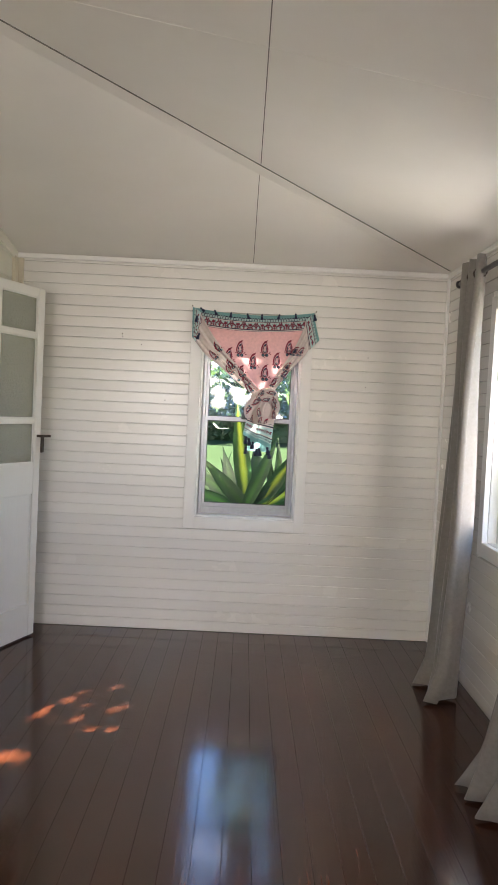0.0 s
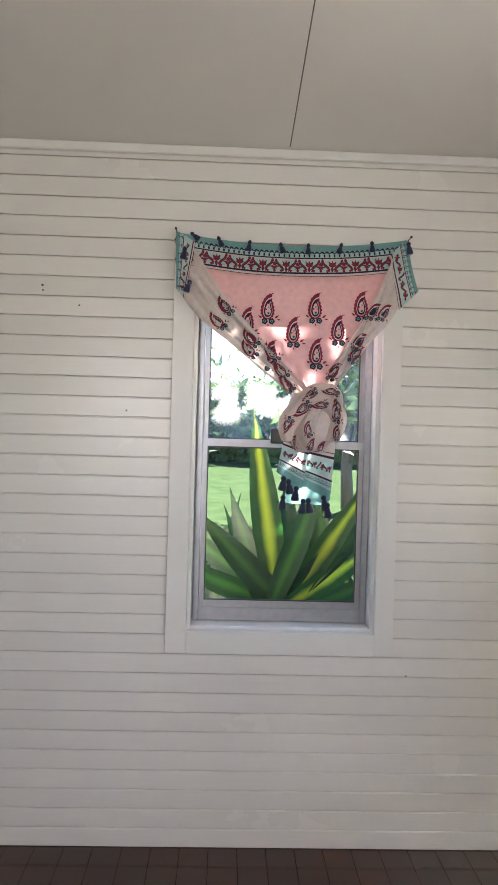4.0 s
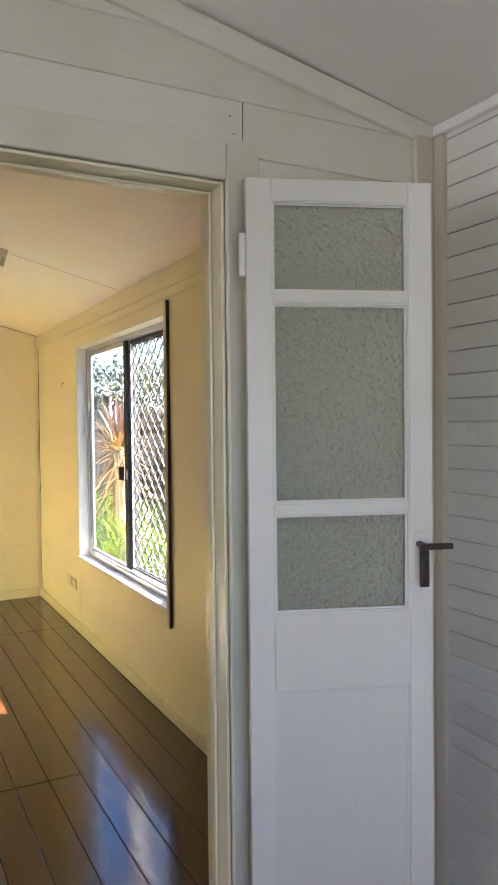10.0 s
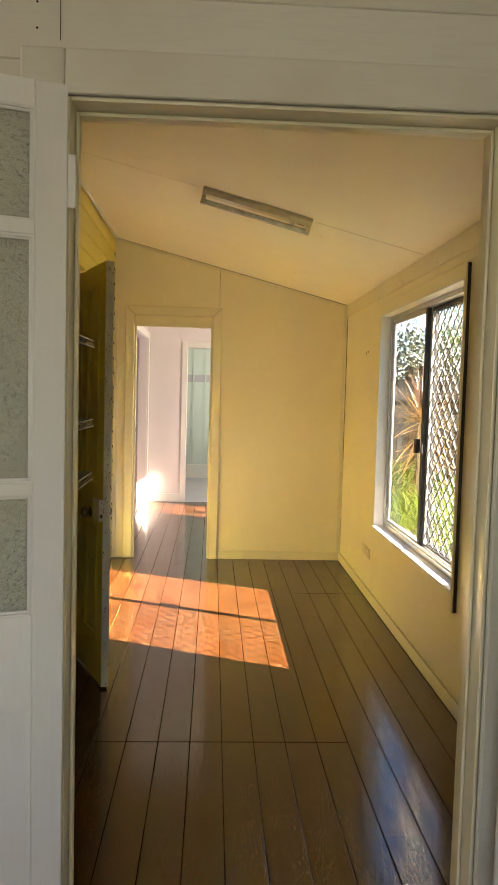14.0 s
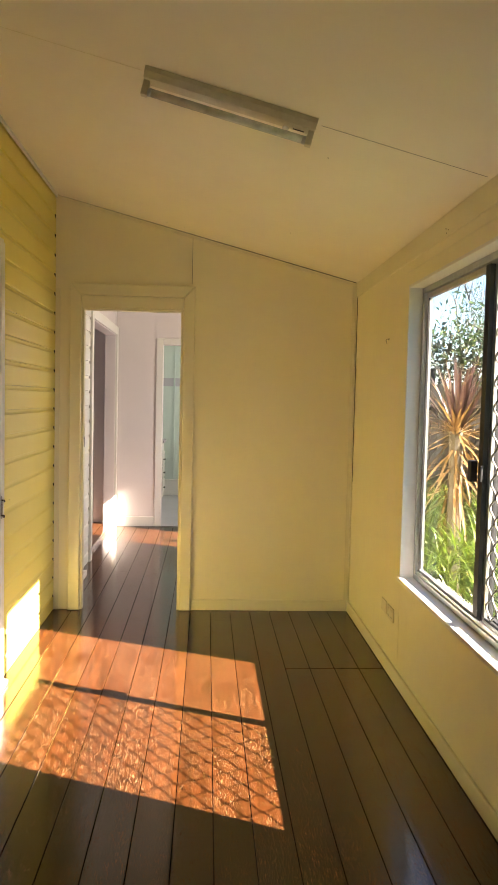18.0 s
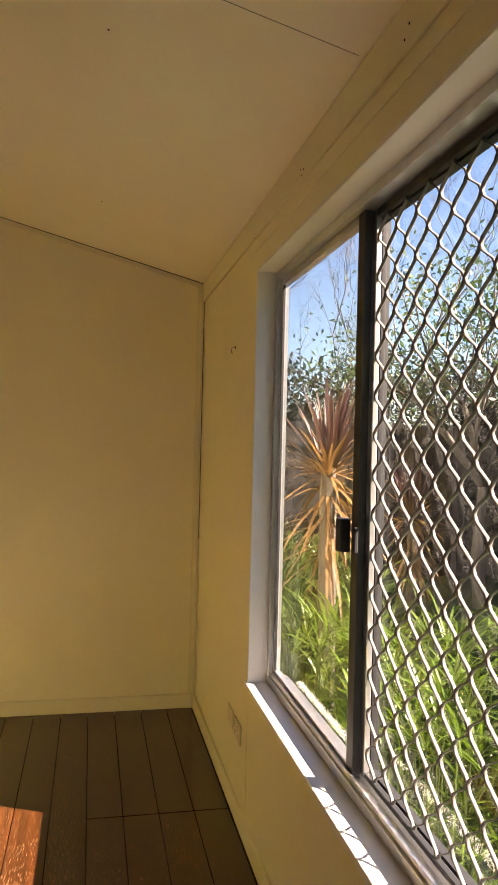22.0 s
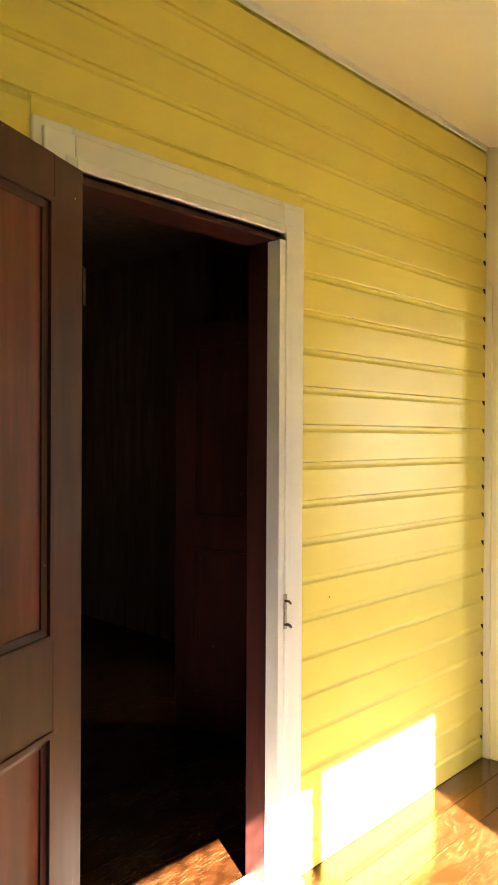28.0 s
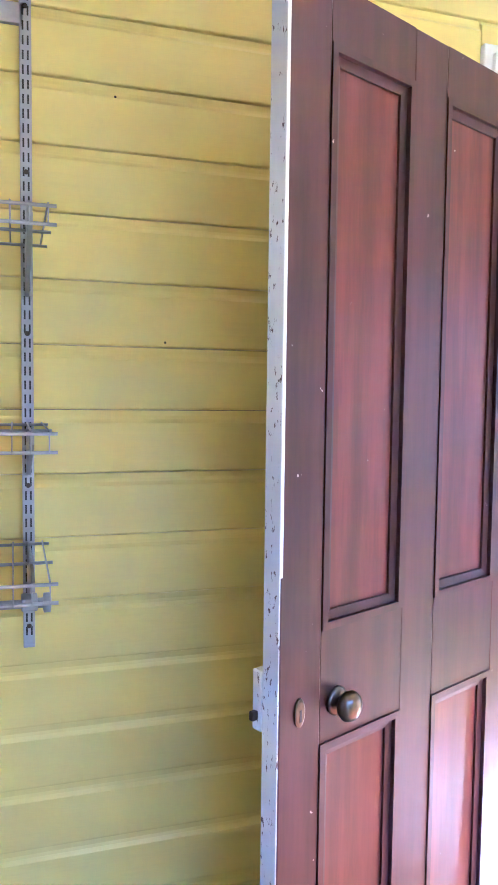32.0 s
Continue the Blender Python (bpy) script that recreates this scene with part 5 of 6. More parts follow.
        for nm, d0, d1, mat in bands:
            surf(nm, F, 0, 1, d0, d1, 40, 3, mat, 0.0)
        reds, navies, teeth = bmesh.new(), bmesh.new(), bmesh.new()
        for k in range(n):
            u, mid = (k + 0.5) / n, 0.65
            if k % 2:
                fan = [leaf(0, -0.06, a, l) for a, l in ((1.57, 0.40), (0.98, 0.42), (2.16, 0.42), (0.45, 0.27), (2.69, 0.27))] + [leaf(0, -0.42, 1.57, 0.42), ring(0.075, 0, -0.05), ring(0.055, 0, -0.36)]
            else:
                fan = [ring(0.115, 0, 0.08, 10), leaf(0, 0.02, 1.57, 0.26), leaf(0, -0.10, 0.12, 0.29), leaf(0, -0.10, 3.02, 0.29), leaf(0, -0.12, -0.7, 0.2), leaf(0, -0.12, 3.84, 0.2), ring(0.075, 0, -0.14), leaf(0, -0.40, 1.57, 0.3), ring(0.08, 0, -0.34)]
            for q, shape in enumerate(fan):
                decal(navies, F, u, mid, [(x * 1.12 + 0.014, y * 1.04 - 0.012) for x, y in shape], s, 0, 0.0012 + 0.00004 * q)
                decal(reds, F, u, mid, shape, s, 0, 0.0022 + 0.00004 * q)
            if k < n - 1:
                line = [(-x, y) for x, y in ESS] if k % 2 else ESS
                stroke(navies, F, (k + 1.0) / n, mid, line, 0.085, s, 0, 0.0013)
                stroke(reds, F, (k + 1.0) / n, mid, line, 0.058, s, 0, 0.0022)
                decal(reds, F, (k + 1.0) / n, mid, ring(0.062, *line[0]), s, 0, 0.0024)
                decal(reds, F, (k + 1.0) / n, mid, ring(0.055, *line[-1]), s, 0, 0.0024)
        for k in range(scallops):
            u = (k + 0.5) / scallops
            decal(teeth, F, u, 0.33, ((-0.11, -0.2), (0.11, -0.2), (0.13, 0.12), (0, 0.32), (-0.13, 0.12)), s * 0.45, 0, 0.0014)
            stroke(teeth, F, u, 0.26, [(-0.62, 0.0), (-0.36, 0.36), (0, 0.05), (0.36, 0.36), (0.62, 0.0)], 0.07, s * 0.42, 0, 0.0014)
        tagged(part("scroll_print", reds, RED_INK, t, "crimson scroll print"), kind="stuff")
        tagged(part("scroll_outline", navies, NAVY_INK, t, "navy scroll print"), kind="stuff")
        tagged(part("scallop_edging", teeth, NAVY_INK, t), kind="stuff")

    def edge(u):
        return P(71.2 * u, 3.0 * (1 - (2 * u - 1) ** 2), 0.004)

    def top_border(u, d):
        p = edge(u) + Vector((0, 0, -0.101 * d))
        p.y -= 0.008 + 0.014 * d + 0.003 * math.sin(u * 14) * d
        return p

    surf("field", field, -0.06, 1.06, 0.16, 1, 60, 36, PINK_BACKLIT, 0, "sheer pink cloth, its daylight glow mostly in the colour")
    surf("gathered_side", left, 0, 1, 0, 1, 44, 30, SCARF_PALE, 0, "gathered pale pink cloth")
    surf("gathered_side", right, 0, 1, 0, 1, 44, 30, SCARF_PALE, 0, "gathered pale pink cloth")
    border(top_border, 20, 0.049, 46)

    def quad(o0, o1, i0, i1, out, wave=0.0):
        def F(u, d):
            a = tuple(p + (q - p) * u for p, q in zip(o0, o1))
            b = tuple(p + (q - p) * u for p, q in zip(i0, i1))
            p = P(*a).lerp(P(*b), d)
            p.y -= out + 0.010 * math.sin(d * 3.1) + wave * math.sin(u * 7 + d * 3)
            return p
        return F

    border(quad((0.2, 0.2), (0.4, 17.5), (6.0, 3.6), (3.0, 20.6), 0.030, 0.003), 4, 0.024, 7)
    border(quad((70.3, 0.2), (74.7, 16.0), (65.6, 5.6), (69.0, 21.8), 0.030, 0.003), 4, 0.032, 10)
    for a, b in ((28.8, 21.6), (43.3, 21.0), (57.4, 20.0), (36.7, 28.6), (50.5, 27.6), (43.9, 35.0), (22.6, 26.0), (30.0, 36.0)):
        paisley(on_field, a / 100, b / 100, 0.106, 0.0, PINK_BACKLIT)
    for u, v, a in ((0.22, 0.34, 0.75), (0.72, 0.33, 0.85), (0.34, 0.58, 0.8), (0.70, 0.60, 0.8), (0.40, 0.80, 0.75), (0.12, 0.72, 0.7), (0.72, 0.86, 0.8)):
        paisley(left, u, v, 0.074, a)
    for u, v, a in ((0.2, 0.30, -0.55), (0.62, 0.22, -0.5), (0.45, 0.52, -0.55), (0.75, 0.62, -0.6), (0.3, 0.80, -0.5)):
        paisley(right, u, v, 0.072, a)

    # the knot: thick rolls of cloth wound over one another
    def roll(pts, radii, out, depth):
        def F(u, v):
            x, y = along(pts, v)
            x1, y1 = along(pts, min(1, v + 0.01))
            x0, y0 = along(pts, max(0, v - 0.01))
            L = math.hypot(x1 - x0, y1 - y0)
            nx, ny = -(y1 - y0) / L, (x1 - x0) / L
            r = along([(q,) for q in radii], v)[0]
            a = (u - 0.5) * math.pi * 1.3
            p = P(x + nx * r * math.sin(a), y + ny * r * math.sin(a), out + depth * math.cos(a))
            p.y -= 0.005 * math.sin(u * 19 + v * 5)
            return p
        return F

    body = roll(((42.0, 48.0), (42.5, 55.0), (42.5, 60.0), (43.0, 66.0)), (5.0, 8.2, 8.0, 4.5), 0.03, 0.05)
    over = roll(((35.4, 63.0), (35.8, 57.5), (41.0, 52.4), (47.0, 51.5), (50.6, 56.0), (49.0, 63.0)), (1.6, 3.2, 3.6, 3.2, 3.0, 1.8), 0.055, 0.035)
    crown = roll(((38.5, 51.5), (43.5, 48.0), (49.0, 48.4), (50.8, 54.0)), (1.8, 2.6, 2.6, 1.5), 0.05, 0.035)
    inner = roll(((44.5, 53.0), (42.0, 56.5), (41.0, 61.0), (42.5, 65.5)), (1.5, 2.6, 3.0, 1.8), 0.07, 0.026)
    for F, nm in ((body, "knot_body"), (over, "knot_roll"), (crown, "knot_roll"), (inner, "knot_fold")):
        surf(nm, F, 0, 1, 0, 1, 26, 30, SCARF_PALE, 0, "knotted pale cloth")
    for F, u, v, a, s in ((over, 0.5, 0.33, 2.4, 0.075), (over, 0.5, 0.72, 0.3, 0.07), (crown, 0.5, 0.55, 1.7, 0.06), (inner, 0.5, 0.5, 0.1, 0.06), (body, 0.2, 0.70, 0.3, 0.05), (over, 0.55, 0.5, 1.8, 0.06), (body, 0.75, 0.8, 0.0, 0.055), (over, 0.45, 0.15, 2.9, 0.06), (over, 0.5, 0.9, 0.1, 0.06), (crown, 0.5, 0.2, 2.3, 0.06), (crown, 0.55, 0.85, 0.5, 0.055), (inner, 0.4, 0.85, -0.3, 0.05), (body, 0.35, 0.9, -0.4, 0.05)):
        paisley(F, u, v, s, a)

    # tail below the knot, with the border at its end
    def tail(a0, a1, b0, b1, out):
        def F(u, d):
            top, low = P(*a0).lerp(P(*a1), u), P(*b0).lerp(P(*b1), u)
            p = low.lerp(top, d)
            p.y -= out + 0.008 * math.sin(u * 9) * (1.2 - d)
            return p
        return F

    surf("tail_back", tail((36, 70), (49.0, 70), (35.5, 82.2), (49.3, 82.6), 0.018), 0, 1, 0, 1, 12, 6, TEAL, 0, "teal hem")
    for F, n in ((tail((41.3, 65.0), (50.4, 66.5), (40.7, 76.5), (49.4, 81.0), 0.030), 4), (tail((34.6, 63.0), (42.6, 65.5), (32.6, 72.6), (40.7, 77.5), 0.040), 4)):
        border(F, n, 0.028, 8)
    for F, v in (((lambda u, v: P(41.5 + 9 * u, 60 + 6.6 * v, 0.029)), 0), ((lambda u, v: P(35 + 7.5 * u, 59 + 5.5 * v + u, 0.039)), 0)):
        surf("tail_cloth", F, 0, 1, 0, 1, 6, 6, SCARF_PALE)

    def tassel(x, y, z, s, lean=0.0):
        bm = bmesh.new()
        m = Matrix.Translation((x, y, z)) @ pose(0, 0, 0, 0, lean, 0)
        lathe(bm, ((0.003 * s, 0.004), (0.007 * s, 0.0), (0.0085 * s, -0.006 * s), (0.005 * s, -0.011 * s), (0.009 * s, -0.018 * s), (0.0125 * s, -0.034 * s), (0.011 * s, -0.04 * s)), m, 9)
        part("tassel", bm, NAVY, t, "navy yarn tassel", True)

    for a, lean in ((4.7, -50), (12.9, -25), (22.6, 8), (32.0, -20), (40.6, 0), (50.8, 15), (60.2, -5)):
        p = edge(a / 71.2)
        tassel(p.x, p.y - 0.014, p.z + 0.004, 0.78, lean)
    for a, b, lean, out in ((3.0, 5.5, 10, 0.045), (4.7, 15.5, 20, 0.045), (71.0, 1.5, -10, 0.04), (34.8, 74.0, 5, 0.05), (36.3, 75.0, -8, 0.052), (38.8, 77.0, 6, 0.052), (35.0, 80.0, 4, 0.03), (41.2, 81.0, 8, 0.035), (42.6, 80.8, -8, 0.036), (47.3, 79.8, -10, 0.04), (48.5, 82.0, -5, 0.042)):
        p = P(a, b, out)
        tassel(p.x, p.y, p.z, 1.1 if b > 20 else 0.9, lean)
    for a in (0.0, 72.0):
        bm = bmesh.new()
        p = P(a, -0.3)
        tube(bm, [(p.x, YN, p.z), (p.x, YN - 0.05, p.z + 0.002)], 0.0018, 6)
        lathe(bm, ((0.004, 0), (0.004, 0.0015), (0.001, 0.002)), Matrix.Translation((p.x, YN - 0.05, p.z + 0.002)) @ pose(0, 0, 0, 90), 8)
        part("pin", bm, NAIL, t, "dark push pin")


scarf()


# ---- grey curtains on a dark rod ----
def curtain(name, y0, y1, x, top, folds, toe, seed):
    t = empty(name, "long grey eyelet curtain trailing on the dark floor", "curtain", "grey curtains")
    rnd = random.Random(seed)
    bm = bmesh.new()
    nu, nv = folds * 14, 46
    grid = []
    for j in range(nv + 1):
        v = j / nv
        row = []
        for i in range(nu + 1):
            u = i / nu
            spread = 1 + 0.2 * v ** 2
            y = (y0 + y1) / 2 + (u - 0.5) * (y1 - y0) * spread
            amp = 0.032 + 0.055 * v * (0.6 + 0.4 * math.sin(u * 5 + seed))
            px = x - amp * math.sin(u * folds * math.tau + 0.5 * math.sin(v * 3)) - 0.02 * v - toe * max(0, v - 0.55) ** 1.5 * (0.4 + u)
            z = top - v * (top - 0.012) + 0.004 * math.sin(u * 31)
            if v > 0.93:
                px -= (v - 0.93) * 0.9 * (0.5 + 0.5 * math.sin(u * 9 + seed))
                z = max(0.010 + 0.006 * math.sin(u * 40), z)
            px += 0.006 * math.sin(9 * v + 3 * u + seed)
            row.append(bm.verts.new((px, y, z)))
        grid.append(row)
    for j in range(nv):
        for i in range(nu):
            bm.faces.new((grid[j][i], grid[j][i + 1], grid[j + 1][i + 1], grid[j + 1][i]))
    cl = part("cloth", bm, CURTAIN, t, "crumpled grey cloth", True)
    sol = cl.modifiers.new("thickness", "SOLIDIFY")
    sol.thickness = 0.0025
    for k in range(folds * 2):
        yk = y0 + (k + 0.5) * (y1 - y0) / (folds * 2)
        bm = bmesh.new()
        ring = [(x + 0.024 * math.cos(a), yk, 2.115 + 0.024 * math.sin(a)) for a in [q * math.tau / 16 for q in range(17)]]
        tube(bm, ring, 0.004, 6, caps=False)
        part("eyelet", bm, DARK_METAL, t, "dark metal eyelet", True)
    return t


curtain("curtain", 4.53, 4.85, 2.265, 2.195, 3, 0.12, 2)
curtain("curtain", 3.36, 3.68, 2.265, 2.195, 3, 0.36, 5)
rod = empty("curtain_rod", "black curtain rod on wall brackets", "curtain rod")
bm = bmesh.new()
tube(bm, [(2.265, 4.91, 2.115), (2.265, 3.2, 2.115)], 0.0125, 12)
part("rod", bm, BLACK, rod, "", True)
bm = bmesh.new()
lathe(bm, ((0.013, 0), (0.02, 0.006), (0.022, 0.02), (0.014, 0.032), (0.003, 0.035)), Matrix.Translation((2.265, 4.91, 2.115)) @ pose(0, 0, 0, -90), 16)
part("finial", bm, BLACK, rod, "", True)
for y in (4.895, 3.25):
    bm = bmesh.new()
    box(bm, 2.262, XE - 0.001, y - 0.006, y + 0.006, 2.096, 2.104)
    box(bm, XE - 0.006, XE, y - 0.02, y + 0.02, 2.07, 2.13, 0.002)
    part("bracket", bm, BLACK, rod)


# ---- ceiling light ----
def batten_light():
    t = empty("batten_light", "cream fluorescent batten light on the sloping ceiling, unlit", "ceiling light")
    p0, p1 = Vector((-2.808, 4.222, ceil_b(4.222))), Vector((-2.812, 4.812, ceil_b(4.812)))
    d = (p1 - p0).normalized()
    down = Vector((0, d.z, -d.y)).normalized()
    side = d.cross(down)
    m = Matrix((d, side, down)).transposed().to_4x4()
    m.translation = p0
    L = (p1 - p0).length
    t.matrix_basis = m
    bm = bmesh.new()
    out = [(-0.045, 0.0), (-0.045, 0.016), (-0.03, 0.034), (0.03, 0.034), (0.045, 0.016), (0.045, 0.0)]
    prism(bm, out, "x", 0, L)
    part("body", bm, BATTEN, t)
    for a, b in ((0.0, 0.022), (L - 0.022, L)):
        boxpart("lamp_holder", (a, b, -0.014, 0.014, 0.034, 0.085), BATTEN, t, bev=0.003)
    bm = bmesh.new()
    tube(bm, [(0.022, 0, 0.068), (L - 0.022, 0, 0.068)], 0.0135, 14)
    tb = part("tube", bm, TUBE, t, "unlit white fluorescent tube", True)
    for a in (0.023, L - 0.035):
        bm = bmesh.new()
        tube(bm, [(a, 0, 0.068), (a + 0.012, 0, 0.068)], 0.0142, 14)
        part("end_cap", bm, ALU, tb, "", True)
    bm = bmesh.new()
    lathe(bm, ((0.011, 0.0), (0.011, 0.016), (0.004, 0.018)), Matrix.Translation((L - 0.10, 0.026, 0.03)), 12)
    part("starter", bm, TUBE, t, "", True)
    boxpart("maker_label", (L - 0.075, L - 0.035, 0.015, 0.024, 0.0341, 0.0346), GAP, t)


batten_light()


# ---- wire shelving on the yellow wall ----
def shelving():
    t = empty("wire_shelving", "grey wire shelves on a slotted wall track", "shelf unit")
    xs = (-1.933, -1.33)
    y = BS + 0.001
    for x in xs:
        tr = boxpart("track", (x - 0.011, x + 0.011, y, y + 0.014, 0.90, 2.30), SILVER, t, "slotted grey wall track", bev=0.0015)
        bm = bmesh.new()
        z = 0.925
        while z < 2.27:
            for sx in (-0.0045, 0.0045):
                box(bm, x + sx - 0.0016, x + sx + 0.0016, y + 0.0138, y + 0.0146, z, z + 0.017)
            z += 0.0265
        tagged(part("slots", bm, BLACK, tr), "rows of punched slots", kind="stuff")
        bm = bmesh.new()
        for z in (0.935, 1.21, 1.50, 1.80, 2.10):
            lathe(bm, ((0.005, 0), (0.004, 0.002), (0.001, 0.0025)), Matrix.Translation((x, y + 0.0142, z + 0.008)) @ pose(0, 0, 0, -90), 10)
        tagged(part("screws", bm, DARK_METAL, tr), "small screw heads", kind="stuff")
    bm = bmesh.new()
    box(bm, -1.93, -1.28, y, y + 0.014, 2.075, 2.112)
    part("top_rail", bm, SILVER, t)
    for z in (1.672, 1.335, 1.105):
        x0, x1, d = -1.97, -1.30, 0.34
        bm = bmesh.new()
        for yy, zz, r in ((0.02, 0.0, 0.003), (d, 0.0, 0.003), (d + 0.004, -0.028, 0.003), (d * 0.5, -0.004, 0.003)):
            tube(bm, [(x0, BS + yy, z + zz), (x1, BS + yy, z + zz)], r, 6)
        for k in range(25):
            x = x0 + 0.012 + k * (x1 - x0 - 0.024) / 24
            tube(bm, [(x, BS + 0.016, z + 0.004), (x, BS + d, z + 0.004), (x, BS + d + 0.006, z - 0.03)], 0.0016, 5)
        wires = part("wires", bm, SILVER, t, "grey wire shelf grid", True)
        for x in xs:
            bm = bmesh.new()
            prism(bm, [(BS + 0.014, z - 0.095), (BS + 0.03, z - 0.095), (BS + d - 0.03, z - 0.018), (BS + d - 0.03, z - 0.004), (BS + 0.014, z - 0.004)], "x", x - 0.004, x + 0.004)
            part("bracket", bm, SILVER, wires, "grey shelf bracket")
    bm = bmesh.new()
    tube(bm, [(-1.955, BS + 0.05, 0.997), (-1.28, BS + 0.05, 0.997)], 0.0085, 10)
    part("hang_rod", bm, SILVER, t, "", True)
    bm = bmesh.new()
    lathe(bm, ((0.010, 0.0), (0.010, 0.012), (0.019, 0.014), (0.019, 0.026), (0.008, 0.028)), Matrix.Translation((-1.945, BS + 0.05, 0.997)) @ pose(0, 0, 0, 0, -90, 0), 14)
    part("rod_end", bm, SILVER, t, "", True)
    boxpart("rod_clip", (-1.948, -1.918, BS + 0.015, BS + 0.064, 0.985, 1.009), SILVER, t, bev=0.003)


shelving()

# ---- small fittings on the cream wall ----
sock = empty("power_outlet", "ivory double power outlet low on the wall", "power outlet")
pl = boxpart("plate", (-4.085, -3.965, BN - 0.008, BN, 0.288, 0.362), PLATE, sock, bev=0.003)
for x in (-4.055, -3.995):
    boxpart("switch", (x - 0.006, x + 0.006, BN - 0.012, BN - 0.008, 0.335, 0.352), PLATE, pl, bev=0.001)
    for dx in (-0.008, 0.008):
        boxpart("slot", (x + dx - 0.001, x + dx + 0.001, BN - 0.0086, BN - 0.0079, 0.305, 0.316), BLACK, pl)
blank = empty("cover_plate", "ivory blank wall plate beside the outlet", "wall plate")
boxpart("plate", (-4.225, -4.115, BN - 0.006, BN, 0.292, 0.362), PLATE, blank, bev=0.003)
hook = empty("wall_hook", "small dark screw hook in the wall", "hook")
bm = bmesh.new()
tube(bm, [(-4.27, BN, 1.795), (-4.27, BN - 0.012, 1.795), (-4.27, BN - 0.017, 1.789), (-4.27, BN - 0.016, 1.775), (-4.27, BN - 0.011, 1.770)], 0.0015, 7)
box(bm, -4.274, -4.266, BN - 0.002, BN, 1.789, 1.801)
part("wire", bm, NAIL, hook, "", True)
copy_thing(hook, Matrix.Translation((2.628, 0, -0.037)))


def nails(name, label, spots):
    t = empty(name, label, "nail holes")
    for m, r in spots:
        bm = bmesh.new()
        lathe(bm, ((r, 0), (r * 0.9, 0.0012), (r * 0.3, 0.0016)), m, 7)
        part("nail", bm, NAIL, t)


fn, fw, fb, fe, fy = pose(0, 0, 0, 90), pose(0, 0, 0, 0, 90, 0), pose(0, 0, 0, 90), pose(0, 0, 0, 0, 90, 0), pose(0, 0, 0, -90)
nails("nail_holes", "rusty nails and holes in the white boards", [(Matrix.Translation((x, YN - 0.0045, z)) @ fn, r) for x, z, r in ((0.381, 1.826, 0.004), (0.383, 1.81, 0.003), (0.50, 1.765, 0.003), (1.899, 1.751, 0.003), (1.895, 1.66, 0.002), (1.892, 1.57, 0.003), (0.13, 1.21, 0.002), (0.045, 1.215, 0.002), (1.60, 0.58, 0.003), (1.93, 1.28, 0.003), (0.66, 1.43, 0.003))])
nails("nail_holes", "painted nail heads on the old boards", [(Matrix.Translation((XW, y, z)) @ fw, r) for y, z, r in ((4.18, 2.10, 0.002), (4.36, 2.13, 0.002), (4.92, 2.17, 0.002), (4.91, 2.21, 0.002), (3.93, 2.18, 0.0025), (3.93, 2.23, 0.0025))])
nails("screw_holes", "small dark screw holes in the cream wall", [(Matrix.Translation((x, BN - 0.008, z)) @ fb, 0.0028) for x, z in ((-3.3, 2.16), (-3.28, 2.17), (-3.31, 2.18), (-3.92, 2.15), (-2.6, 2.17), (-2.58, 2.19))])
nails("screw_holes", "small dark holes in the sloping ceiling", [(Matrix.Translation((x, y, ceil_b(y))) @ pose(0, 0, 0, 180), 0.003) for x, y in ((-5.05, 4.17), (-5.06, 4.28), (-4.4, 4.9), (-3.1, 4.9))])
nails("nail_holes", "nail holes in the yellow boards", [(Matrix.Translation((x, BS + 0.004, z)) @ fy, 0.0025) for x, z in ((-4.176, 1.868), (-4.943, 1.861), (-4.05, 0.9), (-2.6, 1.95), (-2.1, 1.97), (-2.2, 1.5))])


# ---- garden ----
def blade(bm, uvl, base, yaw, lean, length, width, droop, seg=7, fold=0.25, twist=0.0, turn=None):
    """One long leaf that rises, arches and falls; its UV runs across the blade."""
    p = Vector(base)
    ang = lean
    out = Vector((math.cos(yaw), math.sin(yaw), 0))
    side = Vector((-math.sin(yaw), math.cos(yaw), 0))
    rows = []
    for i in range(seg + 1):
        s = i / seg
        w = width * (0.35 + 2.6 * s * (1 - s) + 0.25 * (1 - s)) * (1 - s ** 3) * 0.75 + 0.0006
        d = out * math.sin(ang) + Vector((0, 0, math.cos(ang)))
        n = d.cross(side)
        sd = (side * math.cos(twist * s) + n * math.sin(twist * s))
        rows.append([bm.verts.new(p - sd * w * 0.5 + n * w * fold * 0.5), bm.verts.new(p), bm.verts.new(p + sd * w * 0.5 + n * w * fold * 0.5)])
        p = p + d * (length / seg)
        ang += droop / seg * (0.5 + s)
    if turn:
        for v in [v for r in rows for v in r]:
            v.co = Vector(base) + turn @ (v.co - Vector(base))
    for r0, r1, k in zip(rows, rows[1:], range(seg)):
        for c in (0, 1):
            f = bm.faces.new((r0[c], r0[c + 1], r1[c + 1], r1[c]))
            for lp, u in zip(f.loops, (c * 0.5, (c + 1) * 0.5, (c + 1) * 0.5, c * 0.5)):
                lp[uvl].uv = (u, k / seg)


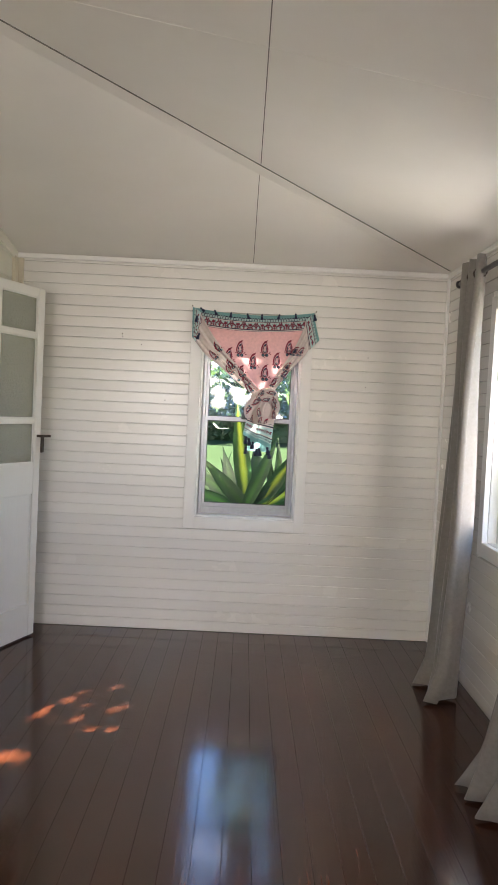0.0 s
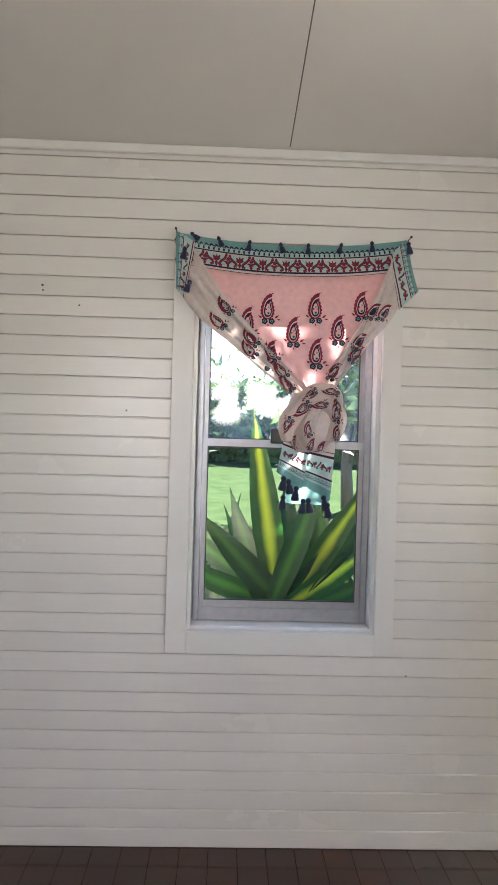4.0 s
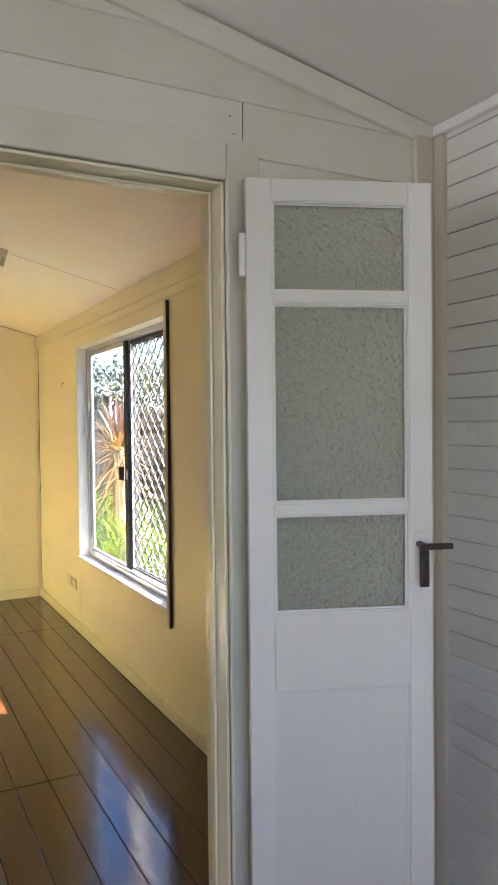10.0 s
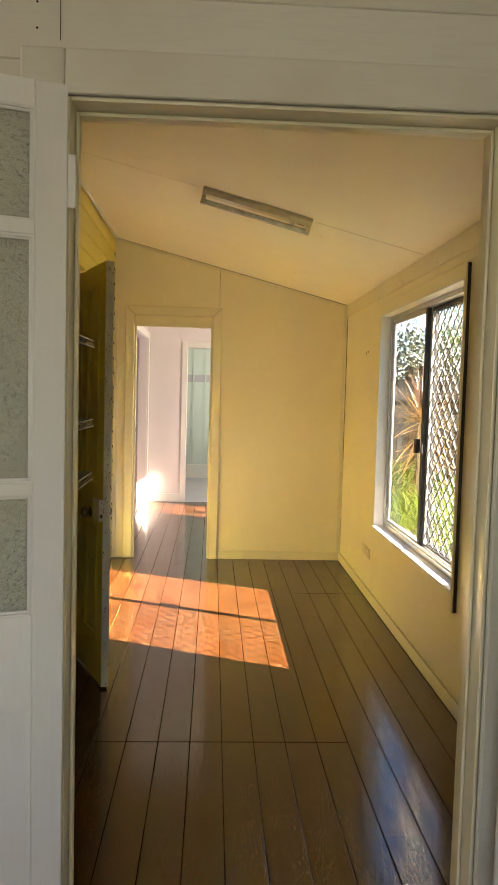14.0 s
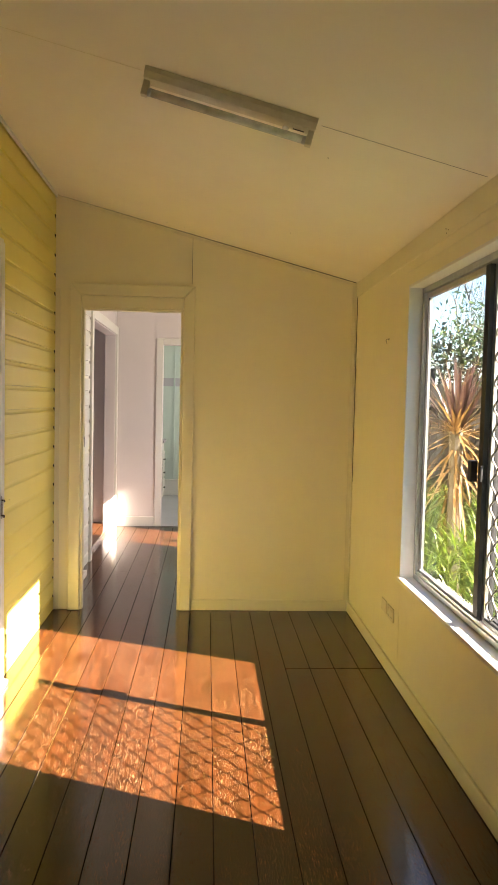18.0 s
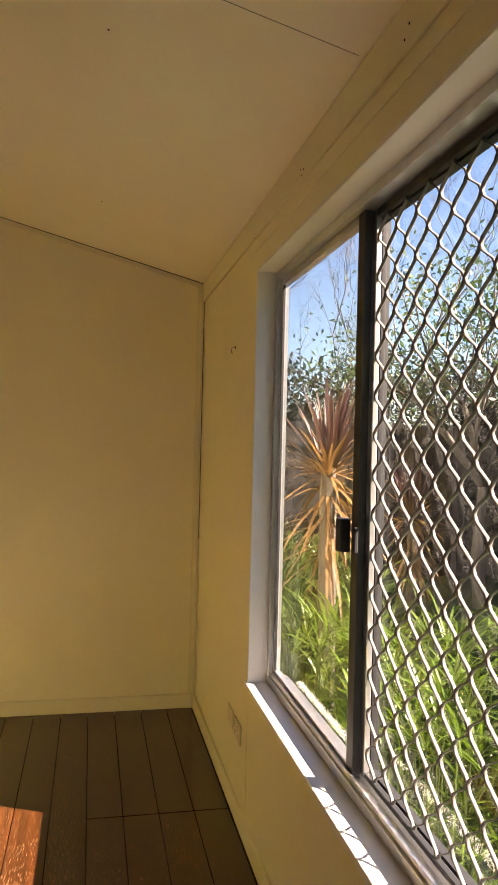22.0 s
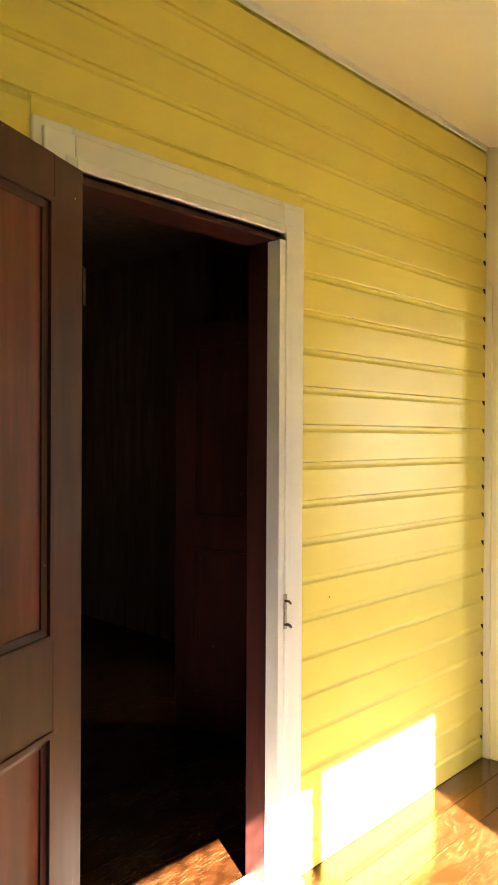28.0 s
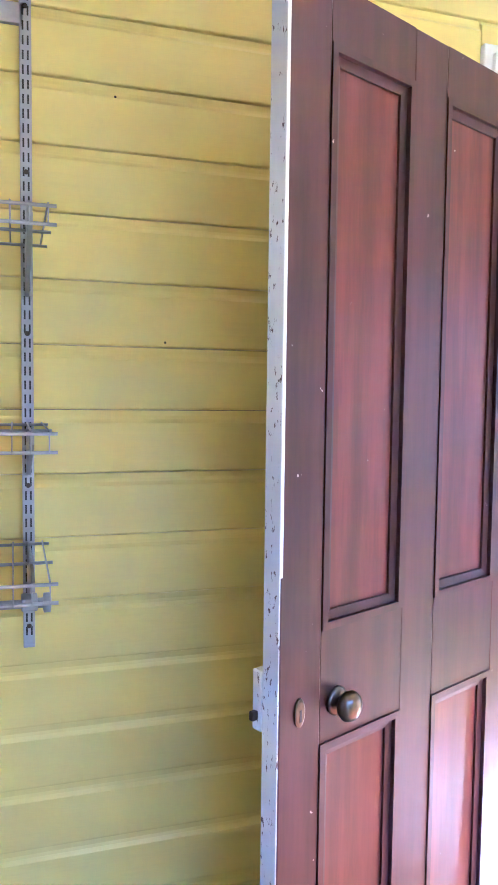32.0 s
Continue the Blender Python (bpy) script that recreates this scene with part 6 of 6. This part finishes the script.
def clump(name, label, category, spots, material, seed, group=""):
    """spots: (base, count, length range, width, lean range, droop range)."""
    rnd = random.Random(seed)
    t = empty(name, label, category, group)
    bm = bmesh.new()
    uvl = bm.loops.layers.uv.new("UVMap")
    for base, count, (l0, l1), w, (a0, a1), (d0, d1) in spots:
        for _ in range(count):
            yaw = rnd.uniform(0, math.tau)
            b = Vector(base) + Vector((math.cos(yaw), math.sin(yaw), 0)) * rnd.uniform(0, 0.05)
            blade(bm, uvl, b, yaw, rnd.uniform(a0, a1), rnd.uniform(l0, l1), w * rnd.uniform(0.7, 1.2), rnd.uniform(d0, d1), twist=rnd.uniform(-0.5, 0.5))
    part("leaves", bm, material, t, "", True)
    return t


GZ = -0.55
bm = bmesh.new()
bmesh.ops.create_grid(bm, x_segments=40, y_segments=40, size=300)
for v in bm.verts:
    v.co.z = GZ
structure(part("ground", bm, GRASS), "sunlit green lawn round the house", "lawn")

# plant with broad variegated leaves against the scarf window
plant = empty("dragon_plant", "broad-leaved green plant with yellow stripes outside the window", "plant")
rp = random.Random(17)
# tilt sideways, length, width, lean away: the large leaves near the glass, then the darker ones behind
NEAR = ((-9, 0.80, 0.150, 0.05, 0), (33, 0.74, 0.125, 0.10, 0), (47, 0.70, 0.12, 0.2, 1), (-43, 0.56, 0.13, 0.0, 1), (22, 0.62, 0.12, 0.3, 1), (-72, 0.52, 0.12, 0.1, 1), (72, 0.50, 0.12, 0.15, 1), (-58, 0.60, 0.11, 0.3, 1), (58, 0.62, 0.12, 0.3, 0), (-24, 0.58, 0.12, 0.4, 1), (8, 0.62, 0.12, 0.45, 1), (88, 0.46, 0.11, 0.1, 1), (-90, 0.45, 0.11, 0.1, 1))
for kind, which in ((LEAF_STRIPE, 0), (LEAF_BROAD, 1)):
    bm = bmesh.new()
    uvl = bm.loops.layers.uv.new("UVMap")
    for tilt, length, width, lean, k in NEAR:
        if k == which:
            turn = Matrix.Rotation(radians(tilt), 3, "Y")
            blade(bm, uvl, (1.20 + rp.uniform(-0.05, 0.05), 6.0 + rp.uniform(-0.05, 0.06), 0.70 + rp.uniform(-0.05, 0.03)), math.pi / 2 + rp.uniform(-0.2, 0.2), lean, length, width, 0.35, seg=10, fold=0.35, twist=rp.uniform(-0.4, 0.4), turn=turn)
    for k in range(5 if which == 0 else 26):
        stem = ((0.92, 6.4, 0.45), (1.45, 6.35, 0.5), (1.2, 6.6, 0.4), (1.75, 6.6, 0.3))[k % 4]
        turn = Matrix.Rotation(radians(rp.uniform(-85, 85)), 3, "Y")
        blade(bm, uvl, (stem[0], stem[1] + rp.uniform(-0.1, 0.1), stem[2]), math.pi / 2 + rp.uniform(-0.5, 0.5), rp.uniform(0, 0.5), rp.uniform(0.45, 0.75), rp.uniform(0.09, 0.13), rp.uniform(0.1, 0.6), seg=9, fold=0.3, twist=rp.uniform(-0.6, 0.6), turn=turn)
    part("leaves", bm, kind, plant, "", True)
bm = bmesh.new()
for x, y, z in ((1.20, 6.0, 0.66), (0.92, 6.4, 0.45), (1.45, 6.35, 0.5), (1.2, 6.6, 0.4), (1.75, 6.6, 0.3)):
    tube(bm, [(x, y, GZ), (x + 0.01, y, z)], [0.03, 0.022], 8)
part("stems", bm, BARK, plant)

# strappy bed under the sliding window: stems with sprays of narrow leaves
def spray_plant(x, y, seed):
    rnd = random.Random(seed)
    t = empty("strap_leaf_plant", "bright green garden plant with fine strappy leaves", "plant", "strappy plants in the bed")
    bm = bmesh.new()
    uvl = bm.loops.layers.uv.new("UVMap")
    stems = bmesh.new()
    for _ in range(17):
        a, r = rnd.uniform(0, math.tau), rnd.uniform(0.0, 0.2)
        top = Vector((x + r * math.cos(a), max(5.75, y + r * math.sin(a)), GZ + rnd.uniform(0.55, 1.22)))
        tube(stems, [(x + 0.3 * (top.x - x), y + 0.3 * (top.y - y), GZ), top], [0.006, 0.003], 4, caps=False)
        for k in range(11):
            yaw = rnd.uniform(0, math.tau)
            blade(bm, uvl, top - Vector((0, 0, rnd.uniform(0, 0.05))), yaw, rnd.uniform(0.3, 1.35), rnd.uniform(0.16, 0.34), rnd.uniform(0.012, 0.019), rnd.uniform(0.5, 1.6), seg=5, twist=rnd.uniform(-0.6, 0.6))
    part("leaves", bm, LEAF_STRAP, t, "", True)
    part("stems", stems, LEAF_STRAP, t)


bed = random.Random(4)
for k in range(34):
    spray_plant(-3.3 - (k % 15) * 0.36 + bed.uniform(-0.12, 0.12), 6.02 + (k // 15) * 0.42 + bed.uniform(-0.1, 0.1), 100 + k)


def cordyline(x, y, h, seed, s=1.0):
    t = clump("cordyline", "spiky purple-leaved cordyline with dry hanging leaves", "plant", [((x, y, GZ + h), 46, (0.36 * s, 0.55 * s), 0.034 * s, (0.02, 0.75), (0.1, 0.5))], LEAF_CORDY, seed, "cordylines")
    rnd = random.Random(seed + 1)
    for nm, n, lean, drop_by, lens, low in (("orange_leaves", 64, (0.7, 1.75), (0.1, 0.7), (0.34, 0.52), 0.06), ("dry_leaves", 70, (1.6, 2.6), (0.3, 1.0), (0.35, 0.6), 0.45)):
        bm = bmesh.new()
        uvl = bm.loops.layers.uv.new("UVMap")
        for _ in range(n):
            blade(bm, uvl, (x, y, GZ + h - rnd.uniform(0.0, low)), rnd.uniform(0, math.tau), rnd.uniform(*lean), rnd.uniform(*lens) * s, 0.024 * s, rnd.uniform(*drop_by))
        part(nm, bm, LEAF_DRY, t, "orange-brown dry leaves", True)
    bm = bmesh.new()
    tube(bm, [(x, y, GZ), (x + 0.03, y, GZ + h * 0.5), (x, y, GZ + h + 0.05)], [0.06, 0.05, 0.045], 9)
    part("trunk", bm, BARK, t)


cordyline(-5.0, 6.10, 1.83, 21)
cordyline(-7.9, 7.9, 1.3, 27, 1.2)


def limbs(bm, p, d, length, r, depth, rnd, tips):
    q = p + d * length
    mid = (p + q) / 2 + Vector((rnd.uniform(-1, 1), rnd.uniform(-1, 1), rnd.uniform(-1, 1))) * length * 0.06
    tube(bm, [p, mid, q], [r, r * 0.82, r * 0.62], 6 if depth > 2 else 4)
    tips.append((q, depth))
    if depth == 0:
        return
    for _ in range(3 if depth > 1 else 4):
        dd = (d + Vector((rnd.uniform(-1, 1), rnd.uniform(-1, 1), rnd.uniform(-0.35, 0.8))) * 0.75).normalized()
        limbs(bm, q if rnd.random() < 0.6 else mid, dd, length * rnd.uniform(0.55, 0.85), r * 0.55, depth - 1, rnd, tips)


def leaf_cards(bm, uvl, centre, count, spread, size, rnd):
    for _ in range(count):
        o = Vector((rnd.gauss(0, 1), rnd.gauss(0, 1), rnd.gauss(0, 0.8))) * spread
        a, b = Vector((rnd.gauss(0, 1), rnd.gauss(0, 1), rnd.gauss(0, 1))).normalized(), Vector((rnd.gauss(0, 1), rnd.gauss(0, 1), rnd.gauss(0, 1))).normalized()
        b = a.cross(b).normalized()
        c, s = Vector(centre) + o, size * rnd.uniform(0.6, 1.4)
        vs = [bm.verts.new(c + a * s), bm.verts.new(c + b * s * 0.4), bm.verts.new(c - a * s), bm.verts.new(c - b * s * 0.4)]
        f = bm.faces.new(vs)
        for lp, u in zip(f.loops, ((0.5, 1), (1, 0.5), (0.5, 0), (0, 0.5))):
            lp[uvl].uv = u


def tree(name, label, x, y, trunk, r, seed, depth, leaf=None, leaf_n=20, leaf_spread=0.45, leaf_size=0.09, lean=(0, 0)):
    rnd = random.Random(seed)
    t = empty(name, label, "tree")
    tips = []
    bm = bmesh.new()
    limbs(bm, Vector((x, y, GZ)), Vector((lean[0], lean[1], 1)).normalized(), trunk, r, depth, rnd, tips)
    part("trunk", bm, BARK, t, "", True)
    if leaf:
        bm = bmesh.new()
        uvl = bm.loops.layers.uv.new("UVMap")
        for q, dep in tips:
            if dep <= 1:
                leaf_cards(bm, uvl, q, leaf_n, leaf_spread, leaf_size, rnd)
        part("crown", bm, leaf, t, "")
    return t


for x, y, h, seed in ((-12.8, 7.4, 2.0, 31), (-13.4, 9.0, 2.2, 33), (-12.6, 10.6, 2.1, 34), (-10.6, 12.2, 2.2, 36)):
    tree("bare_tree", "leafless winter tree with fine twigs beyond the hedge", x, y, h, 0.05, seed, 6)
tree("dark_tree", "dark evergreen tree over the hedge", -9.6, 9.6, 1.5, 0.10, 49, 4, LEAF_TREE, 34, 0.3, 0.038)
tree("dark_tree", "dark evergreen tree over the hedge", -4.6, 12.5, 1.9, 0.14, 35, 4, LEAF_TREE, 22, 0.5, 0.10)
tree("dark_tree", "dark evergreen tree over the hedge", -7.4, 14.0, 2.4, 0.16, 41, 4, LEAF_TREE, 24, 0.6, 0.11)
tree("lawn_tree", "spreading tree on the sunny lawn", -1.5, 15.5, 1.8, 0.16, 37, 4, LEAF_TREE, 16, 0.7, 0.11)
tree("lawn_tree", "shady tree on the lawn", 2.8, 9.0, 1.6, 0.14, 39, 4, LEAF_TREE, 26, 0.45, 0.10)
tree("lawn_tree", "spreading tree at the end of the lawn", -3.0, 19.0, 2.2, 0.18, 43, 4, LEAF_TREE, 22, 0.8, 0.13)
tree("lawn_tree", "spreading tree at the end of the lawn", 4.0, 21.0, 2.3, 0.18, 45, 4, LEAF_TREE, 22, 0.8, 0.13)
# out of view; added with a dense crown to block sun from the east window
tree("lawn_tree", "unseen leafy tree added to shade the curtained window", 4.0, 7.3, 1.5, 0.13, 47, 4, LEAF_TREE, 60, 0.5, 0.10)


def hedge(name, x0, x1, y0, y1, h, count, seed, leaf=0.05, inner=0.82, green=None):
    rnd = random.Random(seed)
    t = empty(name, "tall dark clipped hedge along the garden edge", "hedge")
    bm = bmesh.new()
    uvl = bm.loops.layers.uv.new("UVMap")
    for _ in range(count):
        c = Vector((rnd.uniform(x0, x1), rnd.uniform(y0, y1), GZ + h * rnd.random() ** 0.8))
        leaf_cards(bm, uvl, c, 7, 0.16, leaf, rnd)
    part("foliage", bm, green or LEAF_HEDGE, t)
    # solid core box; near-black in the dark hedges for the shade inside
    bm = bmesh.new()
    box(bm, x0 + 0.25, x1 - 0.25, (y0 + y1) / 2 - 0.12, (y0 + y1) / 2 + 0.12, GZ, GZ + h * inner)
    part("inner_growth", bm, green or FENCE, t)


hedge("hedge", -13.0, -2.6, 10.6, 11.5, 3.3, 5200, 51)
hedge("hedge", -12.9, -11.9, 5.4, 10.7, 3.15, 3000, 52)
hedge("hedge", -24.0, 26.0, 46.0, 48.5, 4.6, 4200, 53, 0.26, 0.55, LEAF_TREE)
fence = empty("garden_fence", "dark weathered timber paling fence", "fence")
for k in range(46):
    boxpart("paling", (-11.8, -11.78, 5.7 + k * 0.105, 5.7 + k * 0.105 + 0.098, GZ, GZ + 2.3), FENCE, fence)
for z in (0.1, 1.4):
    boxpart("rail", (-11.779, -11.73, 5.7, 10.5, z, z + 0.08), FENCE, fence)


# ---- lining boards of the white room ----
PITCH = 0.0641
first = 1.923 - 29 * PITCH - 2e-4
rows_n = [first + k * PITCH for k in range(-1, 36)]


def course(z, pitch, low, high):
    z0, z1 = max(z, low), min(z + pitch, high)
    return (z0, z1 - z0) if z1 - z0 > 0.012 else None


for z in rows_n:
    c = course(z, PITCH, 0.001, HA - 0.012)
    if not c:
        continue
    z0, hgt = c
    spans = [(XW, XE)]
    if z0 + hgt > W1[2] - 0.071 and z0 < W1[3] + 0.069:
        spans = [(XW, W1[0] - 0.069), (W1[1] + 0.063, XE)]
    for a, b in spans:
        plank("board", "lap", b - a, hgt, 0.016, WHITE, wall_north, pose(a, YN, z0))
    spans = [(YN - 0.001, 2.6)]
    if z0 + hgt > EW[2] - 0.069 and z0 < EW[3] + 0.069:
        spans = [(YN - 0.001, EW[1] + 0.071), (EW[0] - 0.071, 2.6)]
    for a, b in spans:
        plank("board", "lap", a - b, hgt, 0.016, WHITE, wall_east, pose(XE, a, z0, 0, 0, -90))
for k in range(8):
    z0 = 2.12 + k * 0.13
    plank("board", "groove", 2.6, 0.13, 0.014, OLD_WHITE, wall_west, pose(XW, YN - 2.602, z0, 0, 0, 90))
for k in range(16):
    z0 = 2.12 - (k + 1) * 0.13
    for a, b in ((2.945, FY0 - 0.086), (FY1 + 0.086, YN - 0.002)):
        plank("board", "groove", b - a, 0.13, 0.014, OLD_WHITE, wall_west, pose(XW, a, z0, 0, 0, 90))

# ---- weatherboards: yellow in the room, white in the passage ----
WB = 0.1260
for k in range(23):
    z0 = 1.112 - 9 * WB + k * WB
    c = course(z0, WB, 0.001, HB0 - 0.001)
    if not c:
        continue
    zz, hgt = c
    spans = [(BX + 0.013, XW - WT - 0.013)]
    if zz < BD[3] + 0.107:
        spans = [(BX + 0.013, BD[0] - 0.109), (BD[1] + 0.109, XW - WT - 0.013)]
        over = zz + hgt - BD[3] - 0.109
        if over > 0.012:
            plank("weatherboard", "chamfer", BD[1] - BD[0] + 0.214, over, 0.016, YELLOW, wall_yellow, pose(BD[1] + 0.107, BS, BD[3] + 0.109, 0, 0, 180))
    for a, b in spans:
        plank("weatherboard", "chamfer", b - a, hgt, 0.016, YELLOW, wall_yellow, pose(b, BS, zz, 0, 0, 180))
    if zz > 0.03:
        gap = bmesh.new()
        prism(gap, [(BX + 0.0125, zz - 0.001), (BX + 0.026, zz - 0.001), (BX + 0.0125, zz - 0.024)], "y", BS - 0.006, BS + 0.0025)
        part("end_gap", gap, GAP, wall_yellow)
    spans = [(-6.652, BX - 0.065)]
    if zz < 2.386:
        spans = [(-6.652, -6.137), (-5.338, BX - 0.065)]
    for a, b in spans:
        plank("weatherboard", "chamfer", b - a, hgt, 0.016, WHITE_TRIM, wall_yellow, pose(b, BS, zz, 0, 0, 180))

# ---- floors ----
sub = boxpart("floor", (XW - WT, XE, YS, YN, -0.06, -0.02), GAP)
structure(sub, "dark stained polished floorboards of the white room", "floor")
FP = 0.094
k0 = math.floor((XW - WT - 0.964) / FP)
rf = random.Random(8)
x = 0.964 + k0 * FP
while x < XE:
    a, b = max(x, XW), min(x + FP, XE)
    if b - a > 0.012:
        cut = rf.choice((1.2, 2.9, 0.4, 4.1, 2.2))
        for y0, y1 in ((YS, cut), (cut, YN)):
            plank("floorboard", "fine", y1 - y0 - 0.0006, b - a, 0.02, FLOOR_A, sub, pose(b, y0, 0, -90, 0, 90))
    x += FP
sub_b = boxpart("floor", (-8.5, XW - WT, BS - 0.11, BN + 0.0, -0.06, -0.02), GAP)
structure(sub_b, "worn dark brown painted floorboards running along the room", "floor")
FB = 0.1335
y = 3.965 - 5 * FB
n = 0
while y < BN:
    a, b = max(y, BS - 0.1), min(y + FB, BN)
    if b - a > 0.012:
        inner = 3.84 < y + 0.05 < 4.9
        cuts = [XW, -1.76 if inner else -1.10 - 0.5 * (n % 3), -4.09 if y > 4.85 else -4.6 - 0.35 * (n % 2), -6.3 - 0.4 * (n % 3), -8.5]
        for x1, x0 in zip(cuts, cuts[1:]):
            plank("floorboard", "floor", x1 - x0 - (0.008 if x1 in (-1.76, -4.09) else 0.001), b - a, 0.02, FLOOR_B, sub_b, pose(x0, a, 0, -90, 0, 0))
    y += FB
    n += 1
sub_d = boxpart("floor", (-5.9, -1.2, -0.6, BS - 0.111, -0.06, -0.001), FLOOR_B)
structure(sub_d, "brown floorboards of the unlit room", "floor")
for k in range(9):
    plank("floorboard", "floor", 2.4, FB, 0.02, FLOOR_B, sub_d, pose(-4.6, BS - 0.112 - (k + 1) * FB, 0.001, -90, 0, 0))
